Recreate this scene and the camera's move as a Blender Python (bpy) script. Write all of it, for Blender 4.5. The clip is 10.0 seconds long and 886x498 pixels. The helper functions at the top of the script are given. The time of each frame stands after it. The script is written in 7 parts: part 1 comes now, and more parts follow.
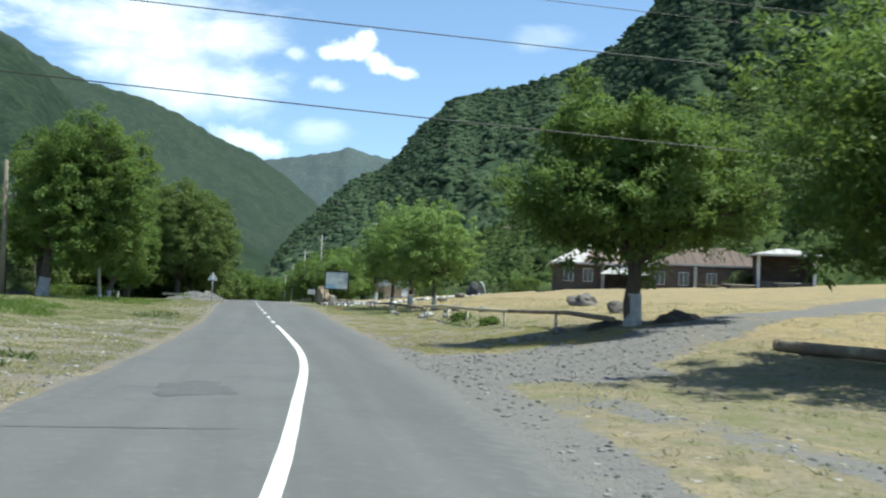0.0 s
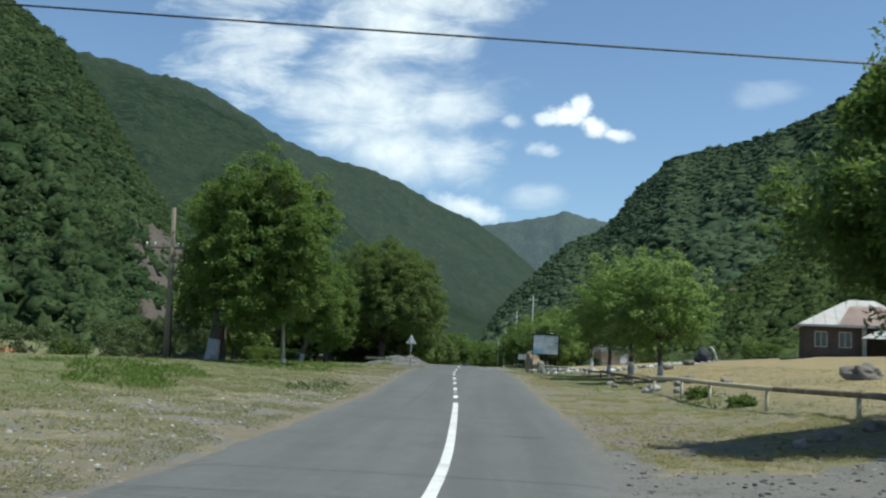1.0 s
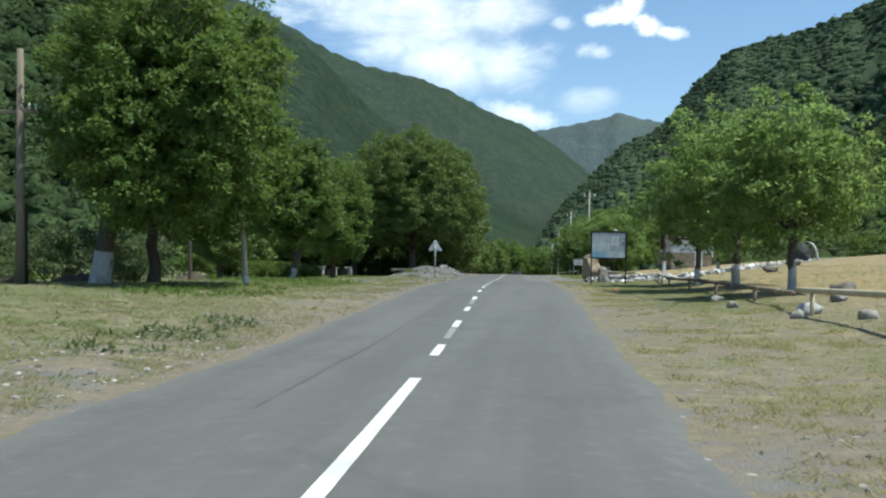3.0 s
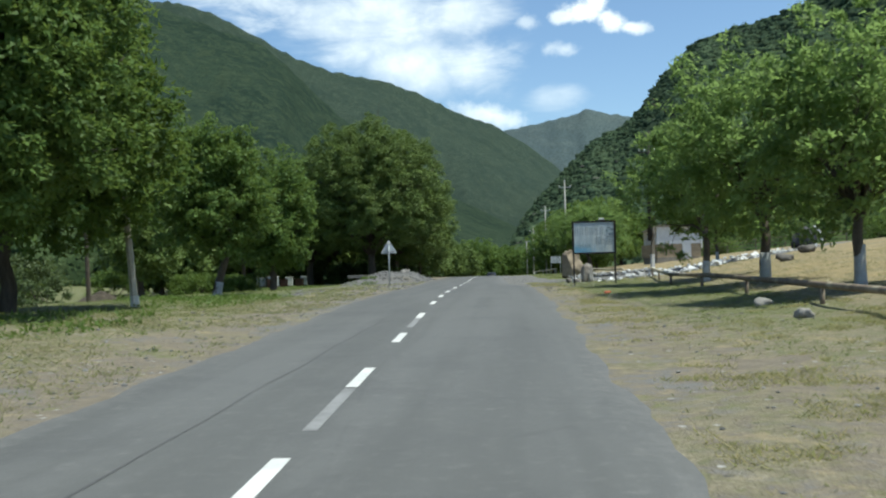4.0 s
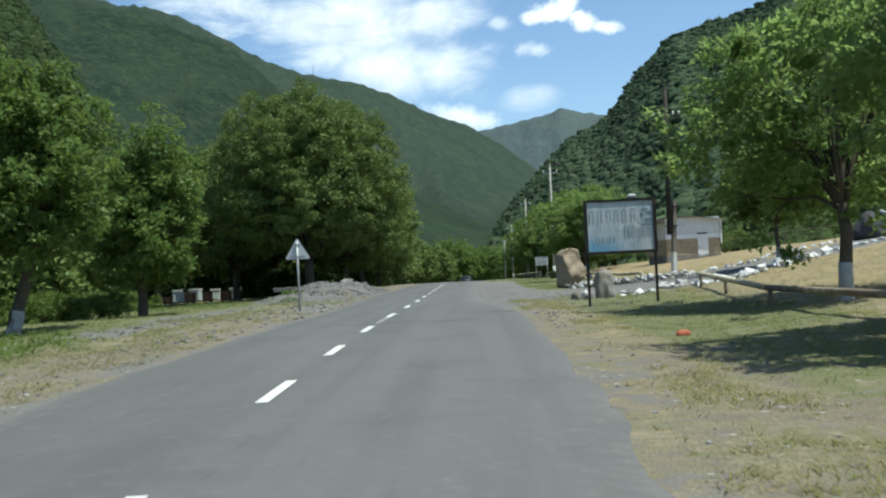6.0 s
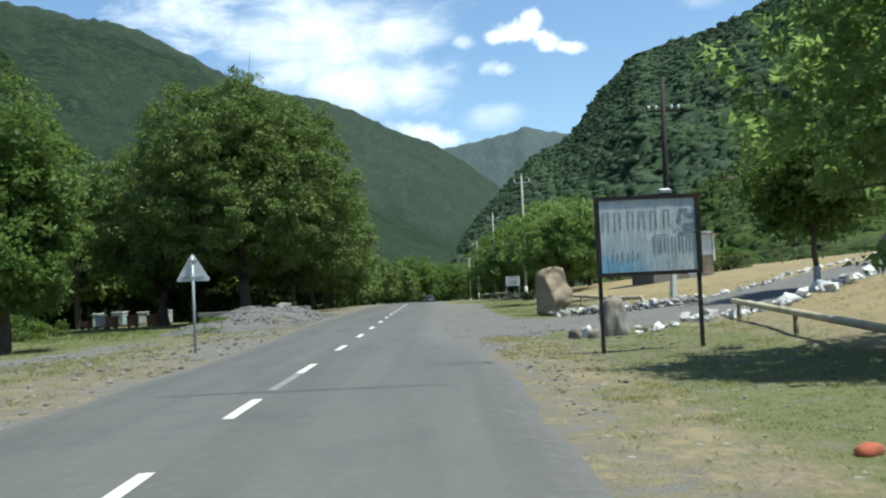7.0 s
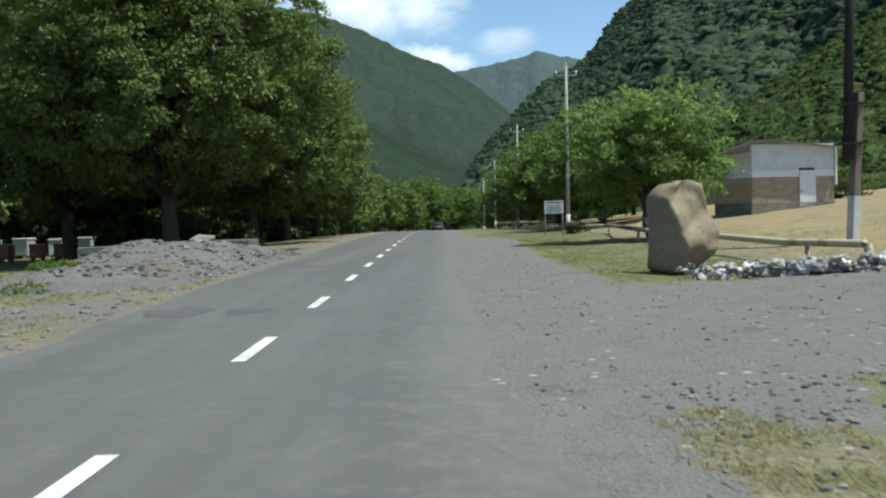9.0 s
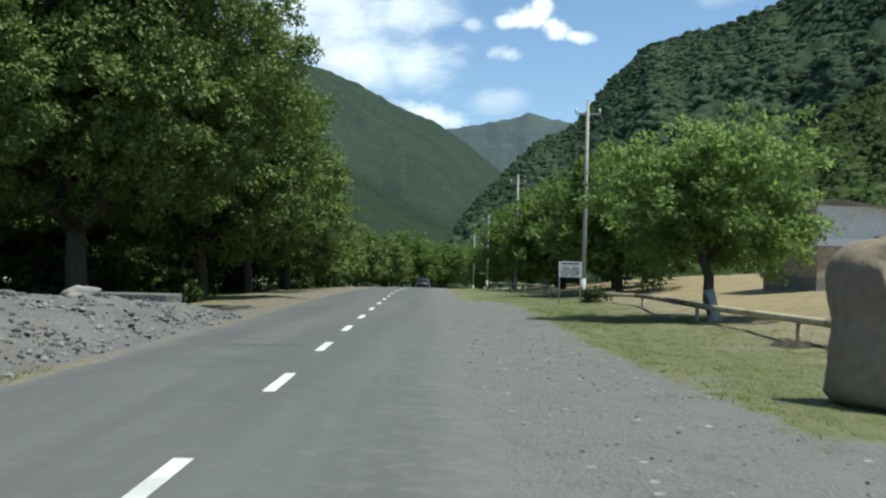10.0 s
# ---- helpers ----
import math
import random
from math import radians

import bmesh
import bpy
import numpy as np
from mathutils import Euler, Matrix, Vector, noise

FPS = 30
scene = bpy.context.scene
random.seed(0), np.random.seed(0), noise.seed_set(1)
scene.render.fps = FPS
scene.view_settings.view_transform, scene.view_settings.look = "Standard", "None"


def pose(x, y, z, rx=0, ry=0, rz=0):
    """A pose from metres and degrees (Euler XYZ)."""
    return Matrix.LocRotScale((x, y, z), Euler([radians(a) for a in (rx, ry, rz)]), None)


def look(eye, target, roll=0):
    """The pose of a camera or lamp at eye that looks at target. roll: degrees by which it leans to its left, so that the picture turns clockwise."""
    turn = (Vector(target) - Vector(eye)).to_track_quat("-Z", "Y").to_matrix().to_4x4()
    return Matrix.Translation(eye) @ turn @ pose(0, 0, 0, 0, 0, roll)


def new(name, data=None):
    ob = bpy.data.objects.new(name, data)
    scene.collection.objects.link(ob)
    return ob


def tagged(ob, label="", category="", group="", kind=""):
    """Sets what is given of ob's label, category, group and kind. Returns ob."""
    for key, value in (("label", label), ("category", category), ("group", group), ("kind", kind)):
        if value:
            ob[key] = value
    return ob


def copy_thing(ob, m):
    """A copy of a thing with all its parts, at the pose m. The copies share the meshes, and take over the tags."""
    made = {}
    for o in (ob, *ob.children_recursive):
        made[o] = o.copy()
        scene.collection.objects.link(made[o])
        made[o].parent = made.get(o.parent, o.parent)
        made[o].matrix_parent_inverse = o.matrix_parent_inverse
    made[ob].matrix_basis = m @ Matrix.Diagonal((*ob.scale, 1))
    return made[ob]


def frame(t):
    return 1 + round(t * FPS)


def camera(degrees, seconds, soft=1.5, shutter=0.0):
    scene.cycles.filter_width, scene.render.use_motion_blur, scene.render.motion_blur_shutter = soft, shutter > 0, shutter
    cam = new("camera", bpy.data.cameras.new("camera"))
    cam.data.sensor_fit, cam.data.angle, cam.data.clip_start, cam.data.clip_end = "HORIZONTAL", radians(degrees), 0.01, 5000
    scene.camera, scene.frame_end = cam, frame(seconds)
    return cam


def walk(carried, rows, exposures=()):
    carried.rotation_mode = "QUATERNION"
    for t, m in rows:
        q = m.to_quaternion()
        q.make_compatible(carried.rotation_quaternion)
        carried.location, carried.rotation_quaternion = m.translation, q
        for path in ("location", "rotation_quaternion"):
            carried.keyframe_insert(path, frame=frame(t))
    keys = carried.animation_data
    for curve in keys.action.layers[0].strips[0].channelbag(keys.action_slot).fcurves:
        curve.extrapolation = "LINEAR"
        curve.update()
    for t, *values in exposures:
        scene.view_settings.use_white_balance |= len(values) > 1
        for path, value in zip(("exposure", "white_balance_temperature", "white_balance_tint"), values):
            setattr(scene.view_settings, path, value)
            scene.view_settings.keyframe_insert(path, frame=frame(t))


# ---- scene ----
cam = camera(48.6, 10.0, soft=2.15, shutter=0.15)
METRES, EYE, TILT, LEAN, TURN = 93.75, 1.5, 0.0, 0.0, -10.6
ROWS = [
    (0.0, 0.0, 0.0, 0.0, -0.13, 3.19, -2.4),
    (0.5, -0.0015, 0.048, 0.001, 6.56, 4.22, -3.98),
    (1.0, -0.0039, 0.1009, 0.0021, 12.49, 6.34, -2.98),
    (1.5, -0.0079, 0.1456, 0.0016, 16.22, 5.73, -2.16),
    (2.0, -0.0144, 0.1968, 0.0023, 16.5, 2.09, -1.64),
    (2.5, -0.0219, 0.2427, 0.0029, 16.46, 0.9, -1.73),
    (4.0, -0.0465, 0.394, 0.0036, 14.38, 1.11, 1.55),
    (4.5, -0.055, 0.4408, 0.0039, 15.25, 3.35, 1.78),
    (5.0, -0.0626, 0.488, 0.0042, 14.76, 1.41, 1.58),
    (5.5, -0.0722, 0.5415, 0.0052, 14.27, 0.84, 2.31),
    (7.0, -0.0993, 0.6869, 0.0087, 10.94, 2.1, 2.65),
    (7.5, -0.1103, 0.7414, 0.0089, 12.8, 0.1, 3.21),
    (8.0, -0.1203, 0.7866, 0.0091, 11.84, 0.43, 1.7),
    (8.5, -0.1316, 0.8393, 0.0095, 12.43, -0.34, 2.72),
    (9.0, -0.142, 0.8848, 0.009, 11.39, -2.24, 1.53),
    (9.5, -0.1545, 0.9379, 0.0092, 10.06, -2.16, 0.82),
    (10.0, -0.1652, 0.9846, 0.0093, 10.52, 1.02, -1.34),
]
EXPOSURE, KELVIN, TINT = 0.49, 6300, -2.0
walk(cam, [(t, pose(0, 0, EYE, TILT, LEAN, TURN) @ pose(METRES * x, METRES * y, METRES * z, 90 + pitch, roll, yaw)) for t, x, y, z, yaw, pitch, roll in ROWS],
     exposures=[(t, EXPOSURE + e, KELVIN, TINT) for t, e in ((0.0, 0.32), (0.5, 0.0), (1.0, -0.22), (1.5, 0.05), (2.5, 0.08), (4.0, -0.05), (4.5, -0.08), (5.0, 0.05), (5.5, 0.0), (7.0, 0.14), (7.5, 0.08), (8.5, 0.02), (9.0, -0.02), (9.5, -0.12), (10.0, -0.05))])

# ---- world and sun ----
SUN_TO = Vector((0.36, -0.10, 0.93)).normalized()
SUN_EL = math.asin(SUN_TO.z)
SUN_AZ = math.atan2(SUN_TO.x, SUN_TO.y)

sun = new("sun", bpy.data.lights.new("sun", "SUN"))
sun.data.energy, sun.data.angle, sun.data.color = 4.2, radians(0.53), (1.0, 0.95, 0.86)
sun.matrix_world = look(tuple(SUN_TO * 100), (0, 0, 0))


class Nodes:
    """Short-hand for building node trees."""

    def __init__(self, tree):
        self.t = tree

    def add(self, kind, **settings):
        n = self.t.nodes.new(kind)
        for key, value in settings.items():
            if key == "operation":
                n.operation = value
            elif key == "blend_type":
                n.blend_type = value
            elif key == "data_type":
                n.data_type = value
            elif key == "attribute_name":
                n.attribute_name = value
            elif key == "interpolation_type":
                n.interpolation_type = value
        return n

    def put(self, socket, value):
        if isinstance(value, bpy.types.NodeSocket):
            self.t.links.new(value, socket)
        elif value is not None:
            socket.default_value = value

    def math(self, op, a, b=None, c=None, clamp=False):
        n = self.add("ShaderNodeMath", operation=op)
        n.use_clamp = clamp
        for s, v in zip(n.inputs, (a, b, c)):
            self.put(s, v)
        return n.outputs[0]

    def noise(self, scale, detail=4, rough=0.55, vec=None, distort=0.0):
        n = self.add("ShaderNodeTexNoise")
        self.put(n.inputs["Scale"], scale)
        self.put(n.inputs["Detail"], detail)
        self.put(n.inputs["Roughness"], rough)
        self.put(n.inputs["Distortion"], distort)
        if vec is not None:
            self.put(n.inputs["Vector"], vec)
        return n.outputs[0]

    def ramp(self, value, lo, hi, a=0.0, b=1.0):
        n = self.add("ShaderNodeMapRange", interpolation_type="SMOOTHSTEP")
        for i, v in enumerate((value, lo, hi, a, b)):
            self.put(n.inputs[i], v)
        return n.outputs[0]

    def mix(self, f, a, b, blend="MIX"):
        n = self.add("ShaderNodeMix", data_type="RGBA", blend_type=blend)
        self.put(n.inputs[0], f)
        self.put(n.inputs[6], a if not isinstance(a, tuple) else (*a[:3], 1))
        self.put(n.inputs[7], b if not isinstance(b, tuple) else (*b[:3], 1))
        return n.outputs[2]

    def position(self, sx=1.0, sy=1.0, sz=1.0):
        g = self.add("ShaderNodeNewGeometry")
        m = self.add("ShaderNodeMapping")
        self.put(m.inputs[0], g.outputs["Position"])
        m.inputs["Scale"].default_value = (sx, sy, sz)
        return m.outputs[0]

    def local(self, sx=1.0, sy=1.0, sz=1.0):
        g = self.add("ShaderNodeTexCoord")
        m = self.add("ShaderNodeMapping")
        self.put(m.inputs[0], g.outputs["Object"])
        m.inputs["Scale"].default_value = (sx, sy, sz)
        return m.outputs[0]

    def bump(self, height, strength, distance):
        n = self.add("ShaderNodeBump")
        n.inputs["Strength"].default_value = strength
        n.inputs["Distance"].default_value = distance
        self.put(n.inputs["Height"], height)
        return n.outputs[0]


world = bpy.data.worlds.new("sky")
scene.world = world
world.use_nodes = True
world.node_tree.nodes.clear()
W = Nodes(world.node_tree)
SKY_STRENGTH = 0.12
sky = W.add("ShaderNodeTexSky")
sky.sky_type, sky.sun_disc = "NISHITA", False
sky.sun_elevation, sky.sun_rotation = SUN_EL, SUN_AZ
sky.altitude, sky.air_density, sky.dust_density, sky.ozone_density = 900, 1.0, 1.4, 1.0
tc = W.add("ShaderNodeTexCoord")
sep = W.add("ShaderNodeSeparateXYZ")
W.put(sep.inputs[0], tc.outputs["Generated"])
dy = W.math("MAXIMUM", sep.outputs[1], 0.02)
su = W.math("DIVIDE", sep.outputs[0], dy)
sv = W.math("DIVIDE", sep.outputs[2], dy)
uv = W.add("ShaderNodeCombineXYZ")
W.put(uv.inputs[0], su)
W.put(uv.inputs[1], sv)
puff = W.noise(30.0, 8, 0.62, uv.outputs[0])
broad = W.noise(9.0, 6, 0.56, uv.outputs[0])
wisp_map = W.add("ShaderNodeMapping")
W.put(wisp_map.inputs[0], uv.outputs[0])
wisp_map.inputs["Rotation"].default_value = (0, 0, radians(-28))
wisp_map.inputs["Scale"].default_value = (1.0, 2.6, 1.0)
wisp = W.noise(11.0, 8, 0.62, wisp_map.outputs[0], 0.5)


def cloud(az, el, raz, rel, tilt, rough, thick, grain=None, soft=0.55):
    """One cloud of the sky: its middle and half size in degrees, its ragged edge and its thickness."""
    u0, v0 = math.tan(radians(az)), math.tan(radians(el)) / math.cos(radians(az))
    du, dv = W.math("SUBTRACT", su, u0), W.math("SUBTRACT", sv, v0)
    c, s = math.cos(radians(tilt)), math.sin(radians(tilt))
    p = W.math("ADD", W.math("MULTIPLY", du, c / radians(raz)), W.math("MULTIPLY", dv, s / radians(raz)))
    q = W.math("ADD", W.math("MULTIPLY", du, -s / radians(rel)), W.math("MULTIPLY", dv, c / radians(rel)))
    d = W.math("SQRT", W.math("ADD", W.math("MULTIPLY", p, p), W.math("MULTIPLY", q, q)))
    n = W.math("MULTIPLY", W.math("SUBTRACT", puff if grain is None else grain, 0.5), rough)
    return W.math("MULTIPLY", W.ramp(W.math("ADD", d, n), 1.1, 1.1 - soft), thick)


clouds = [  # the one puffy cloud, its two small neighbours, a faint one below
    cloud(4.75, 14.3, 1.3, 0.8, -8, 2.5, 1.0, None, 0.7), cloud(5.6, 14.8, 0.75, 0.85, 10, 2.3, 1.0, None, 0.7), cloud(3.8, 14.15, 0.95, 0.45, 4, 2.3, 0.9, None, 0.8),
    cloud(6.4, 13.75, 1.3, 0.7, -18, 2.5, 1.0, None, 0.7), cloud(7.5, 13.3, 1.1, 0.45, -6, 2.4, 0.9, None, 0.8),
    cloud(1.4, 13.95, 0.95, 0.5, -14, 3.2, 0.5, None, 1.1), cloud(3.6, 12.35, 1.1, 0.5, -6, 3.2, 0.55, None, 1.1),
    cloud(3.1, 9.75, 1.9, 0.95, 6, 2.2, 0.34, wisp, 1.0),
    cloud(16, 15.5, 2.2, 0.9, 10, 2.2, 0.2, wisp, 1.0),
    # the broad bank over the ridge, thin at its edges
    cloud(-6.5, 14.6, 7.5, 4.6, -12, 1.9, 0.72, wisp, 1.1), cloud(-2.2, 11.7, 3.6, 2.1, -16, 1.8, 0.72, wisp, 1.1), cloud(-2.4, 14.6, 4.2, 2.6, 18, 1.9, 0.66, wisp, 1.1),
    cloud(-5.6, 11.9, 4.0, 2.0, -16, 2.0, 0.75, broad, 1.0), cloud(-0.7, 8.8, 2.6, 0.75, -14, 2.6, 0.8, puff, 1.0), cloud(-5.5, 19.0, 6.5, 4.2, 35, 2.0, 0.8, wisp, 1.1), cloud(-1.0, 22.0, 6.0, 3.6, 30, 2.0, 0.76, wisp, 1.1),
    cloud(-14.0, 16.5, 5.0, 3.2, 20, 2.8, 0.62, wisp, 1.0), cloud(-15, 21, 6, 3, 0, 2.8, 0.55, wisp, 1.0)]
cover = clouds[0]
for c_ in clouds[1:]:
    cover = W.math("MAXIMUM", cover, c_)
ahead = W.ramp(sep.outputs[1], 0.05, 0.3)
cover = W.math("MULTIPLY", cover, ahead)
tint = W.mix(1.0, sky.outputs[0], (0.87, 0.91, 0.98), "MULTIPLY")
cloud_white = W.mix(W.ramp(puff, 0.35, 0.65), (6.6, 6.9, 7.4), (8.4, 8.4, 8.5))
bg = W.add("ShaderNodeBackground")
W.put(bg.inputs[0], W.mix(cover, tint, cloud_white))
bg.inputs[1].default_value = SKY_STRENGTH
wo = W.add("ShaderNodeOutputWorld")
world.node_tree.links.new(bg.outputs[0], wo.inputs[0])

# ---- materials ----


def material(name, c1, c2, scale=4.0, rough=0.85, bump=0.3, dist=0.02, metal=0.0, fine=None, third=None, where="local", stretch=(1, 1, 1), per_object=0.0, per_island=0.0, spec=0.3):
    """Two colours mixed by noise at two scales, a third as stains, and fine relief."""
    m = bpy.data.materials.new(name)
    m.use_nodes = True
    m.node_tree.nodes.clear()
    N = Nodes(m.node_tree)
    v = N.position(*stretch) if where == "world" else N.local(*stretch)
    big = N.noise(scale, 4, 0.6, v)
    small = N.noise(fine or scale * 9, 3, 0.6, v)
    col = N.mix(N.ramp(big, 0.3, 0.7), c1, c2)
    col = N.mix(N.math("MULTIPLY", N.ramp(small, 0.35, 0.75), 0.35), col, tuple(0.45 * c for c in c1))
    if third:
        stain = N.ramp(N.noise(scale * 0.37, 5, 0.65, v), 0.52, 0.68)
        col = N.mix(N.math("MULTIPLY", stain, 0.8), col, third)
    if per_object or per_island:
        if per_object:
            r = N.add("ShaderNodeObjectInfo").outputs["Random"]
        else:
            r = N.add("ShaderNodeNewGeometry").outputs["Random Per Island"]
        k = per_object or per_island
        hsv = N.add("ShaderNodeHueSaturation")
        N.put(hsv.inputs["Value"], N.ramp(r, 0, 1, 1 - k, 1 + k))
        N.put(hsv.inputs["Color"], col)
        col = hsv.outputs[0]
    b = N.add("ShaderNodeBsdfPrincipled")
    N.put(b.inputs["Base Color"], col)
    b.inputs["Roughness"].default_value = rough
    b.inputs["Metallic"].default_value = metal
    b.inputs["Specular IOR Level"].default_value = spec
    if bump:
        N.put(b.inputs["Normal"], N.bump(N.math("ADD", N.math("MULTIPLY", big, 0.6), small), bump, dist))
    o = N.add("ShaderNodeOutputMaterial")
    m.node_tree.links.new(b.outputs[0], o.inputs[0])
    return m


def leaf_material(name, c1, c2, c3, glow=0.35, rough=0.5, shine=(0.27, 0.36, 0.075)):
    """Leaves: colour by leaf, light that shines through, a soft gloss."""
    m = bpy.data.materials.new(name)
    m.use_nodes = True
    m.node_tree.nodes.clear()
    N = Nodes(m.node_tree)
    r = N.add("ShaderNodeNewGeometry").outputs["Random Per Island"]
    patch = N.ramp(N.noise(0.9, 3, 0.6, N.position()), 0.35, 0.65)
    col = N.mix(patch, c1, c2)
    col = N.mix(N.ramp(r, 0.45, 1.0, 0.0, 0.42), col, c3)
    b = N.add("ShaderNodeBsdfPrincipled")
    N.put(b.inputs["Base Color"], col)
    b.inputs["Roughness"].default_value = rough
    b.inputs["Specular IOR Level"].default_value = 0.14
    tr = N.add("ShaderNodeBsdfTranslucent")
    N.put(tr.inputs[0], N.mix(0.5, col, shine, "MIX"))
    mx = N.add("ShaderNodeMixShader")
    mx.inputs[0].default_value = glow
    m.node_tree.links.new(b.outputs[0], mx.inputs[1])
    m.node_tree.links.new(tr.outputs[0], mx.inputs[2])
    o = N.add("ShaderNodeOutputMaterial")
    m.node_tree.links.new(mx.outputs[0], o.inputs[0])
    return m


LEAF_WALNUT = leaf_material("walnut_leaves", (0.050, 0.092, 0.020), (0.085, 0.138, 0.027), (0.14, 0.20, 0.042))
# leaf colours taken very dark to paint shade into the undergrowth
LEAF_DARK = leaf_material("shade_dark_leaves", (0.020, 0.036, 0.010), (0.032, 0.056, 0.013), (0.064, 0.097, 0.022), 0.08)
# lighter copy of the walnut leaves: sunlit, veiled brightness put into colour and shine
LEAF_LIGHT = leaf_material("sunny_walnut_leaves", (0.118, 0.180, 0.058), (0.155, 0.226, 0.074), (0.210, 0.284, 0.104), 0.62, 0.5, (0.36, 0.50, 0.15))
LEAF_ROADSIDE = leaf_material("bright_walnut_leaves", (0.078, 0.134, 0.036), (0.115, 0.182, 0.048), (0.180, 0.255, 0.074), 0.4)
LEAF_GROVE = leaf_material("olive_grove_leaves", (0.086, 0.132, 0.038), (0.128, 0.180, 0.050), (0.190, 0.244, 0.074), 0.18)
LEAF_GREY = leaf_material("grey_shrub_leaves", (0.062, 0.088, 0.040), (0.082, 0.110, 0.050), (0.122, 0.150, 0.078), 0.25)
LEAF_BUSH = leaf_material("green_bush_leaves", (0.07, 0.115, 0.028), (0.095, 0.15, 0.034), (0.14, 0.195, 0.05))
GRASS_DRY = leaf_material("dry_grass", (0.275, 0.245, 0.155), (0.216, 0.205, 0.122), (0.347, 0.310, 0.207), 0.45, 0.8)
GRASS_STRAW = leaf_material("straw_tufts", (0.36, 0.30, 0.17), (0.29, 0.25, 0.14), (0.45, 0.385, 0.235), 0.5, 0.8)
GRASS_GREEN = leaf_material("green_grass", (0.140, 0.168, 0.070), (0.180, 0.195, 0.088), (0.25, 0.245, 0.125), 0.45, 0.7)
BARK = material("bark", (0.075, 0.06, 0.045), (0.12, 0.10, 0.08), 3.0, 0.95, 0.9, 0.03, stretch=(3, 3, 0.7))
LIME = material("limewash", (0.62, 0.62, 0.60), (0.50, 0.50, 0.48), 5.0, 0.9, 0.5, 0.02, third=(0.25, 0.22, 0.18))
LIME_OLD = material("worn_limewash", (0.42, 0.42, 0.41), (0.32, 0.315, 0.305), 5.0, 0.9, 0.5, 0.02, third=(0.19, 0.165, 0.135))
CONCRETE = material("pole_concrete", (0.42, 0.41, 0.38), (0.34, 0.33, 0.30), 2.0, 0.9, 0.3, 0.01, third=(0.25, 0.24, 0.22))
POST_PALE = material("pale_post_concrete", (0.46, 0.42, 0.35), (0.36, 0.33, 0.27), 2.0, 0.9, 0.3, 0.01, third=(0.24, 0.21, 0.17))
WOOD_GREY = material("weathered_wood", (0.22, 0.19, 0.15), (0.15, 0.13, 0.10), 2.5, 0.9, 0.6, 0.01, stretch=(6, 6, 0.6))
BRUSH = material("dark_earth_and_brushwood", (0.065, 0.054, 0.042), (0.11, 0.09, 0.066), 3.0, 0.95, 1.0, 0.08, third=(0.15, 0.125, 0.09))
WOOD_TAR = material("tarred_wood", (0.022, 0.02, 0.018), (0.04, 0.035, 0.03), 2.5, 0.8, 0.5, 0.01, stretch=(6, 6, 0.6))
STEEL_BLACK = material("black_painted_steel", (0.018, 0.018, 0.02), (0.03, 0.03, 0.032), 6, 0.5, 0.15, 0.002, third=(0.07, 0.04, 0.025))
STEEL_GREY = material("galvanised_steel", (0.42, 0.44, 0.46), (0.34, 0.36, 0.38), 8, 0.45, 0.1, 0.002, metal=0.3)
SIGN_BACK = material("sign_back_aluminium", (0.62, 0.64, 0.66), (0.52, 0.55, 0.57), 5, 0.45, 0.05, 0.001, metal=0.2)
SIGN_WHITE = material("white_sign_paint", (0.72, 0.73, 0.72), (0.60, 0.61, 0.60), 5, 0.5, 0.1, 0.001)
PIPE = material("faded_yellow_pipe_paint", (0.54, 0.47, 0.32), (0.43, 0.38, 0.27), 3, 0.7, 0.3, 0.004, third=(0.22, 0.16, 0.10))
PIPE_RUST = material("rusty_pipe", (0.16, 0.12, 0.09), (0.24, 0.19, 0.14), 4, 0.85, 0.4, 0.005, third=(0.40, 0.35, 0.25))
ROCK_TAN = material("tan_boulder", (0.29, 0.235, 0.165), (0.22, 0.178, 0.128), 1.1, 0.95, 0.4, 0.04, third=(0.17, 0.135, 0.10), fine=9)
ROCK_PALE = material("pale_boulder", (0.31, 0.29, 0.265), (0.23, 0.215, 0.195), 1.6, 0.95, 0.6, 0.03, third=(0.52, 0.50, 0.47), fine=16)
ROCK_LIME_STREAK = material("lime_streaked_rock", (0.20, 0.17, 0.14), (0.29, 0.27, 0.25), 2.6, 0.95, 0.6, 0.03, third=(0.37, 0.36, 0.35), fine=16, stretch=(2.2, 2.2, 0.7))
ROCK_DARK = material("dark_rock", (0.16, 0.145, 0.13), (0.22, 0.20, 0.175), 2, 0.95, 0.8, 0.03, per_object=0.3)
ROCK_LIMED = material("limewashed_stone", (0.64, 0.64, 0.63), (0.42, 0.415, 0.405), 2.2, 0.9, 0.8, 0.02, third=(0.22, 0.21, 0.195), per_object=0.35)
GRAVEL = material("gravel_stones", (0.150, 0.147, 0.140), (0.205, 0.198, 0.187), 3, 0.95, 0.5, 0.01, per_island=0.45)
LINE = material("road_line_paint", (0.68, 0.68, 0.66), (0.54, 0.54, 0.52), 2.0, 0.7, 0.2, 0.003, where="world", third=(0.42, 0.42, 0.41), fine=30)
LINE_OLD = material("worn_road_line", (0.26, 0.26, 0.26), (0.19, 0.19, 0.19), 3.0, 0.8, 0.2, 0.003, where="world")
SEAM = material("tar_seam", (0.075, 0.075, 0.076), (0.10, 0.10, 0.10), 3.0, 0.85, 0.2, 0.003, where="world", third=(0.12, 0.12, 0.118))
PATCH = material("asphalt_patch_dark", (0.088, 0.089, 0.090), (0.108, 0.108, 0.108), 2.0, 0.9, 0.3, 0.004, where="world")
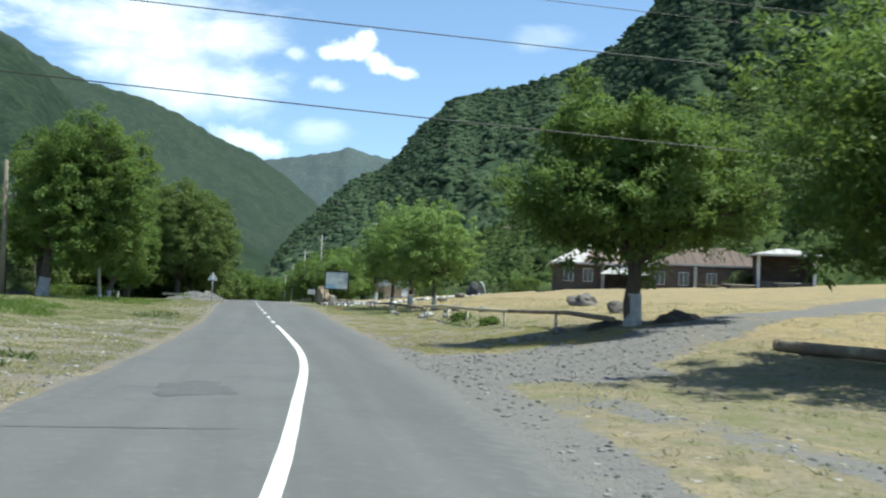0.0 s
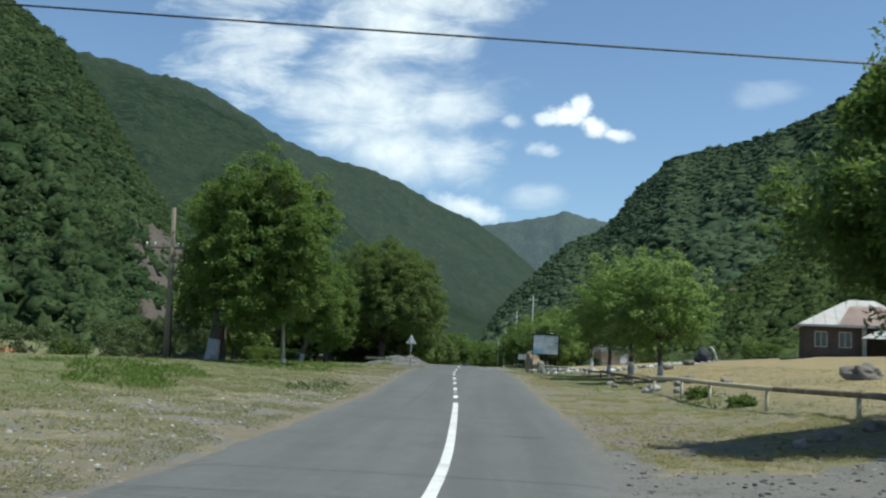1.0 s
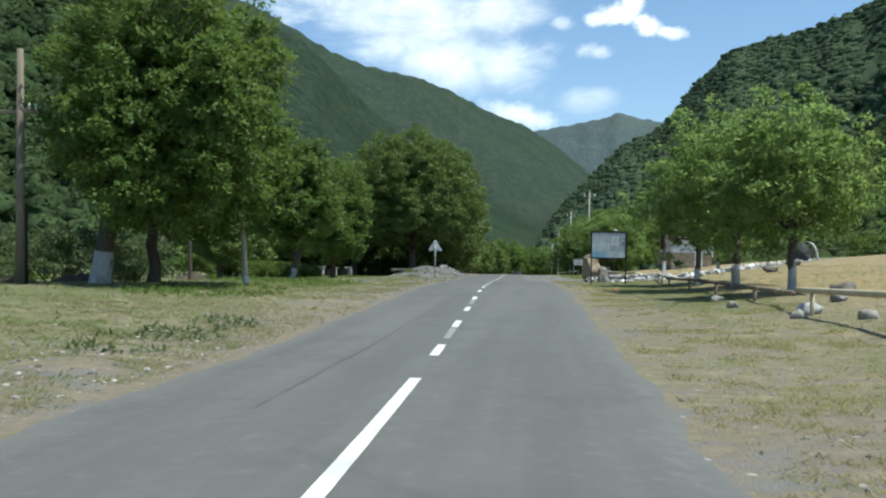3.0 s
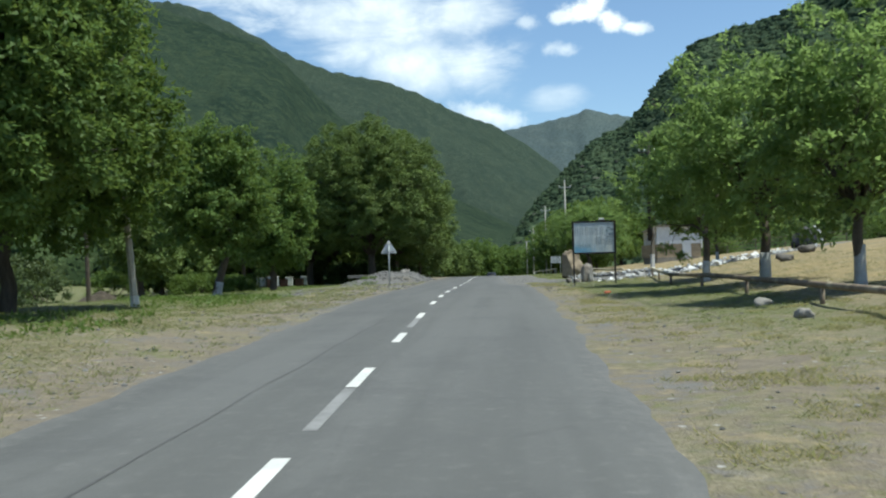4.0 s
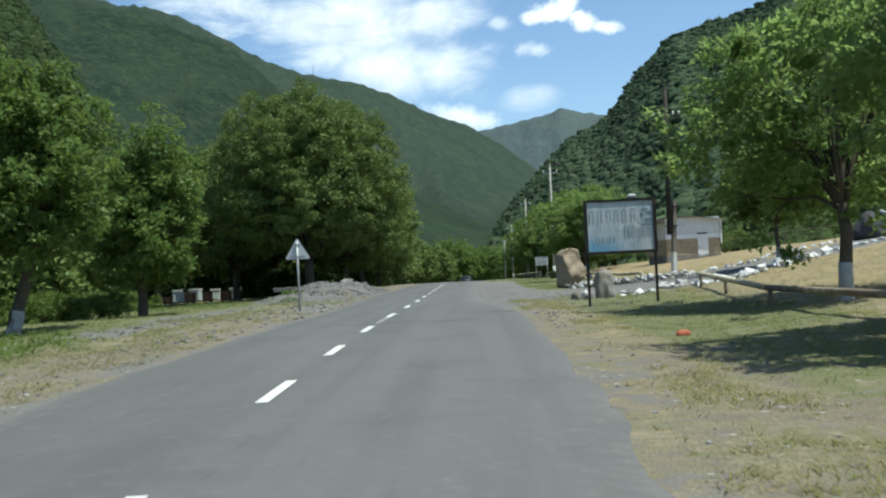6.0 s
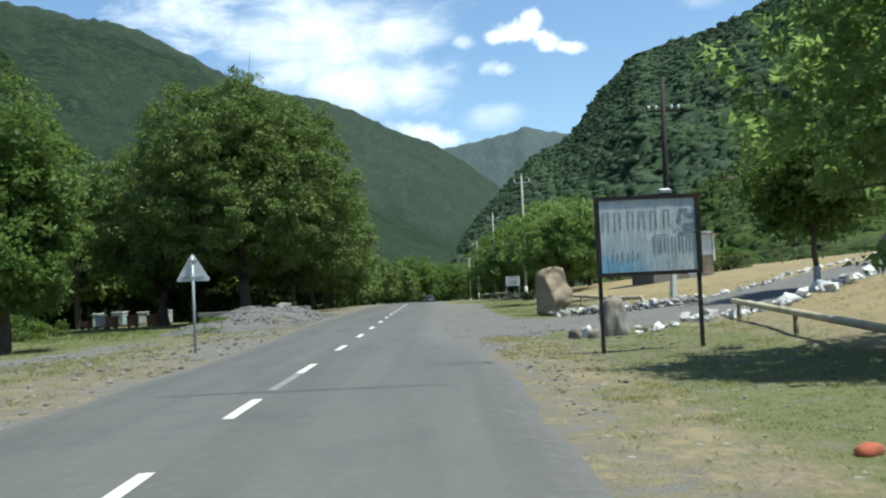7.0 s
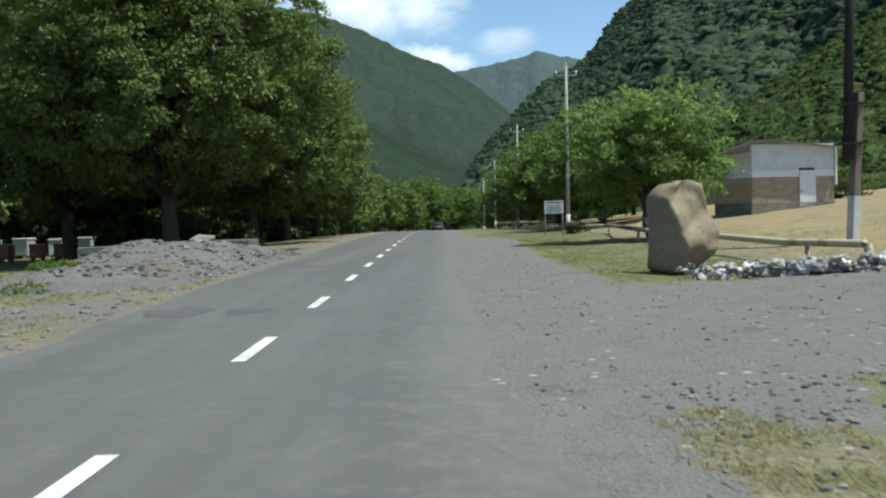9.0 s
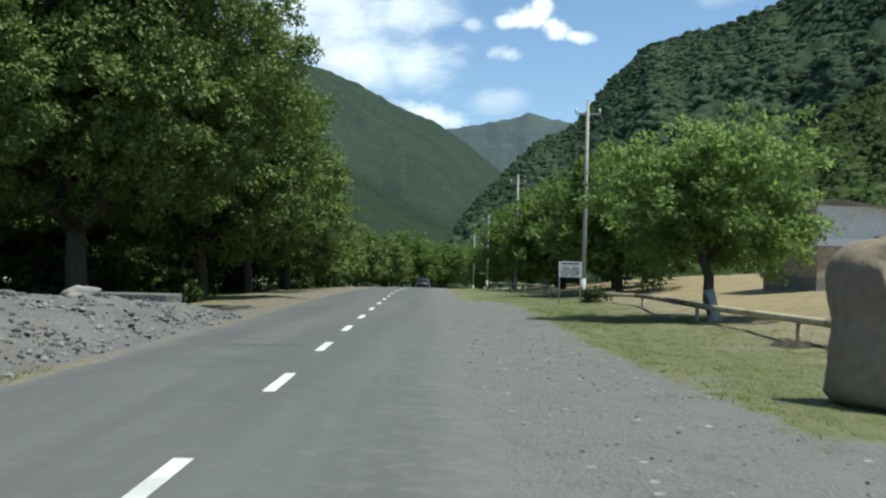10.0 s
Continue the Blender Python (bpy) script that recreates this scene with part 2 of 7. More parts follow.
BRICK_WALL = material("tan_block_wall", (0.42, 0.335, 0.23), (0.36, 0.285, 0.195), 2, 0.95, 0.5, 0.01, per_object=0.11)
MORTAR = material("mortar", (0.37, 0.30, 0.215), (0.31, 0.25, 0.18), 5, 0.95, 0.4, 0.01)
WHITE_WALL = material("white_rendered_wall", (0.70, 0.71, 0.73), (0.60, 0.61, 0.63), 1.2, 0.9, 0.3, 0.01, third=(0.45, 0.45, 0.44))
WHITE_BAND = material("bright_limewash", (0.82, 0.82, 0.82), (0.74, 0.74, 0.74), 2, 0.9, 0.2, 0.01)
ROOF_GREY = material("grey_asbestos_roof", (0.36, 0.35, 0.33), (0.27, 0.26, 0.25), 1.5, 0.9, 0.3, 0.02, third=(0.18, 0.17, 0.16))
ROOF_TIN = material("pale_tin_roof", (0.50, 0.48, 0.46), (0.42, 0.40, 0.38), 0.8, 0.5, 0.2, 0.02, third=(0.42, 0.20, 0.15))
# dark brown puts the tree's shade into the rear roof's colour
ROOF_DARK = material("shade_dark_roof", (0.10, 0.075, 0.06), (0.15, 0.11, 0.09), 0.8, 0.8, 0.3, 0.02)
RUBBLE_STONE = material("broken_grey_stones", (0.132, 0.131, 0.130), (0.188, 0.186, 0.180), 3, 0.95, 0.5, 0.01, per_island=0.5)
PALE_STONE = material("pale_broken_stones", (0.30, 0.295, 0.28), (0.38, 0.37, 0.35), 3, 0.95, 0.5, 0.01, per_island=0.4)
ROOF_RED = material("faded_red_roof", (0.46, 0.33, 0.29), (0.52, 0.42, 0.38), 0.8, 0.6, 0.2, 0.02, third=(0.56, 0.52, 0.48))
HOUSE_WALL = material("brown_stone_house_wall", (0.085, 0.066, 0.056), (0.125, 0.10, 0.084), 1.4, 0.95, 0.6, 0.02, per_object=0.2)
FRAME_WHITE = material("old_white_window_paint", (0.50, 0.50, 0.48), (0.40, 0.40, 0.38), 5, 0.8, 0.2, 0.003)
GLASS_DARK = material("dark_window_glass", (0.03, 0.035, 0.04), (0.05, 0.05, 0.055), 2, 0.12, 0.0, spec=0.6)
HIVE_WHITE = material("white_hive_paint", (0.62, 0.66, 0.66), (0.50, 0.55, 0.56), 6, 0.8, 0.3, 0.004)
HIVE_BLUE = material("grey_blue_hive_paint", (0.36, 0.42, 0.46), (0.42, 0.46, 0.48), 6, 0.8, 0.3, 0.004)
HIVE_ORANGE = material("orange_hive_wood", (0.36, 0.18, 0.11), (0.30, 0.15, 0.095), 6, 0.85, 0.3, 0.004)
RED_EARTH = material("red_clay", (0.46, 0.20, 0.11), (0.38, 0.17, 0.10), 1.2, 0.95, 0.6, 0.06)
RUBBLE = material("rubble_soil", (0.128, 0.126, 0.124), (0.170, 0.165, 0.156), 1.3, 0.95, 0.9, 0.08, third=(0.140, 0.121, 0.092), where="world", fine=11)
TARP = material("dark_weathered_tarp", (0.045, 0.045, 0.05), (0.07, 0.07, 0.072), 2, 0.8, 0.5, 0.04)
WIRE = material("wire_black", (0.02, 0.02, 0.02), (0.03, 0.03, 0.03), 4, 0.6, 0)
INSULATOR = material("white_porcelain", (0.75, 0.75, 0.73), (0.68, 0.68, 0.66), 4, 0.25, 0)
CAR_PAINT = material("dark_blue_car_paint", (0.015, 0.02, 0.03), (0.02, 0.025, 0.035), 4, 0.5, 0, spec=0.3)
RUBBER = material("rubber", (0.02, 0.02, 0.02), (0.03, 0.03, 0.03), 6, 0.85, 0.1, 0.002)


def poster_material():
    """A sun-bleached, wrinkled sheet: pale grey-blue, with blue water at the lower side and pale and dark upright
    streaks.
    """
    m = bpy.data.materials.new("bleached_poster")
    m.use_nodes = True
    m.node_tree.nodes.clear()
    N = Nodes(m.node_tree)
    p = N.local()
    s = N.add("ShaderNodeSeparateXYZ")
    N.put(s.inputs[0], p)
    wash = N.noise(1.6, 5, 0.6, N.local(1, 1, 1), 0.6)
    streak = N.noise(5.0, 4, 0.6, N.local(1.6, 1, 0.22))
    col = N.mix(N.ramp(wash, 0.35, 0.7), (0.56, 0.62, 0.67), (0.40, 0.48, 0.55))
    col = N.mix(N.ramp(streak, 0.48, 0.62, 0, 0.6), col, (0.66, 0.68, 0.69))
    col = N.mix(N.ramp(streak, 0.43, 0.33, 0, 0.45), col, (0.28, 0.35, 0.42))
    low = N.ramp(N.math("ADD", s.outputs[2], N.math("MULTIPLY", wash, 0.9)), 0.35, -0.25)
    lef = N.ramp(N.math("ADD", s.outputs[0], N.math("MULTIPLY", streak, 0.8)), 0.75, -0.1)
    col = N.mix(N.math("MULTIPLY", N.math("MULTIPLY", low, lef), 0.9), col, (0.16, 0.40, 0.60))
    b = N.add("ShaderNodeBsdfPrincipled")
    N.put(b.inputs["Base Color"], col)
    b.inputs["Roughness"].default_value = 0.4
    N.put(b.inputs["Normal"], N.bump(N.math("ADD", streak, wash), 0.8, 0.03))
    o = N.add("ShaderNodeOutputMaterial")
    m.node_tree.links.new(b.outputs[0], o.inputs[0])
    return m


POSTER = poster_material()
POSTER_INK = material("faded_ink", (0.20, 0.25, 0.30), (0.32, 0.38, 0.43), 8, 0.5, 0.1, 0.002)


def ground_material():
    """Soil that carries dry grass, green grass and gravel, as the cover attribute spreads them."""
    m = bpy.data.materials.new("verge_ground")
    m.use_nodes = True
    m.node_tree.nodes.clear()
    N = Nodes(m.node_tree)
    a = N.add("ShaderNodeAttribute", attribute_name="cover")
    s = N.add("ShaderNodeSeparateColor")
    N.put(s.inputs[0], a.outputs["Color"])
    p = N.position()
    n1, n2, n3 = N.noise(0.55, 5, 0.65, p), N.noise(3.2, 5, 0.65, p), N.noise(26, 3, 0.65, p)
    n4, n5 = N.noise(9.0, 4, 0.7, p), N.noise(1.4, 5, 0.7, p, 0.6)
    dry = N.mix(N.ramp(n2, 0.35, 0.65), (0.225, 0.200, 0.138), (0.173, 0.159, 0.104))
    dry = N.mix(N.ramp(n4, 0.52, 0.68, 0, 0.75), dry, (0.290, 0.259, 0.184))
    dry = N.mix(N.ramp(n4, 0.45, 0.32, 0, 0.7), dry, (0.124, 0.118, 0.061))
    dry = N.mix(N.ramp(n3, 0.4, 0.7, 0, 0.5), dry, (0.120, 0.106, 0.064))
    dry = N.mix(N.ramp(n1, 0.42, 0.62, 0, 0.85), dry, N.mix(N.ramp(n4, 0.38, 0.62), (0.271, 0.228, 0.156), (0.173, 0.144, 0.094)))
    tuft = N.noise(4.6, 6, 0.72, p, 0.5)
    dry = N.mix(N.ramp(tuft, 0.52, 0.64, 0, 0.7), dry, N.mix(n4, (0.097, 0.106, 0.044), (0.170, 0.167, 0.083)))
    dry = N.mix(N.ramp(tuft, 0.44, 0.33, 0, 0.6), dry, (0.331, 0.290, 0.207))
    dust = N.mix(N.ramp(n4, 0.35, 0.65), (0.215, 0.20, 0.18), (0.16, 0.15, 0.135))
    dry = N.mix(N.ramp(n5, 0.55, 0.66, 0, 0.6), dry, dust)
    sward = N.noise(1.15, 6, 0.68, p, 0.4)
    dry = N.mix(N.ramp(sward, 0.53, 0.62, 0, 0.65), dry, N.mix(n4, (0.120, 0.135, 0.062), (0.170, 0.172, 0.088)))
    dry = N.mix(N.ramp(sward, 0.45, 0.37, 0, 0.6), dry, (0.300, 0.246, 0.150))
    where = N.add("ShaderNodeSeparateXYZ")
    N.put(where.inputs[0], p)
    straw = N.mix(N.ramp(n2, 0.36, 0.64), (0.335, 0.262, 0.142), (0.262, 0.205, 0.112))
    straw = N.mix(N.ramp(n4, 0.52, 0.68, 0, 0.5), straw, (0.40, 0.325, 0.19))
    field = N.math("MULTIPLY", N.ramp(N.math("ADD", where.outputs[0], N.math("MULTIPLY", n5, 5.0)), 11.5, 16.0), N.ramp(n1, 0.64, 0.46, 0.25, 0.85))
    dry = N.mix(field, dry, straw)
    green = N.mix(N.ramp(n2, 0.35, 0.65), (0.125, 0.14, 0.064), (0.175, 0.172, 0.092))
    green = N.mix(N.ramp(n4, 0.52, 0.68, 0, 0.7), green, (0.24, 0.225, 0.135))
    green = N.mix(N.ramp(n5, 0.57, 0.67, 0, 0.8), green, dust)
    green = N.mix(N.ramp(n3, 0.4, 0.7, 0, 0.5), green, (0.07, 0.09, 0.025))
    soil = N.mix(N.ramp(n2, 0.35, 0.65), (0.225, 0.192, 0.148), (0.165, 0.142, 0.112))
    soil = N.mix(N.ramp(n4, 0.52, 0.68, 0, 0.6), soil, (0.29, 0.25, 0.185))
    soil = N.mix(N.ramp(n5, 0.52, 0.64, 0, 0.8), soil, dust)
    soil = N.mix(N.ramp(n3, 0.42, 0.66, 0, 0.5), soil, (0.145, 0.125, 0.098))
    vor = N.add("ShaderNodeTexVoronoi")
    N.put(vor.inputs["Vector"], p)
    vor.inputs["Scale"].default_value = 21
    stones = N.mix(N.ramp(N.math("ADD", n3, N.math("MULTIPLY", vor.outputs["Distance"], -0.25)), 0.25, 0.6), (0.135, 0.132, 0.127), (0.205, 0.201, 0.194))
    stones = N.mix(N.ramp(n2, 0.4, 0.7), stones, (0.172, 0.167, 0.158))
    stones = N.mix(N.ramp(n5, 0.48, 0.62, 0, 0.75), stones, (0.180, 0.172, 0.160))
    stones = N.mix(N.ramp(n5, 0.42, 0.30, 0, 0.7), stones, (0.104, 0.099, 0.093))
    spread = N.math("MULTIPLY", N.math("SUBTRACT", n1, 0.5), 1.5)
    fringe = N.math("MULTIPLY", N.math("SUBTRACT", n2, 0.5), 1.1)
    wobble = N.math("ADD", spread, fringe)
    g_f = N.ramp(N.math("ADD", s.outputs[1], wobble), 0.35, 0.65)
    r_f = N.ramp(N.math("ADD", s.outputs[0], wobble), 0.38, 0.62)
    b_f = N.ramp(N.math("ADD", s.outputs[2], wobble), 0.36, 0.64)
    col = N.mix(g_f, dry, green)
    col = N.mix(b_f, col, soil)
    col = N.mix(r_f, col, stones)
    # single clods and chips of stone
    chips = N.add("ShaderNodeTexVoronoi")
    N.put(chips.inputs["Vector"], p)
    chips.inputs["Scale"].default_value = 5.5
    tone = N.add("ShaderNodeSeparateColor")
    N.put(tone.inputs[0], chips.outputs["Color"])
    spot = N.ramp(N.math("ADD", chips.outputs["Distance"], N.math("MULTIPLY", N.math("SUBTRACT", n3, 0.5), 0.3)), 0.26, 0.16)
    col = N.mix(N.math("MULTIPLY", spot, N.ramp(tone.outputs[0], 0.88, 0.93)), col, (0.105, 0.097, 0.087))
    col = N.mix(N.math("MULTIPLY", spot, N.ramp(tone.outputs[1], 0.88, 0.92)), col, (0.36, 0.35, 0.33))
    b = N.add("ShaderNodeBsdfPrincipled")
    N.put(b.inputs["Base Color"], col)
    b.inputs["Roughness"].default_value = 0.97
    b.inputs["Specular IOR Level"].default_value = 0.15
    N.put(b.inputs["Normal"], N.bump(N.math("ADD", N.math("MULTIPLY", n2, 1.0), N.math("ADD", n3, N.math("MULTIPLY", vor.outputs["Distance"], -0.12))), 0.8, 0.055))
    o = N.add("ShaderNodeOutputMaterial")
    m.node_tree.links.new(b.outputs[0], o.inputs[0])
    return m


def asphalt_material():
    """Old grey asphalt: fine aggregate, paler wheel tracks, dark seams and blotches."""
    m = bpy.data.materials.new("old_asphalt")
    m.use_nodes = True
    m.node_tree.nodes.clear()
    N = Nodes(m.node_tree)
    p = N.position()
    long = N.noise(1.1, 4, 0.6, N.position(1, 0.045, 1))
    blot = N.noise(0.5, 5, 0.65, p)
    grit = N.noise(60, 2, 0.7, p)
    mid = N.noise(5, 4, 0.7, p)
    col = N.mix(N.ramp(long, 0.35, 0.65), (0.099, 0.100, 0.097), (0.123, 0.124, 0.121))
    col = N.mix(N.ramp(blot, 0.48, 0.68, 0, 0.5), col, (0.084, 0.085, 0.085))
    edge = N.add("ShaderNodeAttribute", attribute_name="edge").outputs["Fac"]
    dusty = N.ramp(N.math("ADD", edge, N.math("MULTIPLY", N.math("SUBTRACT", mid, 0.5), 1.4)), 0.3, 1.1, 0, 0.75)
    col = N.mix(dusty, col, N.mix(mid, (0.118, 0.117, 0.113), (0.172, 0.168, 0.161)))
    col = N.mix(N.ramp(mid, 0.5, 0.8, 0, 0.35), col, (0.209, 0.204, 0.195))
    col = N.mix(N.ramp(grit, 0.4, 0.7, 0, 0.45), col, (0.081, 0.081, 0.081))
    wave = N.add("ShaderNodeTexVoronoi")
    wave.feature = "DISTANCE_TO_EDGE"
    N.put(wave.inputs["Vector"], N.position(1.0, 0.35, 1))
    wave.inputs["Scale"].default_value = 0.33
    crack = N.math("MULTIPLY", N.ramp(wave.outputs["Distance"], 0.012, 0.002), N.ramp(blot, 0.45, 0.6))
    col = N.mix(N.math("MULTIPLY", crack, 0.22), col, (0.067, 0.067, 0.067))
    b = N.add("ShaderNodeBsdfPrincipled")
    N.put(b.inputs["Base Color"], col)
    b.inputs["Roughness"].default_value = 0.82
    b.inputs["Specular IOR Level"].default_value = 0.3
    N.put(b.inputs["Normal"], N.bump(N.math("ADD", grit, mid), 0.35, 0.008))
    o = N.add("ShaderNodeOutputMaterial")
    m.node_tree.links.new(b.outputs[0], o.inputs[0])
    return m


def slope_material(name, c1, c2, c3, rock, scale, rocky=0.64, speckle=0.6):
    """A wooded mountain side: two greens, pale clearings, bare rock here and there."""
    m = bpy.data.materials.new(name)
    m.use_nodes = True
    m.node_tree.nodes.clear()
    N = Nodes(m.node_tree)
    p = N.position()
    n1, n2, n3 = N.noise(scale, 5, 0.6, p), N.noise(scale * 7, 5, 0.65, p), N.noise(scale * 55, 4, 0.75, p)
    col = N.mix(N.ramp(n1, 0.38, 0.62), c1, c2)
    col = N.mix(N.ramp(n2, 0.45, 0.65, 0, 0.9), col, c3)
    col = N.mix(N.ramp(n3, 0.42, 0.62, 0, speckle), col, tuple(0.45 * c for c in c1))
    col = N.mix(N.ramp(N.noise(scale * 3.1, 6, 0.7, p, 0.8), rocky, rocky + 0.06), col, rock)
    r = N.add("ShaderNodeNewGeometry").outputs["Random Per Island"]
    hsv = N.add("ShaderNodeHueSaturation")
    N.put(hsv.inputs["Value"], N.ramp(r, 0, 1, 0.74, 1.26))
    N.put(hsv.inputs["Color"], col)
    b = N.add("ShaderNodeBsdfPrincipled")
    N.put(b.inputs["Base Color"], hsv.outputs[0])
    b.inputs["Roughness"].default_value = 1.0
    b.inputs["Specular IOR Level"].default_value = 0.05
    N.put(b.inputs["Normal"], N.bump(N.math("ADD", n3, n2), speckle, 0.35 / scale * 0.05 * speckle))
    through_leaf = N.add("ShaderNodeBsdfTranslucent")
    N.put(through_leaf.inputs[0], hsv.outputs[0])
    mx = N.add("ShaderNodeMixShader")
    mx.inputs[0].default_value = 0.45
    m.node_tree.links.new(b.outputs[0], mx.inputs[1])
    m.node_tree.links.new(through_leaf.outputs[0], mx.inputs[2])
    o = N.add("ShaderNodeOutputMaterial")
    m.node_tree.links.new(mx.outputs[0], o.inputs[0])
    return m


GROUND = ground_material()
ASPHALT = asphalt_material()
SLOPE_NEAR = slope_material("near_wooded_slope", (0.062, 0.098, 0.036), (0.088, 0.130, 0.042), (0.122, 0.164, 0.062), (0.20, 0.165, 0.135), 0.02, 0.64, 0.4)
# extra blue in this slope's colours stands in for a little haze
SLOPE_DARK = slope_material("dark_wooded_slope", (0.062, 0.100, 0.062), (0.086, 0.130, 0.072), (0.116, 0.160, 0.086), (0.180, 0.170, 0.155), 0.012, 0.62, 0.36)
# haze over the far ridge is put into these pale blue-green colours
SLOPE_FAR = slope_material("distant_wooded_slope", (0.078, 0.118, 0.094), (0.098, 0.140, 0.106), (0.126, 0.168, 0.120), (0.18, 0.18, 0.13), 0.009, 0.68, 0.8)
SLOPE_LEFT = slope_material("shady_wooded_slope", (0.048, 0.082, 0.038), (0.074, 0.114, 0.050), (0.104, 0.144, 0.062), (0.20, 0.165, 0.135), 0.02, 0.66, 0.45)
# blue raised in the spur's greens, also as haze
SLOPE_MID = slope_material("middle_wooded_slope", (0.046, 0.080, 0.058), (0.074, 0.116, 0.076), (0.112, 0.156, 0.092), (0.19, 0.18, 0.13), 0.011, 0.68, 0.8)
# pale blue-grey base colours paint the haze over the summit
SLOPE_HIGH = slope_material("hazed_mountain_top", (0.124, 0.168, 0.174), (0.142, 0.186, 0.186), (0.156, 0.198, 0.194), (0.22, 0.25, 0.22), 0.002, 0.66)
# ---- building helpers ----


def mesh_from(name, verts, faces, mat, smooth=False):
    me = bpy.data.meshes.new(name)
    me.from_pydata([tuple(v) for v in verts], [], [tuple(f) for f in faces])
    if mat:
        me.materials.append(mat)
    if smooth:
        me.polygons.foreach_set("use_smooth", [True] * len(me.polygons))
    me.update()
    return me


def fast_mesh(name, verts, faces, mat, smooth=False):
    """A mesh from arrays: verts (n, 3), faces (m, k) with k corners each."""
    me = bpy.data.meshes.new(name)
    k = faces.shape[1]
    me.vertices.add(len(verts))
    me.vertices.foreach_set("co", np.ascontiguousarray(verts, dtype=np.float32).ravel())
    me.loops.add(faces.size)
    me.loops.foreach_set("vertex_index", np.ascontiguousarray(faces, dtype=np.int32).ravel())
    me.polygons.add(len(faces))
    me.polygons.foreach_set("loop_start", np.arange(0, faces.size, k, dtype=np.int32))
    me.polygons.foreach_set("use_smooth", np.full(len(faces), smooth))
    if mat:
        me.materials.append(mat)
    me.update(calc_edges=True)
    return me


def thing(name, at, label, category, group="", kind="", turn=0.0):
    ob = new(name)
    ob.matrix_world = pose(at[0], at[1], at[2], 0, 0, turn)
    ob.empty_display_size = 0.2
    return tagged(ob, label, category, group, kind)


def under(name, me, parent, label="", at=(0, 0, 0), turn=(0, 0, 0)):
    ob = new(name, me)
    ob.parent = parent
    ob.matrix_basis = pose(*at, *turn)
    if label:
        tagged(ob, label)
    return ob


def part(name, bm, mat, parent, label="", smooth=False, at=(0, 0, 0), turn=(0, 0, 0)):
    me = bpy.data.meshes.new(name)
    bm.normal_update()
    bm.to_mesh(me)
    bm.free()
    me.materials.append(mat)
    if smooth:
        me.polygons.foreach_set("use_smooth", [True] * len(me.polygons))
    return under(name, me, parent, label, at, turn)


def box(x0, x1, y0, y1, z0, z1, bevel=0.0):
    bm = bmesh.new()
    bmesh.ops.create_cube(bm, size=1, matrix=Matrix.Translation(((x0 + x1) / 2, (y0 + y1) / 2, (z0 + z1) / 2)) @ Matrix.Diagonal((x1 - x0, y1 - y0, z1 - z0, 1)))
    if bevel:
        bmesh.ops.bevel(bm, geom=bm.edges[:], offset=bevel, segments=1, affect="EDGES")
    return bm


def boxes(*rows):
    bm = bmesh.new()
    for r in rows:
        b = box(*r)
        me = bpy.data.meshes.new("tmp")
        b.to_mesh(me)
        b.free()
        bm.from_mesh(me)
        bpy.data.meshes.remove(me)
    return bm


def tube_arrays(points, radii, sides=8, start=0):
    """Verts and faces of a tube along points, closed at both ends."""
    pts = [Vector(p) for p in points]
    verts, faces = [], []
    for i, p in enumerate(pts):
        d = (pts[min(i + 1, len(pts) - 1)] - pts[max(i - 1, 0)]).normalized()
        a = d.cross(Vector((0.31, 0.77, 0.55))).normalized() if abs(d.z) > 0.5 else d.cross(Vector((0, 0, 1))).normalized()
        b = d.cross(a)
        for k in range(sides):
            w = 2 * math.pi * k / sides
            verts.append(p + (a * math.cos(w) + b * math.sin(w)) * radii[i])
    for i in range(len(pts) - 1):
        for k in range(sides):
            j = (k + 1) % sides
            faces.append((start + i * sides + k, start + i * sides + j, start + (i + 1) * sides + j, start + (i + 1) * sides + k))
    faces.append(tuple(start + k for k in range(sides))[::-1])
    faces.append(tuple(start + (len(pts) - 1) * sides + k for k in range(sides)))
    return verts, faces


def tube(points, radii, sides=8):
    v, f = tube_arrays(points, radii if isinstance(radii, (list, tuple)) else [radii] * len(points), sides)
    bm = bmesh.new()
    vs = [bm.verts.new(p) for p in v]
    for q in f:
        bm.faces.new([vs[i] for i in q])
    bmesh.ops.recalc_face_normals(bm, faces=bm.faces[:])
    return bm


def spline(keys, y):
    """Smooth interpolation through (y, value) keys."""
    ys = [k[0] for k in keys]
    if y <= ys[0]:
        return keys[0][1]
    if y >= ys[-1]:
        return keys[-1][1]
    i = max(j for j in range(len(ys)) if ys[j] <= y)
    y0, v0 = keys[i]
    y1, v1 = keys[i + 1]
    m0 = (v1 - keys[max(i - 1, 0)][1]) / (y1 - keys[max(i - 1, 0)][0])
    m1 = (keys[min(i + 2, len(keys) - 1)][1] - v0) / (keys[min(i + 2, len(keys) - 1)][0] - y0)
    h = y1 - y0
    s = (y - y0) / h
    return (2 * s ** 3 - 3 * s ** 2 + 1) * v0 + (s ** 3 - 2 * s ** 2 + s) * h * m0 + (-2 * s ** 3 + 3 * s ** 2) * v1 + (s ** 3 - s ** 2) * h * m1


def bumps(x, y, size, seed=0.0):
    return noise.noise(Vector((x / size + seed, y / size - seed, seed * 1.7)))


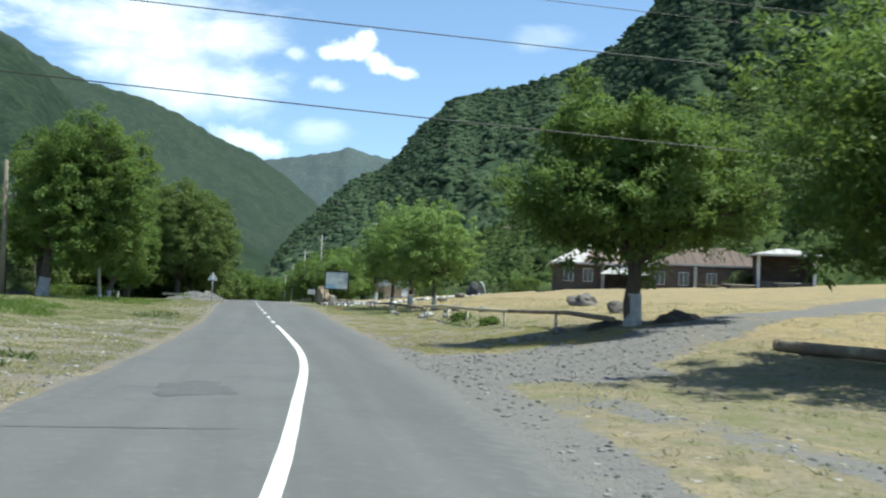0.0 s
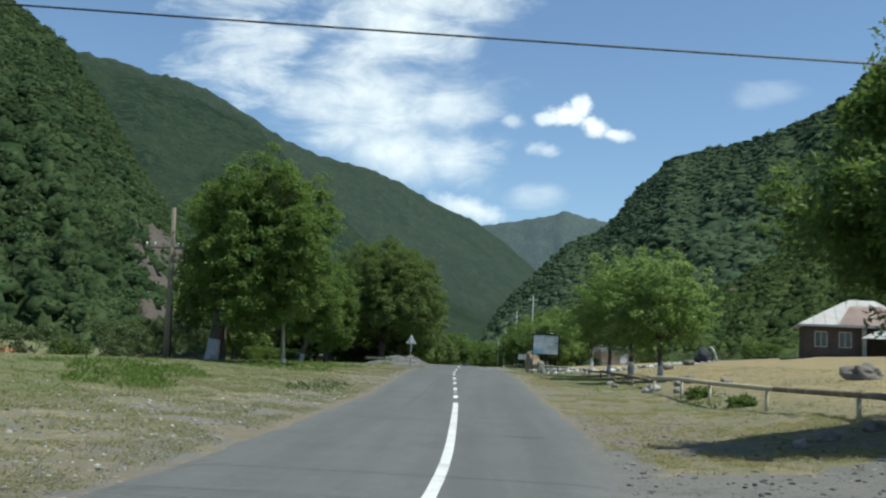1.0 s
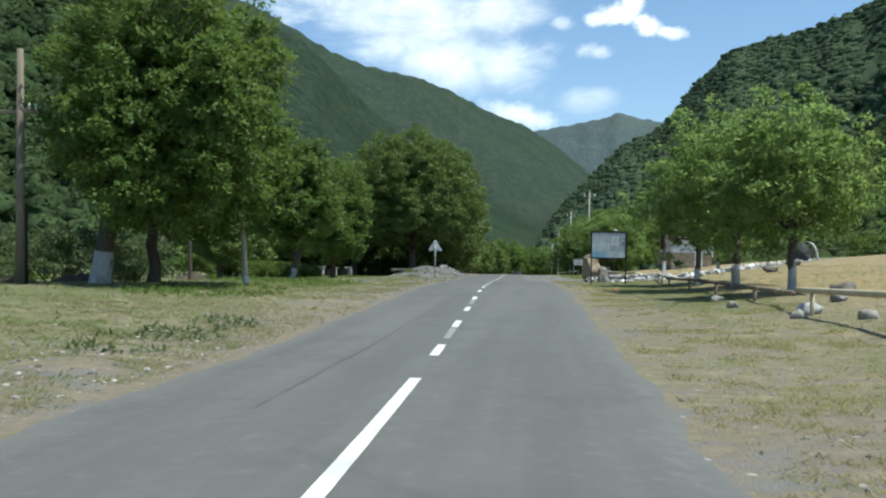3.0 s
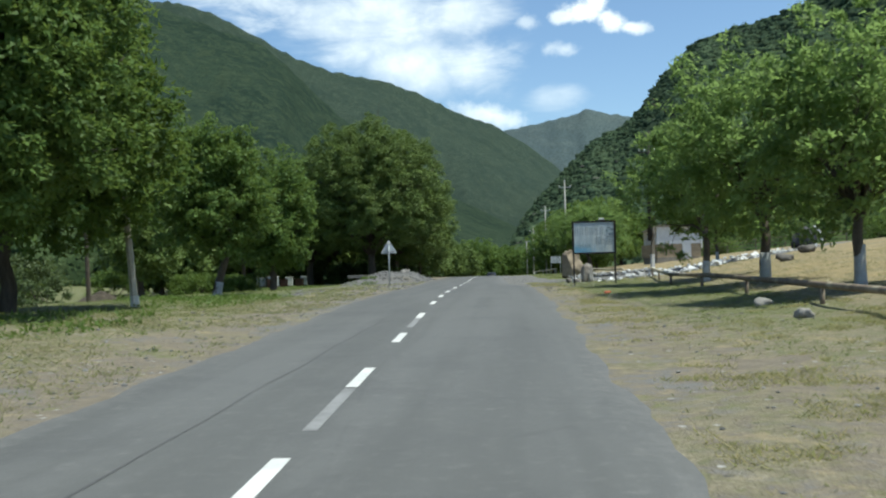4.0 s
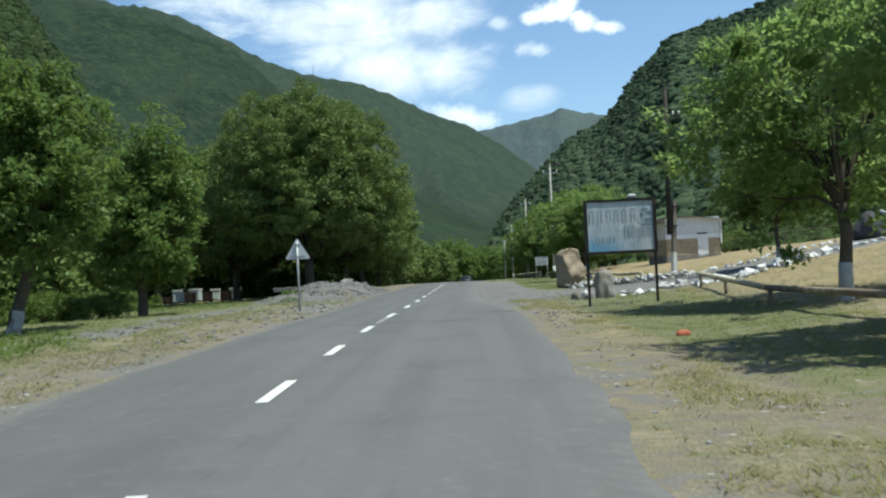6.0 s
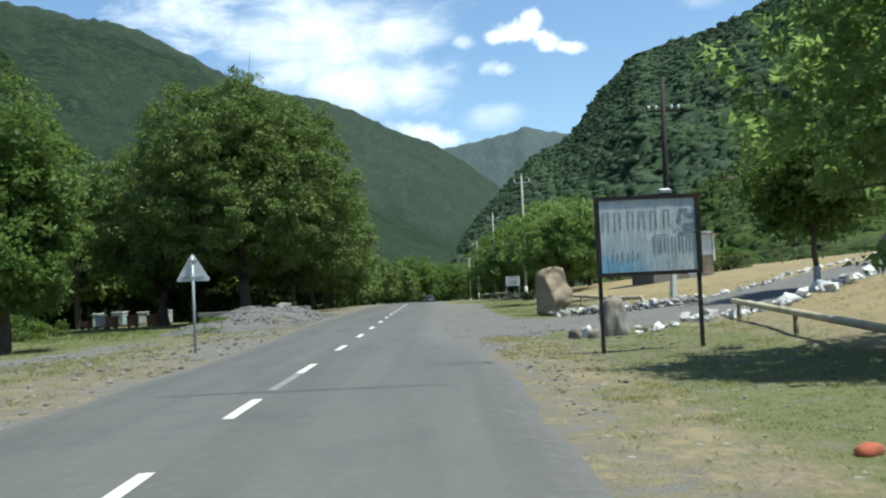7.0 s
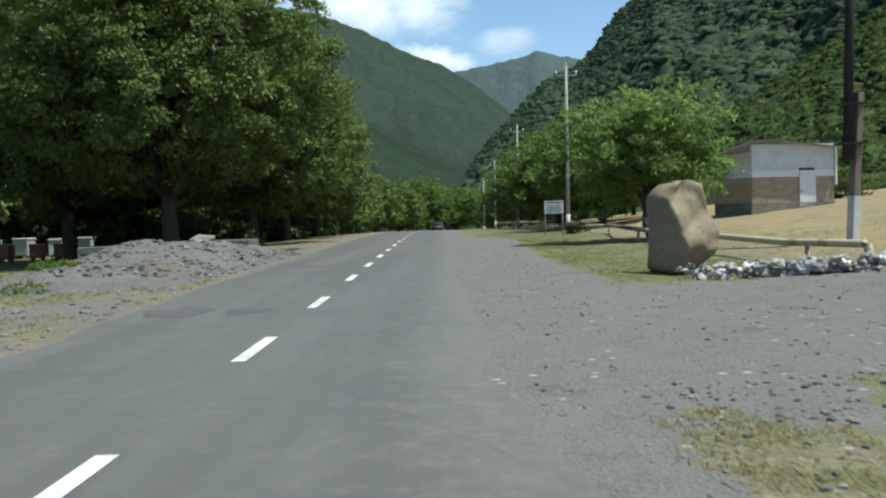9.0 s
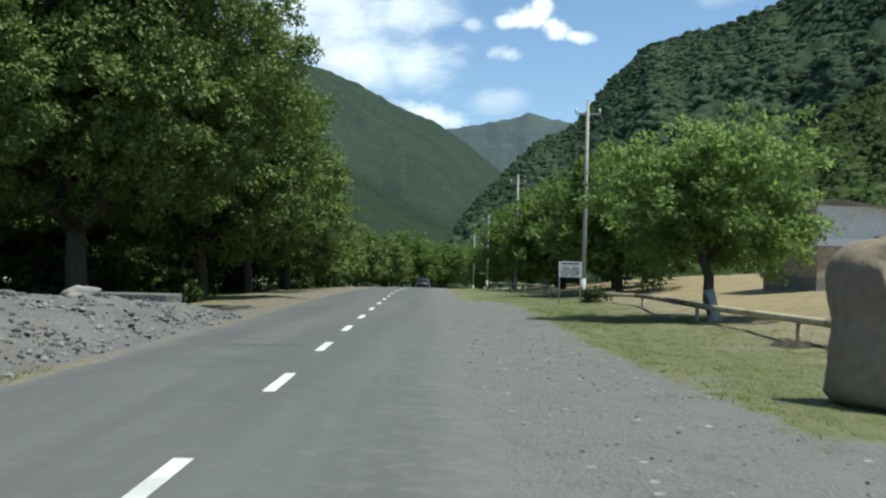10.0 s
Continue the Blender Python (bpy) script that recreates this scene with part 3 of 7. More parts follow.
# ---- the lie of the land ----
PROFILE = [(-60, -0.4), (0, 0.0), (9, 0.17), (23, 0.27), (42, 0.37), (51, 0.5), (70, 0.8), (90, 0.9), (140, 0.85), (175, 0.5), (205, -0.1), (260, -2.0), (400, -5)]
CENTRE = [(-60, -5.0), (-20, -2.4), (0, -0.55), (7.3, 0.2), (12.4, 0.56), (18, 0.9), (23, 1.03), (30, 0.98), (40, 0.83), (50, 0.6), (60, 0.36), (67, 0.18), (77, 0.02), (90, 0.0), (100, -0.1), (110, -0.26), (135, -0.7), (158, -1.1), (185, -1.0), (215, 0.8), (260, 6.0), (320, 16)]
LEFT = [(-60, -8.2), (-20, -5.6), (0, -3.4), (12, -2.75), (23, -2.35), (50, -2.4), (63, -2.7), (77, -2.95), (90, -2.7), (104, -3.3), (112, -3.35), (160, -4.1), (185, -4.0), (215, -2.2), (260, 3.0), (320, 13)]
RIGHT = [(-60, -1.8), (-20, 0.8), (0, 2.2), (7, 2.6), (12, 3.0), (20, 3.2), (28, 3.7), (40, 3.95), (60, 4.0), (78, 3.9), (86, 3.5), (91, 2.7), (100, 2.4), (108, 2.2), (135, 2.0), (160, 1.7), (185, 1.8), (215, 3.6), (260, 9.0), (320, 19)]
BANK_X = (4, 6, 8, 10, 13, 17, 27, 45, 90)
BANK_Y = (8, 17, 25, 40, 60, 90, 115, 150)
BANK = ((0, 0, 0.02, 0.05, 0.1, 0.2, 0.5, 1.2, 3), (0, 0.02, 0.1, 0.25, 0.45, 0.6, 1.1, 2.0, 4), (0, 0.05, 0.3, 0.72, 1.1, 1.3, 1.9, 2.8, 5),
        (0, 0.02, 0.15, 0.45, 1.0, 1.4, 2.2, 3.1, 6), (0, 0, 0.08, 0.25, 0.6, 1.1, 2.2, 3.2, 6), (0, 0, 0.0, 0.12, 0.4, 0.9, 2.3, 3.4, 6),
        (0, 0, 0.0, 0.1, 0.35, 0.8, 2.0, 3.2, 6), (0, 0, 0.05, 0.15, 0.4, 0.9, 1.8, 3.0, 6))
BANK_L_Y = (10, 30, 45, 58, 70, 90, 120, 160)
BANK_L_X = (3, 5, 8, 12, 20, 40, 90)
BANK_L = ((0, 0.05, 0.1, 0.15, 0.3, 0.6, 2), (0, 0.08, 0.25, 0.4, 0.5, 0.8, 2), (0, 0.08, 0.3, 0.45, 0.45, 0.3, 2), (0, 0.05, 0.25, 0.4, 0.25, -0.1, 2),
          (0, 0, -0.02, -0.05, -0.1, -0.5, 2), (0, -0.02, -0.1, -0.18, -0.38, -0.9, 1), (0, 0, -0.1, -0.3, -0.5, -0.9, 1), (0, 0, -0.1, -0.35, -0.62, -0.6, 2))


def table(xs, ys, rows, x, y):
    x, y = min(max(x, xs[0]), xs[-1]), min(max(y, ys[0]), ys[-1])
    i = min(max(j for j in range(len(xs)) if xs[j] <= x), len(xs) - 2)
    j = min(max(k for k in range(len(ys)) if ys[k] <= y), len(ys) - 2)
    s, t = (x - xs[i]) / (xs[i + 1] - xs[i]), (y - ys[j]) / (ys[j + 1] - ys[j])
    s, t = s, t * t * (3 - 2 * t)
    return (rows[j][i] * (1 - s) + rows[j][i + 1] * s) * (1 - t) + (rows[j + 1][i] * (1 - s) + rows[j + 1][i + 1] * s) * t


def road_z(y):
    return spline(PROFILE, y)


def shelf(x, y):
    """How far a place lies from the road's edge (negative on the road)."""
    return max(spline(LEFT, y) - x, x - spline(RIGHT, y))


def ground_z(x, y):
    z = road_z(y)
    off = shelf(x, y)
    if x > 0:
        z += table(BANK_X, BANK_Y, BANK, x, y)
    else:
        z += table(BANK_L_X, BANK_L_Y, BANK_L, -x, y)
    rough = min(max((off - 0.2) / 2.0, 0), 1)
    z += rough * (0.07 * bumps(x, y, 2.3, 3.1) + 0.035 * bumps(x, y, 0.8, 7.7) + 0.12 * bumps(x, y, 7.0, 1.3))
    return z - (0.05 if off < 0.3 else 0.02 + 0.03 * max(0, 1 - (off - 0.3)))


def step(v, a, b):
    s = min(max((v - a) / (b - a), 0), 1)
    return s * s * (3 - 2 * s)


def cover_at(x, y):
    """Gravel, green grass and bare soil, each 0 to 1."""
    off = shelf(x, y)
    gravel = green = soil = 0.0
    if x > 0:
        gravel = (1 - step(off, 0.4, 1.2)) * (0.4 + 0.6 * (1 - step(y, 20, 30)) + 0.6 * step(y, 84, 90))
        # mouth of the dirt track
        d1 = abs(y - (19.5 + 0.85 * max(0, x - 6))) / (3.6 if x < 8 else 1.9)
        if x < 30:
            gravel = max(gravel, (1 - step(d1, 0.75, 1.3)) * (1 - 0.3 * step(x, 7.5, 10.5)))
            soil = (1 - step(d1, 0.75, 1.3)) * step(x, 7.0, 9.5)
        gravel = max(gravel, 0.9 * (1 - step(abs(y - 12) / 6, 0.4, 1.2)) * (1 - step(off, 0.3, 1.3)))
        # forecourt between the two stone rows, and the lay-by after it
        if y > 85:
            far = 97 + 0.9 * max(0, x - 8)
            gravel = max(gravel, (1 - step(abs(y - far) / 5.5, 0.7, 1.2)))
            gravel = max(gravel, (1 - step(off, 2.0, 3.4)) * step(y, 88, 92) * (1 - step(y, 125, 150)))
        soil = max(soil, (1 - step(off, 1.0, 5.5)) * (0.52 + 0.3 * (1 - step(y, 32, 42))) * (1 - step(y, 62, 82)) * step(y, 22, 30))
        soil = max(soil, 0.5 * (1 - step(off, 0.3, 1.4)))
        gravel = max(gravel, 0.6 * (1 - step(abs(x - 4.7 - 0.22 * (12.0 - y)), 0.25, 0.8)) * (1 - step(y, 12.5, 14)))
        green = 0.38 * (1 - step(y, 18, 24)) * step(off, 1.5, 3)
        green = max(green, (0.66 + 0.2 * step(y, 70, 80)) * step(off, 0.8, 2.4) * (1 - step(off, 4.5, 7.5)) * step(y, 40, 62) * (1 - 0.15 * step(y, 80, 86) * (1 - step(y, 92, 96))))
        soil = max(soil, 0.4 * (1 - step(off, 2.5, 5.5)) * step(y, 78, 84) * (1 - step(y, 93, 97)))
        green = max(green, 0.62 * step(y, 98, 104) * (1 - step(off, 6, 9)))
        green = max(green, 0.45 * (1 - step(abs(y - 40) / 6, 0.6, 1.1)) * (1 - step(abs(x - 9), 1.5, 3)))
    else:
        gravel = 0.45 * (1 - step(off, 0.3, 1.0)) * step(y, 50, 70) + (0.28 + 0.10 * (1 - step(y, 30, 45))) * (1 - step(off, 1.5, 5.5)) * (1 - step(y, 60, 75))
        gravel = max(gravel, 0.42 * step(off, 0.8, 1.6) * (1 - step(off, 4.0, 6.0)) * step(y, 12, 17) * (1 - step(y, 32, 38)))
        gravel = max(gravel, 0.6 * (1 - step(off, 6.0, 8.5)) * step(off, 2.6, 4.5) * step(y, 76, 84) * (1 - step(y, 96, 104)))
        gravel = max(gravel, 0.5 * (1 - step(off, 2.0, 5.0)) * step(y, 78, 92) * (1 - step(y, 125, 135)))
        soil = 0.62 * (1 - step(off, 0.8, 4.5))
        green = 0.4 + 0.3 * step(off, 3.5, 8) + 0.25 * step(y, 60, 80) * step(off, 3, 6)
    return min(gravel, 1), min(green, 1), min(soil, 1)


def ground_lines(fine, spacing, limit, grow):
    out = list(np.arange(fine[0], fine[1] + 1e-6, spacing))
    d = spacing
    while out[-1] < limit[1]:
        d *= grow
        out.append(out[-1] + d)
    d = spacing
    while out[0] > limit[0]:
        d *= grow
        out.insert(0, out[0] - d)
    return out


gx = ground_lines((-13, 15), 0.4, (-4000, 4000), 1.16)
gy = ground_lines((3, 128), 0.5, (-4000, 4500), 1.16)
gv, gf, gc = [], [], []
for y in gy:
    for x in gx:
        gv.append((x, y, ground_z(x, y)))
        gc.append((*cover_at(x, y), 1.0))
nx = len(gx)
for j in range(len(gy) - 1):
    for i in range(nx - 1):
        gf.append((j * nx + i, j * nx + i + 1, (j + 1) * nx + i + 1, (j + 1) * nx + i))
gme = fast_mesh("ground", np.array(gv), np.array(gf), GROUND, True)
attr = gme.color_attributes.new("cover", "FLOAT_COLOR", "POINT")
attr.data.foreach_set("color", np.array(gc, dtype=np.float32).ravel())
tagged(new("ground", gme), "dry grassy verge with gravel and bare soil beside the road", "ground", kind="structure")

# road: one sheet with ragged edges
rv, rf, re_ = [], [], []
ry = list(np.arange(-55, 140, 0.5)) + list(np.arange(140, 321, 2.0))
cols = 13
for y in ry:
    l, r, c = spline(LEFT, y), spline(RIGHT, y), spline(CENTRE, y)
    l += 0.16 * bumps(0, y, 1.7, 4.4) + 0.08 * bumps(0, y, 0.5, 9.2)
    r += 0.24 * bumps(3, y, 1.9, 2.4) + (0.22 * bumps(7, y, 4.5, 6.4) if y < 70 else 0) + 0.10 * bumps(0, y, 0.5, 5.2)
    for k in range(cols):
        s = k / (cols - 1)
        x = l + (r - l) * s
        edge = min(s, 1 - s) * (r - l)
        z = road_z(y) - 0.05 * max(0, 1 - edge / 0.35) - 0.012 * (x - c) ** 2 / 9
        rv.append((x, y, z))
        re_.append(min(max(1 - edge / (1.0 if y < 84 or s < 0.5 else 2.1), 0), 1))
for j in range(len(ry) - 1):
    for k in range(cols - 1):
        rf.append((j * cols + k, j * cols + k + 1, (j + 1) * cols + k + 1, (j + 1) * cols + k))
road = tagged(new("road", fast_mesh("road", np.array(rv), np.array(rf), ASPHALT, True)), "worn grey two-lane asphalt road with ragged edges", "road", kind="structure")


edge_at = road.data.attributes.new("edge", "FLOAT", "POINT")
edge_at.data.foreach_set("value", np.array(re_, dtype=np.float32))


def road_strip(name, y0, y1, x_of, half, mat, label="", lift=0.006, every=0.5):
    v, f = [], []
    n = max(2, int((y1 - y0) / every) + 1)
    for i in range(n):
        y = y0 + (y1 - y0) * i / (n - 1)
        x = x_of(y)
        w = half * (1 + 0.06 * bumps(x, y, 0.6, 6.0))
        for s in (-1, 1):
            xx = x + s * w
            v.append((xx, y, road_z(y) - 0.012 * (xx - spline(CENTRE, y)) ** 2 / 9 + lift))
    for i in range(n - 1):
        f.append((2 * i, 2 * i + 1, 2 * i + 3, 2 * i + 2))
    return under(name, fast_mesh(name, np.array(v), np.array(f), mat), road, label)


centre_x = lambda y: spline(CENTRE, y)
road_strip("solid_line", -20, 39.8, centre_x, 0.075, LINE, "solid white centre line that bends")
dashes = [42.7, 48.6, 54.3, 60.4, 66.4, 71.5, 76.6, 82.3, 88.0, 93.6, 98.95, 104.7, 110.0, 115.1] + [120.3 + 5.3 * k for k in range(11)]
for y0 in dashes:
    road_strip("dash", y0, y0 + 1.9, centre_x, 0.075, LINE, "white centre dash")
for y0, y1 in ((45.8, 48.5), (57.6, 60.4), (79.6, 82.3)):
    road_strip("worn_dash", y0, y1, centre_x, 0.07, LINE_OLD, "worn ghost of a centre dash", 0.004)


road_strip("tar_seam", 37.0, 61.0, lambda y: -0.47 + 0.05 * bumps(0, y, 2.5, 3.0), 0.016, SEAM, "thin tarred seam along the lane", 0.003)


def road_top(x, y):
    edge = max(0.0, min(x - spline(LEFT, y), spline(RIGHT, y) - x))
    return road_z(y) - 0.05 * max(0, 1 - edge / 0.35) - 0.012 * (x - spline(CENTRE, y)) ** 2 / 9


def road_patch(x, y, rx, ry_, seed):
    v, f = [(x, y, road_top(x, y) + 0.004)], []
    n = 64
    for k in range(n):
        w = 2 * math.pi * k / n
        q = 1 + 0.45 * bumps(math.cos(w) * 1.4, math.sin(w) * 1.4, 1.0, seed) + 0.30 * bumps(math.cos(w) * 1.4, math.sin(w) * 1.4, 0.35, seed + 1)
        xx, yy = x + rx * q * math.cos(w), y + ry_ * q * math.sin(w)
        v.append((xx, yy, road_top(xx, yy) + 0.004))
        f.append((0, 1 + k, 1 + (k + 1) % n))
    under("asphalt_patch", mesh_from("asphalt_patch", v, f, PATCH), road, "dark repair patch in the asphalt")


for p_ in ((-0.75, 13.8, 0.5, 1.0, 1.2), (-1.15, 9.95, 1.2, 0.045, 8.2), (2.3, 28.2, 0.4, 0.16, 5.6), (-2.15, 98.8, 0.5, 0.75, 2.3), (-1.0, 98.7, 0.33, 0.5, 7.3), (0.4, 79.4, 2.0, 0.1, 4.2), (2.9, 83.0, 0.5, 0.25, 5.0), (-1.5, 111.0, 0.75, 0.07, 2.7)):
    road_patch(*p_)


def leaf_arrays(points, outs, size, rng, wide=0.24):
    """Pointed, slightly drooping leaves, three corners each."""
    n = len(points)
    a = outs * 0.55 + rng.normal(size=(n, 3)) * 0.65 + np.array((0, 0, -0.15))
    a /= np.linalg.norm(a, axis=1, keepdims=True)
    nrm = outs * 0.7 + np.array((0, 0, 0.7)) + rng.normal(size=(n, 3)) * 0.32
    b = np.cross(nrm, a)
    b /= np.linalg.norm(b, axis=1, keepdims=True) + 1e-9
    L = size * (0.65 + 0.7 * rng.random((n, 1)))
    Wd = L * wide * 1.15
    verts = np.stack([points - b * Wd, points + b * Wd * 0.9, points + a * L], axis=1).reshape(-1, 3)
    return verts, np.arange(3 * n).reshape(n, 3)


# ---- mountains ----
ROCK_FACE = material("bare_hill_rock", (0.118, 0.098, 0.082), (0.080, 0.068, 0.058), 0.11, 0.95, 0.9, 1.2, where="world", third=(0.05, 0.066, 0.028), fine=0.9)
REF = Vector((2.3, 45.0, 1.9))


def dome(segments, rings, seed):
    """The upper side of one far tree crown: lumpy, open below."""
    v, f = [], []
    for e in rings:
        for k in range(segments):
            a, el = 2 * math.pi * (k + 0.5 * (len(v) // segments % 2)) / segments, radians(e)
            p = Vector((math.cos(a) * math.cos(el), math.sin(a) * math.cos(el), math.sin(el)))
            v.append(p * (1 + 0.55 * noise.noise(p * 1.9 + Vector((seed, seed * 2.3, 0))) + 0.16 * random.uniform(-1, 1)))
    v.append(Vector((0, 0, 1 + 0.25 * noise.noise(Vector((seed, 3, 1))))))
    top = len(v) - 1
    for j in range(len(rings) - 1):
        for k in range(segments):
            a, b = j * segments + k, j * segments + (k + 1) % segments
            f += [(a, b, a + segments), (b, b + segments, a + segments)]
    last = (len(rings) - 1) * segments
    f += [(last + k, last + (k + 1) % segments, top) for k in range(segments)]
    return np.array([tuple(p) for p in v]), np.array(f)


def ridge(name, label, keys, foot, mat, power=1.15, seed=1.0, rows=40, cols=240, wav=0.05, forest=None, bare=None, relief=0.09):
    """A mountain side seen from the valley: crest keys are (bearing, elevation, distance)."""
    el_k, di_k = [(k[0], k[1]) for k in keys], [(k[0], k[2]) for k in keys]
    a0, a1 = keys[0][0], keys[-1][0]

    def at(az, s):
        el, d1 = max(0.0, spline(el_k, az)), spline(di_k, az)
        d0 = foot if not callable(foot) else foot(az)
        d0 = min(d0, d1 * 0.8)
        r = d0 + (d1 - d0) * s
        zc = d1 * math.tan(radians(el))
        fold = bumps(az * 1.0, s * 2.2, 3.1, seed) + 0.5 * bumps(az, s * 3, 1.2, seed + 3)
        r *= 1 + wav * fold * (1 - 0.8 * s)
        z = zc * s ** power if s <= 1 else zc * (1 - (s - 1) * 1.5)
        z += zc * (0.012 * bumps(az, s * 8, 0.45, seed + 5) + 0.006 * bumps(az, s * 20, 0.16, seed + 6))
        w = radians(az)
        x, y = REF.x + r * math.sin(w), REF.y + r * math.cos(w)
        # spurs and gullies that run down the slope
        spur = 0.30 - abs(bumps(x, y, d1 * 0.16, seed + 11)) + 0.5 * (0.25 - abs(bumps(x, y, d1 * 0.06, seed + 13)))
        z += zc * relief * spur * min(1, 5 * s) * max(0.0, 1 - s) ** 0.7
        return x, y, REF.z - 1.0 + z

    def is_bare(az, s):
        """Above zero inside a bare, rocky gully."""
        q, w_, s0, s1 = bare
        d = 1 - abs(az - (q + 7.0 * (s - s0))) / w_ + 0.9 * bumps(az * 1.3, s * 14, 1.0, 2.6)
        return min(d, (s - s0) * 12, (s1 - s) * 7)

    v, f = [], []
    ss = [i / (rows - 1) for i in range(rows)] + [1.12, 1.4]
    ss[0] = -0.03
    for s in ss:
        for k in range(cols):
            az = a0 + (a1 - a0) * k / (cols - 1)
            x, y, z = at(az, max(s, 0.0))
            v.append((x, y, z if s >= 0 else z - 12))
    for j in range(len(ss) - 1):
        for k in range(cols - 1):
            f.append((j * cols + k, j * cols + k + 1, (j + 1) * cols + k + 1, (j + 1) * cols + k))
    ob = new(name, fast_mesh(name, np.array(v), np.array(f), mat, True))
    tagged(ob, label, "mountain", kind="structure")
    if bare:
        ob.data.materials.append(ROCK_FACE)
        idx = np.zeros(len(f), dtype=np.int32)
        for i in range(len(f)):
            j, k = divmod(i, cols - 1)
            if is_bare(a0 + (a1 - a0) * (k + 0.5) / (cols - 1), min(ss[j] + 0.5 / rows, 1)) > 0.1:
                idx[i] = 1
        ob.data.polygons.foreach_set("material_index", idx)
    if forest:
        count, lo, hi, per, fname, flabel, fmat, f0, f1, cards = forest
        rng = np.random.default_rng(int(seed * 100))
        spots_, sizes_ = [], []
        for i in range(count):
            az = f0 + (f1 - f0) * rng.random()
            s = rng.random() ** 0.8 * 1.005
            x, y, z = at(az, s)
            if bumps(x, y, hi * 6.0, seed + 9) < -0.45 or (bare and is_bare(az, s) > 0.15 and rng.random() > 0.18):
                continue
            spots_.append((x, y, z))
            sizes_.append(lo + (hi - lo) * rng.random() ** 1.6)
        shapes = [dome(6 if per == 1 else 8, (-18, 22, 56), seed + k) for k in range(12)]
        V, F, base = [], [], 0
        for p, size in zip(spots_, sizes_):
            bv, bf = shapes[rng.integers(12)]
            turn = 6.283 * rng.random()
            c, q = math.cos(turn), math.sin(turn)
            w = np.stack([bv[:, 0] * c - bv[:, 1] * q, bv[:, 0] * q + bv[:, 1] * c, bv[:, 2] * (0.18 + 0.24 * rng.random())], axis=1) * size
            d = Vector((REF.x - p[0], REF.y - p[1], 0)).normalized()
            up = Vector((d.x * 0.5, d.y * 0.5, 0.86)).normalized()
            across = up.cross(Vector((0, 0, 1))).normalized()
            w = w @ np.array([tuple(across), tuple(up.cross(across)), tuple(up)])
            V.append(w + np.array(p) - np.array(up) * 0.10 * size)
            F.append(bf + base)
            base += len(bv)
        V, F = np.concatenate(V), np.concatenate(F)
        if cards:
            # loose sprays of leaves that break up the outline of each crown
            n = len(spots_) * cards
            d = rng.normal(size=(n, 3)) * (1, 1, 0.6)
            c0 = np.repeat(np.array(spots_), cards, axis=0)
            d += 0.8 * np.stack([REF.x - c0[:, 0], REF.y - c0[:, 1], 0.8 * np.linalg.norm(c0[:, :2] - np.array(REF)[:2], axis=1)], axis=1) / np.linalg.norm(c0[:, :2] - np.array(REF)[:2], axis=1)[:, None]
            d /= np.linalg.norm(d, axis=1, keepdims=True)
            size = np.repeat(np.array(sizes_)[:, None], cards, axis=0)
            c = c0 + d * size * (0.45 + 0.45 * rng.random((n, 1)))
            nrm = d + rng.normal(size=(n, 3)) * 0.3
            a = np.cross(nrm, rng.normal(size=(n, 3)))
            a /= np.linalg.norm(a, axis=1, keepdims=True)
            b = np.cross(nrm, a)
            b /= np.linalg.norm(b, axis=1, keepdims=True)
            r = size * (0.12 + 0.14 * rng.random((n, 1)))
            quad = np.stack([c + a * r, c + b * r * 0.7, c - a * r, c - b * r * 0.7], axis=1).reshape(-1, 3)
            k = np.arange(4 * n).reshape(n, 4) + len(V)
            F = np.concatenate([F, k[:, [0, 1, 2]], k[:, [0, 2, 3]]])
            V = np.concatenate([V, quad])
        fo = new(fname, fast_mesh(fname, V, F, fmat, True))
        tagged(fo, flabel, "forest", kind="stuff")
    return ob


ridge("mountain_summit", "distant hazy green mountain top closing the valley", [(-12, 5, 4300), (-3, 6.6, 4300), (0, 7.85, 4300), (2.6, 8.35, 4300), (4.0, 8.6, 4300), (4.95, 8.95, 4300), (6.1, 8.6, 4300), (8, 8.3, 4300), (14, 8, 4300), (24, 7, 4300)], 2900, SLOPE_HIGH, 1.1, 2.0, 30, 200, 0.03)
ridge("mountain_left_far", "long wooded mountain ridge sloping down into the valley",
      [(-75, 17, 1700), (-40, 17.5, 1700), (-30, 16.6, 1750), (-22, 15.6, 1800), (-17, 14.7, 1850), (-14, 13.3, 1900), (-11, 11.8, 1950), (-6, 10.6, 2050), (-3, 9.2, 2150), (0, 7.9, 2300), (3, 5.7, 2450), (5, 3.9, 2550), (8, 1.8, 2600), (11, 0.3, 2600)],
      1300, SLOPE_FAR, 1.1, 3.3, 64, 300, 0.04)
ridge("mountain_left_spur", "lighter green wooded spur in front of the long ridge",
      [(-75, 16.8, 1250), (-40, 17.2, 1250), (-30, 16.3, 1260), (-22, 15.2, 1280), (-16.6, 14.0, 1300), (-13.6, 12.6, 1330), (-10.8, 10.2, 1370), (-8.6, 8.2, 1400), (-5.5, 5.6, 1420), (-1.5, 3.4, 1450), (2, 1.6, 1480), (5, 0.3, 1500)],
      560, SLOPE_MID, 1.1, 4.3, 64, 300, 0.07)
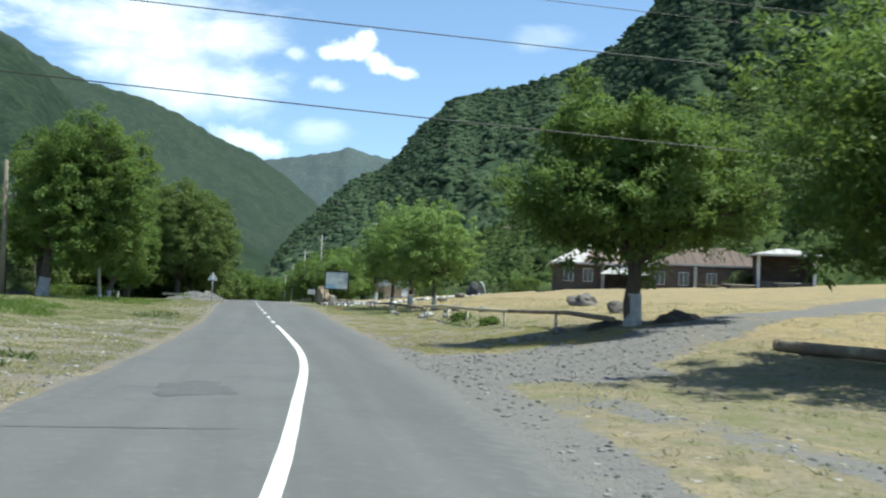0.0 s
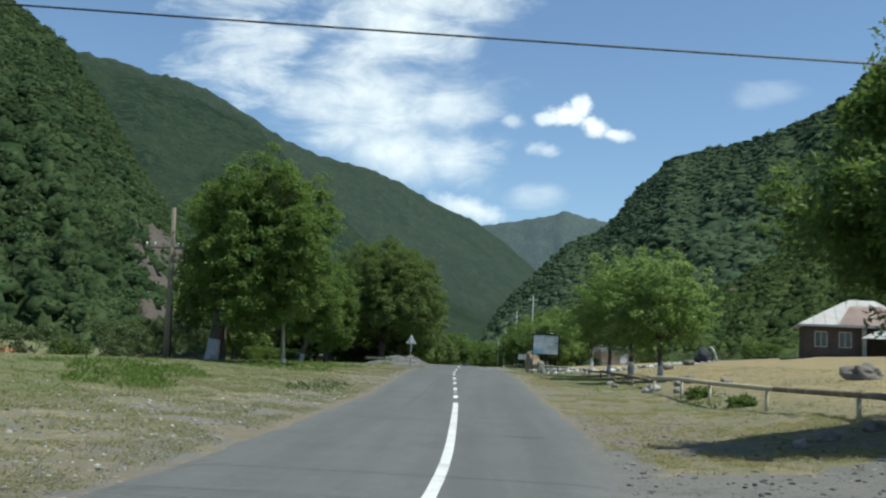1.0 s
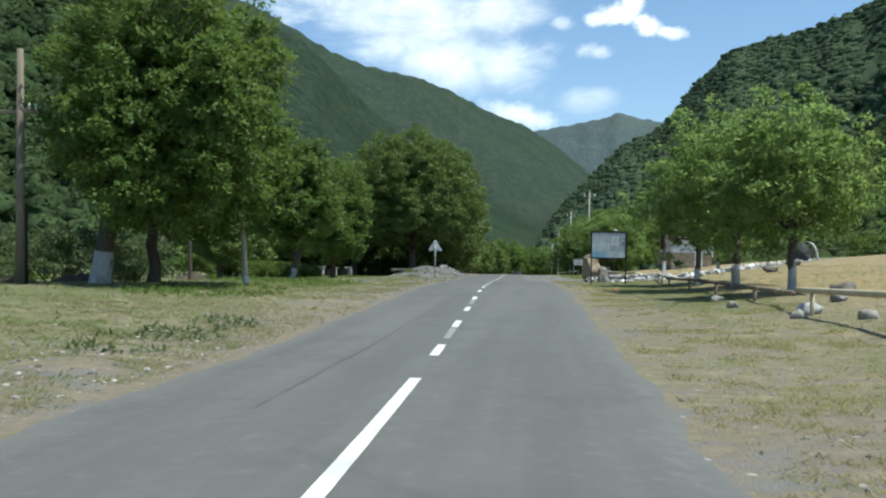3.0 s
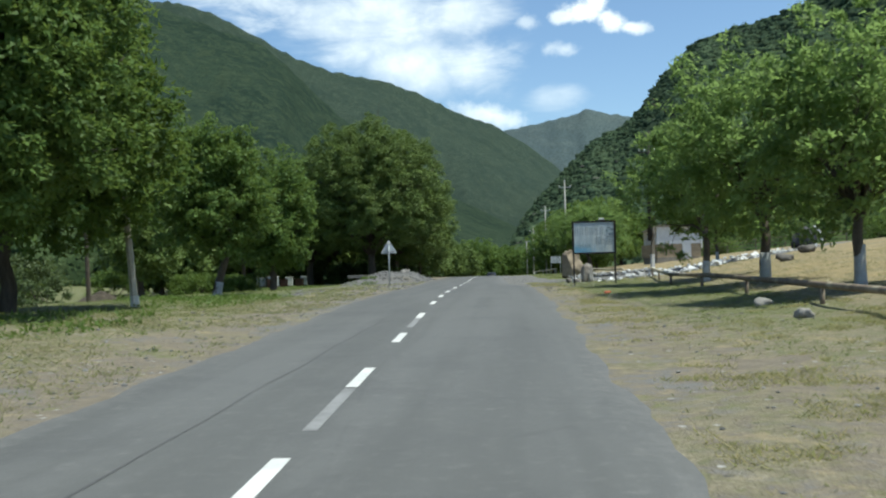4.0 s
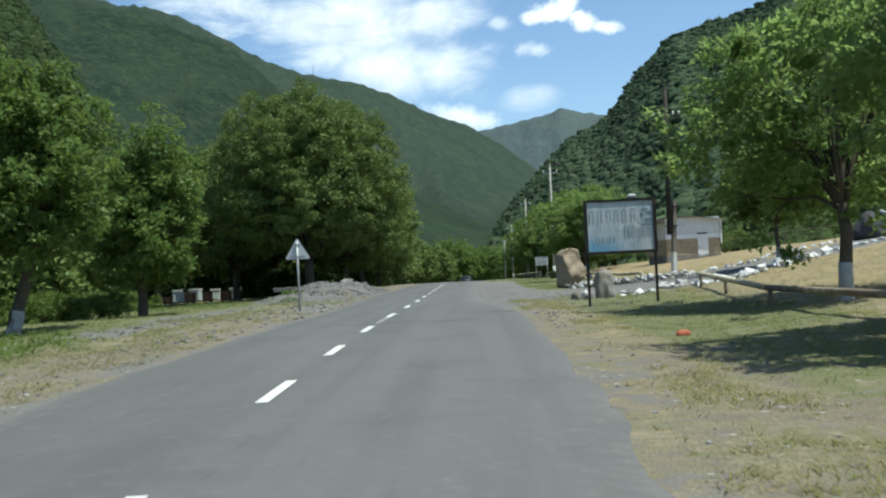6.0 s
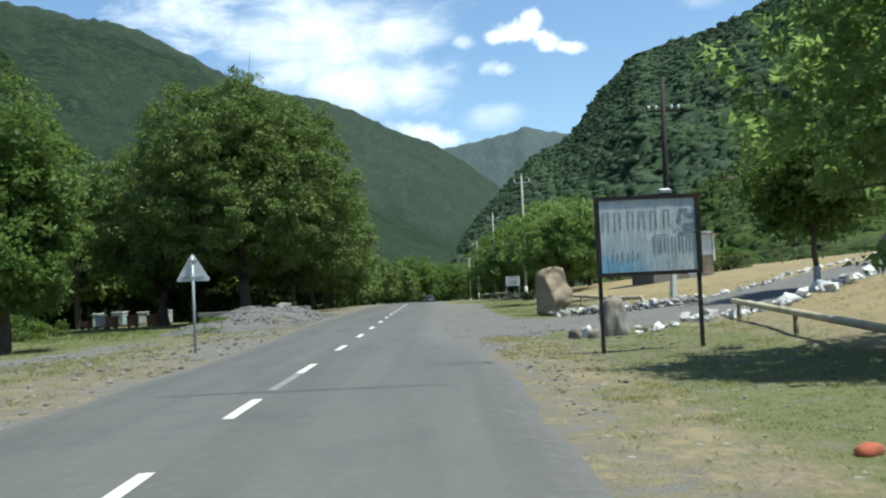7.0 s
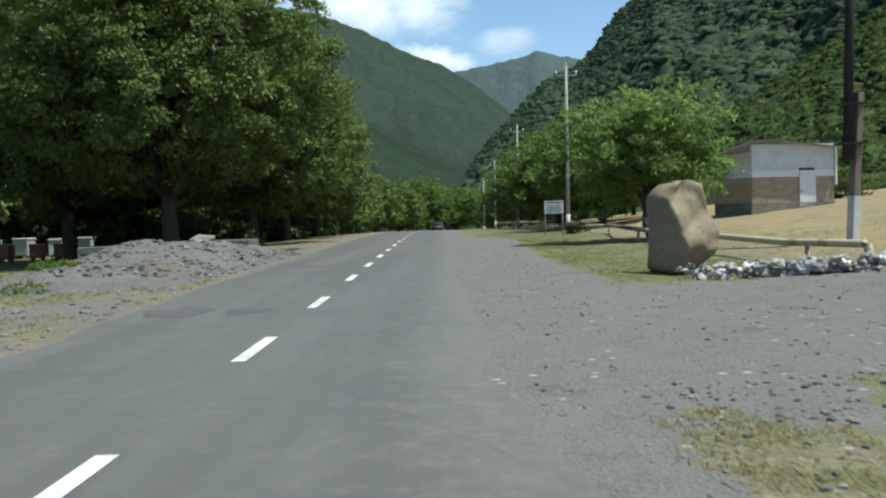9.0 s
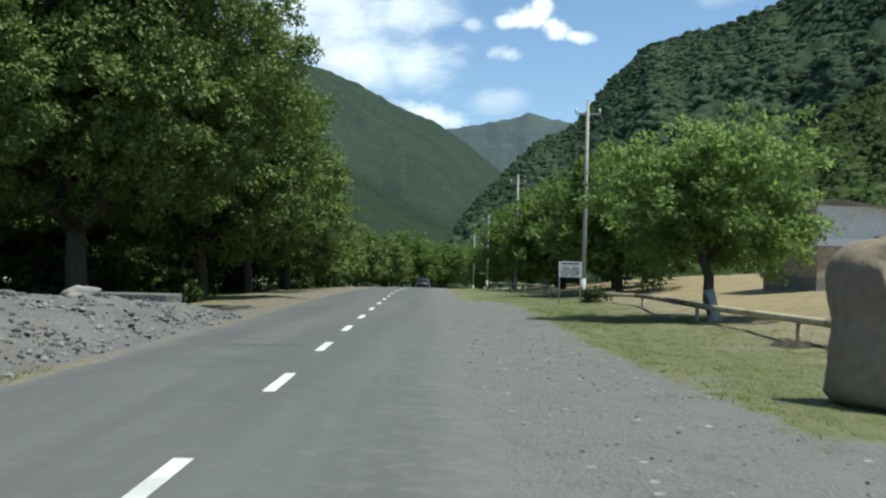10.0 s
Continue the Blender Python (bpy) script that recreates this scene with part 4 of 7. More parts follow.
ridge("mountain_right", "steep dark wooded mountain with rock outcrops",
      [(-4, 0.2, 2100), (0, 1.5, 2000), (1.3, 3.3, 1950), (3, 5.0, 1850), (5, 7.0, 1700), (7.3, 8.35, 1600), (9.1, 10.5, 1450), (11, 12.1, 1300), (13.3, 12.9, 1200), (16, 13.4, 1080), (18.5, 14.5, 980), (20.3, 15.3, 920), (22.8, 17.7, 850), (27, 21, 760), (36, 25, 680), (70, 26, 600)],
      330, SLOPE_DARK, 1.12, 5.1, 60, 320, 0.10, (13000, 2.0, 7.5, 1, "forest_right", "dense dark broadleaf forest on the mountain side", SLOPE_DARK, -4, 42, 2))
ridge("hillside_right", "lower bright green wooded spur on the right",
      [(8, 0.3, 620), (12, 2.5, 560), (14, 5.0, 520), (16.5, 6.2, 500), (19, 7.9, 480), (21, 9.2, 460), (24.5, 11, 440), (32, 14, 420), (70, 18, 380)],
      130, SLOPE_NEAR, 1.1, 7.2, 40, 200, 0.1, (6000, 0.9, 3.6, 1, "forest_spur", "bright green trees and scrub on the spur", SLOPE_NEAR, 9, 40, 8))
ridge("hillside_left", "steep wooded slope with a rocky gully edge",
      [(-85, 26, 420), (-55, 25, 430), (-40, 22.5, 450), (-30, 19.0, 470), (-26.5, 17.0, 480), (-25, 15.4, 480), (-23, 12.8, 480), (-21, 10.0, 480), (-19.5, 8.0, 470), (-17, 5.0, 460), (-14, 2.2, 450), (-10, 0.4, 440)],
      120, SLOPE_LEFT, 1.1, 9.4, 50, 240, 0.1, (8500, 0.8, 3.2, 1, "forest_left", "thick broadleaf forest on the near slope", SLOPE_LEFT, -36, -12, 8), (-23.0, 1.9, 0.03, 0.5))

# ---- trees ----


def crown_points(rng, lobes, leaves, leaf, rc):
    """Leaf places and outward ways: flattened clumps of radius about rc, spread over the lobes' shells."""
    lobes = np.array(lobes)
    per = max(12, int(1.35 * math.pi * rc * rc / (0.24 * leaf * leaf)))
    clumps = max(10, leaves // per)
    weight = lobes[:, 3] ** 2
    pick = rng.choice(len(lobes), clumps, p=weight / weight.sum())
    d = rng.normal(size=(clumps, 3))
    d[:, 2] += 0.30
    d /= np.linalg.norm(d, axis=1, keepdims=True)
    depth = 1.06 - 0.40 * rng.random((clumps, 1)) ** 1.6
    p = lobes[pick, :3] + d * lobes[pick, 3:4] * depth * np.array((1, 1, 0.85))
    keep = np.ones(clumps, bool)
    for c in lobes:
        keep &= ~(np.linalg.norm((p - c[:3]) / np.array((1, 1, 0.85)), axis=1) < 0.55 * c[3])
    p, d = p[keep], d[keep]
    size = rc * (0.55 + 0.8 * rng.random((len(p), 1)))
    n = len(p) * per
    e = rng.normal(size=(n, 3))
    e[:, 2] += 0.45
    e /= np.linalg.norm(e, axis=1, keepdims=True)
    r = np.repeat(size, per, axis=0) * (1.05 - 0.55 * rng.random((n, 1)) ** 1.5)
    dd = np.repeat(d, per, axis=0)
    q = np.repeat(p, per, axis=0) + e * r * np.array((1, 1, 0.62)) + dd * r * 0.25
    out = e * 0.75 + dd * 0.4
    return q, out / np.linalg.norm(out, axis=1, keepdims=True)


def dome_points(rng, centre, radius, squash, top, bottom, widest, leaves, leaf, rc, seed, ragged, hollows):
    """Leaf places and outward ways of a full crown: clumps of radius about rc over a lumpy dome, widest at that share of its height."""
    per = max(10, int(1.2 * math.pi * rc * rc / (0.3 * leaf * leaf)))
    clumps = max(12, leaves // per)
    d = rng.normal(size=(clumps, 3))
    d[:, 2] += 0.22
    d /= np.linalg.norm(d, axis=1, keepdims=True)
    so = Vector((seed * 1.37, seed * 0.71, seed * 0.23))
    lump = np.array([1 + ragged * (1.25 * noise.noise(Vector(q) * 1.6 + so) + 0.95 * noise.noise(Vector(q) * 3.6 - so) + 0.5 * noise.noise(Vector(q) * 7.5 + so)) for q in d])
    hollow = np.array([noise.noise(Vector(q) * 3.1 + so * 2) for q in d])
    depth = 1.0 - 0.42 * rng.random(clumps) ** 1.7 - hollows * np.clip((-hollow - 0.08) * 3, 0, 1)
    k = lump * depth
    zw = bottom + (top - bottom) * widest
    flat = np.hypot(d[:, 0], d[:, 1])
    wide = np.maximum(flat, 1e-6) ** 0.93 / np.maximum(flat, 1e-6)
    p = np.stack([centre[0] + d[:, 0] * wide * radius * k, centre[1] + d[:, 1] * wide * radius * squash * k,
                  zw + np.where(d[:, 2] > 0, top - zw, zw - bottom) * d[:, 2] * k], axis=1)
    size = rc * (0.55 + 0.85 * rng.random((clumps, 1)))
    n = clumps * per
    e = rng.normal(size=(n, 3))
    e[:, 2] += 0.45
    e /= np.linalg.norm(e, axis=1, keepdims=True)
    r = np.repeat(size, per, axis=0) * (1.08 - 0.6 * rng.random((n, 1)) ** 1.5)
    dd = np.repeat(d, per, axis=0)
    q = np.repeat(p, per, axis=0) + e * r * np.array((1, 1, 0.66)) + dd * r * 0.25
    out = e * 0.75 + dd * 0.45
    return q, out / np.linalg.norm(out, axis=1, keepdims=True), p, d


def tree(name, label, at, crown, radius, top, bottom, seed, trunk_r=0.2, fork=2.0, leaves=24000, leaf=0.24, limed=0.0, mat=None, limbs=13, core=0.11, category="tree", lean=(0, 0), group="", squash=1.0, widest=0.42, ragged=0.27, clump=None, hollows=0.34):
    """A broadleaf tree: tapered, forked trunk and a crown of many leaves. crown: offset of the crown's middle; top, bottom: its heights over the foot."""
    rng = np.random.default_rng(seed)
    x, y = at
    root = thing(name, (x, y, ground_z(x, y) - 0.05), label, category, group)
    pts, outs, clumps, ways = dome_points(rng, crown, radius, squash, top, bottom, widest, leaves, leaf, clump or 0.12 + 0.065 * radius, seed * 0.61, ragged, hollows)
    # trunk and limbs, which end in clumps of the crown
    V, F = [], []
    fork_at = Vector((lean[0], lean[1], fork))
    trunk_pts = [Vector((0, 0, -0.15)), Vector((0.0, 0.0, 0.12)), fork_at * 0.35 + Vector((0.04 * rng.normal(), 0.03, 0)), fork_at * 0.7 + Vector((0.05 * rng.normal(), 0.05 * rng.normal(), 0)), fork_at]
    v, f = tube_arrays(trunk_pts, [trunk_r * 1.45, trunk_r * 1.15, trunk_r, trunk_r * 0.92, trunk_r * 0.85], 10, 0)
    V += v
    F += f
    for i in rng.choice(len(clumps), min(2 * limbs, len(clumps)), replace=False):
        end = Vector(clumps[i]) - Vector(ways[i]) * 0.15 * radius
        mid = fork_at.lerp(end, 0.5) + Vector((rng.normal() * 0.2, rng.normal() * 0.2, 0.3))
        v, f = tube_arrays([fork_at - Vector((0, 0, 0.15)), fork_at.lerp(mid, 0.5) + Vector((0, 0, 0.1)), mid, end], [trunk_r * 0.46, trunk_r * 0.34, trunk_r * 0.22, trunk_r * 0.06], 5, len(V))
        V += v
        F += f
        for _ in range(2):
            tip = end + Vector(rng.normal(size=3)) * radius * 0.16
            v, f = tube_arrays([mid, mid.lerp(tip, 0.55) + Vector((0, 0, 0.12)), tip], [trunk_r * 0.18, trunk_r * 0.11, trunk_r * 0.03], 4, len(V))
            V += v
            F += f
    trunk = under("trunk", mesh_from("trunk", V, F, BARK, True), root)
    if limed:
        k = min(limed / max(fork, 0.1), 0.95)
        foot = [Vector((0, 0, -0.1)), Vector((0.0, 0.0, 0.12)), fork_at * k * 0.6 + Vector((0.0, 0.01, 0)), fork_at * k]
        bm = tube(foot, [trunk_r * 1.5, trunk_r * 1.2, trunk_r * 1.07, trunk_r * 1.04], 12)
        part("limewash_band", bm, LIME_OLD, trunk, "whitewashed foot of the trunk", True)
    v, f = leaf_arrays(pts, outs, leaf, rng, 0.27)
    # the inside: fewer, broader sprays of leaves, added to block light
    n_in = int(leaves * core)
    pick = rng.integers(0, len(clumps), n_in)
    heart = np.array((crown[0], crown[1], bottom + (top - bottom) * widest))
    inner = heart + (clumps[pick] - heart) * (0.35 + 0.45 * rng.random((n_in, 1)))
    v2, f2 = leaf_arrays(inner, ways[pick], leaf * 1.9, rng, 0.42)
    under("crown", fast_mesh("crown", np.concatenate([v, v2]), np.concatenate([f, f2 + len(v)]), mat or LEAF_WALNUT), root)
    return root


def shrub(label, at, radius, height, seed, mat, leaves=5000, leaf=0.16, category="bush", group=""):
    rng = np.random.default_rng(seed)
    x, y = at
    root = thing("shrub", (x, y, ground_z(x, y) - 0.03), label, category, group)
    lobes = []
    for i in range(8):
        w = 2 * math.pi * rng.random()
        rr = radius * 0.62 * math.sqrt(rng.random())
        lr = min(radius * (0.36 + 0.2 * rng.random()), height * 0.5)
        lobes.append((math.cos(w) * rr, math.sin(w) * rr, max(lr * 0.6, (height - lr) * (0.35 + 0.65 * rng.random())), lr))
    V, F = [], []
    for lx, ly, lz, lr in lobes:
        v, f = tube_arrays([(lx * 0.15, ly * 0.15, -0.1), (lx * 0.6, ly * 0.6, lz * 0.6), (lx, ly, lz + lr * 0.4)], [0.04, 0.025, 0.008], 5, len(V))
        V += v
        F += f
    under("stems", mesh_from("stems", V, F, BARK, True), root)
    pts, outs = crown_points(rng, lobes, int(leaves * 0.75), leaf * 1.12, 0.10 + 0.11 * radius)
    pts[:, 2] = np.maximum(pts[:, 2], 0.03)
    v, f = leaf_arrays(pts, outs, leaf, rng)
    under("foliage", fast_mesh("foliage", v, f, mat), root)
    return root


tree("walnut_tree", "leafy walnut tree with a whitewashed foot beside the dirt track", (10.45, 26.3), (0.1, 0.6), 3.2, 6.6, 1.8, 11, 0.22, 1.9, 74000, 0.135, 0.95, LEAF_ROADSIDE, 15, ragged=0.3, widest=0.4)
tree("walnut_tree", "large walnut tree shading a pipe beside the track", (13.7, 14.6), (-0.5, 0.5), 4.2, 6.9, 1.7, 12, 0.25, 2.0, 66000, 0.14, 0.9, LEAF_ROADSIDE, 15, ragged=0.3)
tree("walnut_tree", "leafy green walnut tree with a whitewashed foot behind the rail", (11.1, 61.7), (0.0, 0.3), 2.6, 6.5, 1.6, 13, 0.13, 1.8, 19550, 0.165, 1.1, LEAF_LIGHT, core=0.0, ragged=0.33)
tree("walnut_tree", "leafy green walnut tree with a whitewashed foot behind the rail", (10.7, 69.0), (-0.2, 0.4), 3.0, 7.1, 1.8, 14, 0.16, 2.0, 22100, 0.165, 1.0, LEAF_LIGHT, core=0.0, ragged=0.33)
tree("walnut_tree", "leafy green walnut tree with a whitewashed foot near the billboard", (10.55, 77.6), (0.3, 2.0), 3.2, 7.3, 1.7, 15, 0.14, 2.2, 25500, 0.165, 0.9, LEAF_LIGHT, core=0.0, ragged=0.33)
tree("young_tree", "young tree with a whitewashed foot in the dry field", (15.6, 99.5), (0, 0), 2.1, 5.6, 1.9, 16, 0.10, 1.9, 9000, 0.22, 0.8, LEAF_WALNUT, 9)
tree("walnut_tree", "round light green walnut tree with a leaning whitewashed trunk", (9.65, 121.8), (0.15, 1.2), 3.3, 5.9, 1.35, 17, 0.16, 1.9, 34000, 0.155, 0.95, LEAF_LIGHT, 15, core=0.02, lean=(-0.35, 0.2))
tree("walnut_tree", "tall dense walnut tree with a whitewashed foot on the grassy bank", (-11.9, 58.6), (2.1, 0.0), 3.45, 10.0, 1.7, 21, 0.3, 2.4, 84000, 0.155, 1.1, LEAF_ROADSIDE, 17, lean=(0.25, 0), widest=0.45)
tree("walnut_tree", "tall dark walnut tree behind a leaning post", (-14.0, 68.5), (1.6, 0), 4.1, 11.0, 2.0, 22, 0.26, 2.6, 34000, 0.23, 0, LEAF_WALNUT, 16)
tree("walnut_tree", "walnut tree with a slanting whitewashed trunk by the verge", (-12.4, 86.5), (-0.1, 0.6), 2.8, 8.9, 1.9, 23, 0.2, 2.6, 42000, 0.18, 0.8, LEAF_ROADSIDE, 13, lean=(0.5, 0.2), widest=0.45, ragged=0.32)
tree("walnut_tree", "walnut tree standing at the edge of the grove", (-12.1, 97.5), (0.2, 0), 2.25, 8.0, 1.3, 24, 0.2, 2.4, 38000, 0.17, 0, LEAF_ROADSIDE, ragged=0.3)
tree("walnut_tree", "small dark tree in front of the grove", (-20.0, 96.0), (0.0, 0), 2.4, 5.9, 1.3, 25, 0.2, 1.9, 15000, 0.2, 0, LEAF_GROVE, ragged=0.24)

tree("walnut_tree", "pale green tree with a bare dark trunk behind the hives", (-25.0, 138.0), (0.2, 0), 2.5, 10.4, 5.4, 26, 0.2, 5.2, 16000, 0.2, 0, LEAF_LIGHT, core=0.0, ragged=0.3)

GROVE = "dense dark green tree of the roadside grove"
tree("grove_tree", "broad domed tree at the head of the roadside grove", (-9.6, 124.0), (0.2, 0), 6.9, 14.3, 3.2, 31, 0.34, 2.6, 200000, 0.15, 0, LEAF_GROVE, 22, group="roadside grove", widest=0.36, ragged=0.12, clump=0.42, hollows=0.14)
grove = [(-16.5, 131.0, 5.6, 12.2, 2.6, 32), (-8.8, 136.5, 5.0, 12.2, 1.6, 33)]
protos = [tree("grove_tree", GROVE, (gx_, gy_), (0.3, 0), gr, gt, gb, gs, 0.3, 2.4, 62000, 0.21, 0, LEAF_GROVE, 19, group="roadside grove", widest=0.4, ragged=0.2) for gx_, gy_, gr, gt, gb, gs in grove]
near_spots = [(-8.9, 147.5, 0.92, 40, 1), (-8.4, 158, 0.86, 130, 1), (-17.8, 148, 1.05, 310, 0)]
for tx, ty, sc, turn, k in near_spots:
    copy_thing(protos[k], pose(tx, ty, ground_z(tx, ty) - 0.05, 0, 0, turn) @ Matrix.Diagonal((sc, sc, sc, 1)))
far_proto = tree("grove_tree", GROVE, (-9.8, 170), (0, 0), 4.2, 9.2, 0.5, 34, 0.24, 1.8, 12000, 0.4, 0, LEAF_GROVE, 16, group="roadside grove", widest=0.36)
spots = [(-10.2, 181, 0.95, 10), (-10.6, 193, 0.9, 250), (-10.4, 206, 0.85, 160), (-9, 219, 0.85, 90), (-6.5, 234, 0.9, 20), (-19, 160, 1.35, 20), (-18, 174, 1.3, 100), (-29, 124, 1.25, 220), (-28, 143, 1.35, 60),
         (-23, 108, 0.8, 120), (-25, 152, 1.3, 210)]
for i, (tx, ty, sc, turn) in enumerate(spots):
    copy_thing(far_proto, pose(tx, ty, ground_z(tx, ty) - 0.05, 0, 0, turn) @ Matrix.Diagonal((sc, sc, sc * (0.94 + 0.03 * (i % 4)), 1)))
ORCH = "leafy roadside tree in the row behind the poles"
rowp = tree("roadside_tree", ORCH, (12.0, 150), (0, 0), 4.4, 7.8, 1.0, 41, 0.2, 1.8, 10000, 0.38, 0, LEAF_ROADSIDE, 14, group="trees behind the poles")
for i, (tx, ty, sc, turn) in enumerate([(13.5, 160, 1.1, 50), (11.5, 172, 1.1, 140), (12.5, 184, 1.15, 230), (11.0, 197, 1.1, 300), (10.5, 212, 1.1, 15), (13, 228, 1.2, 95), (16, 246, 1.2, 190), (22, 268, 1.3, 280), (10, 262, 1.0, 33), (2.0, 285, 1.2, 120), (-5, 262, 1.3, 66), (-4, 300, 1.4, 10), (18, 172, 1.0, 77), (20, 190, 1.1, 210), (9, 300, 1.3, 250)]):
    copy_thing(rowp, pose(tx, ty, ground_z(tx, ty) - 0.05, 0, 0, turn) @ Matrix.Diagonal((sc, sc, sc, 1)))
# shrubs added with darkened leaves, for the black shade under the crowns
dense = shrub("added undergrowth with leaves coloured dark for the shade beneath the grove", (-12.0, 130.0), 2.6, 2.2, 65, LEAF_DARK, 3600, 0.32, group="grove undergrowth")
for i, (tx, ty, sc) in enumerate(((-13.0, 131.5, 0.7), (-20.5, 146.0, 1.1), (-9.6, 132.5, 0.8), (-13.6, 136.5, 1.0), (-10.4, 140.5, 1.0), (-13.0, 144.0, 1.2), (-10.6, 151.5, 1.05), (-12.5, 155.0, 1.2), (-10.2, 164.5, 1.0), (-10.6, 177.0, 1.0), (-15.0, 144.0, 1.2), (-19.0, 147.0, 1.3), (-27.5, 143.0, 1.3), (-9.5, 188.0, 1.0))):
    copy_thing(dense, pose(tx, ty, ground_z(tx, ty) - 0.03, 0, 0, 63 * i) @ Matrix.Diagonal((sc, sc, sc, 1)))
for lab, at_, r_, h_, s_, m_, n_, l_ in (
        ("pale grey-green shrub at the foot of the slope", (-21.5, 70.5), 3.0, 2.6, 51, LEAF_GREY, 9000, 0.17),
        ("pale grey-green shrub at the foot of the slope", (-24.5, 66.0), 2.4, 2.2, 52, LEAF_GREY, 7000, 0.17),
        ("broad pale grey-green shrub at the edge of the meadow", (-17.8, 75.0), 2.6, 2.4, 68, LEAF_GREY, 8000, 0.17),
        ("broad pale grey-green shrub at the edge of the meadow", (-21.0, 80.0), 2.8, 2.3, 69, LEAF_GREY, 7000, 0.18),
        ("broad pale grey-green shrub at the edge of the meadow", (-22.5, 88.5), 2.7, 2.3, 83, LEAF_GREY, 7000, 0.17),
        ("broad green bush at the edge of the meadow", (-26.2, 93.5), 3.2, 2.5, 84, LEAF_BUSH, 7000, 0.19),
        ("broad green bush at the edge of the meadow", (-24.0, 100.0), 2.8, 2.0, 85, LEAF_BUSH, 6000, 0.18),
        ("broad grey-green bush behind the pole", (-17.4, 66.5), 2.9, 2.5, 53, LEAF_GREY, 9000, 0.16),
        ("low green scrub at the foot of the slope", (-31.0, 88.0), 3.0, 1.5, 81, LEAF_BUSH, 5000, 0.2),
        ("low green scrub at the foot of the slope", (-35.5, 97.0), 2.6, 1.4, 82, LEAF_BUSH, 4500, 0.2),
        ("low bright green bush under the trees", (-18.0, 100.0), 2.4, 1.5, 54, LEAF_BUSH, 8000, 0.15),
        ("low bright green bush under the trees", (-15.0, 99.0), 2.2, 1.3, 55, LEAF_BUSH, 7000, 0.15),
        ("low bright green bush beside the hives", (-22.0, 112.0), 2.8, 1.7, 56, LEAF_BUSH, 9000, 0.15),
        ("low bright green bush beside the hives", (-19.5, 105.5), 2.6, 1.3, 57, LEAF_BUSH, 8000, 0.15),
        ("green weeds under the pipe rail", (9.6, 40.0), 0.5, 0.35, 58, LEAF_BUSH, 2000, 0.11),
        ("green weeds under the pipe rail", (9.4, 45.0), 0.55, 0.38, 59, LEAF_BUSH, 2200, 0.12),
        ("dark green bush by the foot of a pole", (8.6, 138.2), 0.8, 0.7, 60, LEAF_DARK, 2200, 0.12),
        ("bright green bush beside the hives", (-20.0, 115.0), 2.4, 1.3, 66, LEAF_BUSH, 7000, 0.15),
        ("bright green bush beside the hives", (-20.8, 121.5), 1.8, 0.9, 67, LEAF_BUSH, 3500, 0.14),
        ("green scrub behind the field", (24.0, 142.0), 3.0, 1.8, 61, LEAF_BUSH, 7000, 0.2),
        ("green scrub beside the house", (44, 84), 2.6, 1.4, 62, LEAF_GREY, 5000, 0.17),
        ("weeds on the edge of the rubble", (-7.2, 107.5), 1.0, 0.6, 63, LEAF_BUSH, 2600, 0.12),
        ("green scrub at the meadow's edge", (33.0, 118.0), 3.2, 2.0, 64, LEAF_BUSH, 8000, 0.2)):
    shrub(lab, at_, r_, h_, s_, m_, n_, l_)
# ---- poles, wires and signs ----


def rock_mesh(name, sx, sy, sz, seed, mat, subdiv=3, rough=0.35, taper=0.0, flat=True, square=0.0, facets=False):
    """A weathered stone, standing on z = 0."""
    bm = bmesh.new()
    bmesh.ops.create_icosphere(bm, subdivisions=subdiv, radius=1)
    for v in bm.verts:
        c = v.co.copy()
        n = noise.noise(c * 1.1 + Vector((seed, 0, 0))) * rough + noise.noise(c * 2.7 + Vector((0, seed, 0))) * rough * 0.4 + noise.noise(c * 6 + Vector((0, 0, seed))) * rough * 0.12
        if square:
            c = c.lerp(c / max(abs(c.x), abs(c.y), abs(c.z)), square)
        c *= 1 + n
        k = 1 - taper * (c.z * 0.5 + 0.5)
        v.co = Vector((c.x * sx * k, c.y * sy * k, max(c.z, -0.75 if flat else -2) * sz))
    low = min(v.co.z for v in bm.verts)
    for v in bm.verts:
        v.co.z -= low + 0.03 * sz
    me = bpy.data.meshes.new(name)
    bm.to_mesh(me)
    bm.free()
    me.materials.append(mat)
    me.polygons.foreach_set("use_smooth", [not facets] * len(me.polygons))
    return me


def heap_mesh(name, sx, sy, sz, seed, mat):
    """A low heap with a ragged foot."""
    n, v, f = 34, [], []
    for j in range(n + 1):
        for i in range(n + 1):
            u, w = -1.15 + 2.3 * i / n, -1.15 + 2.3 * j / n
            e = max(0, 1 - u * u - w * w + 0.35 * bumps(u, w, 0.7, seed))
            v.append((u * sx, w * sy, sz * (e ** 0.7) * (1 + 0.4 * bumps(u, w, 0.3, seed + 2)) - 0.12))
    for j in range(n):
        for i in range(n):
            a = j * (n + 1) + i
            f.append((a, a + 1, a + n + 2, a + n + 1))
    return mesh_from(name, v, f, mat, True)


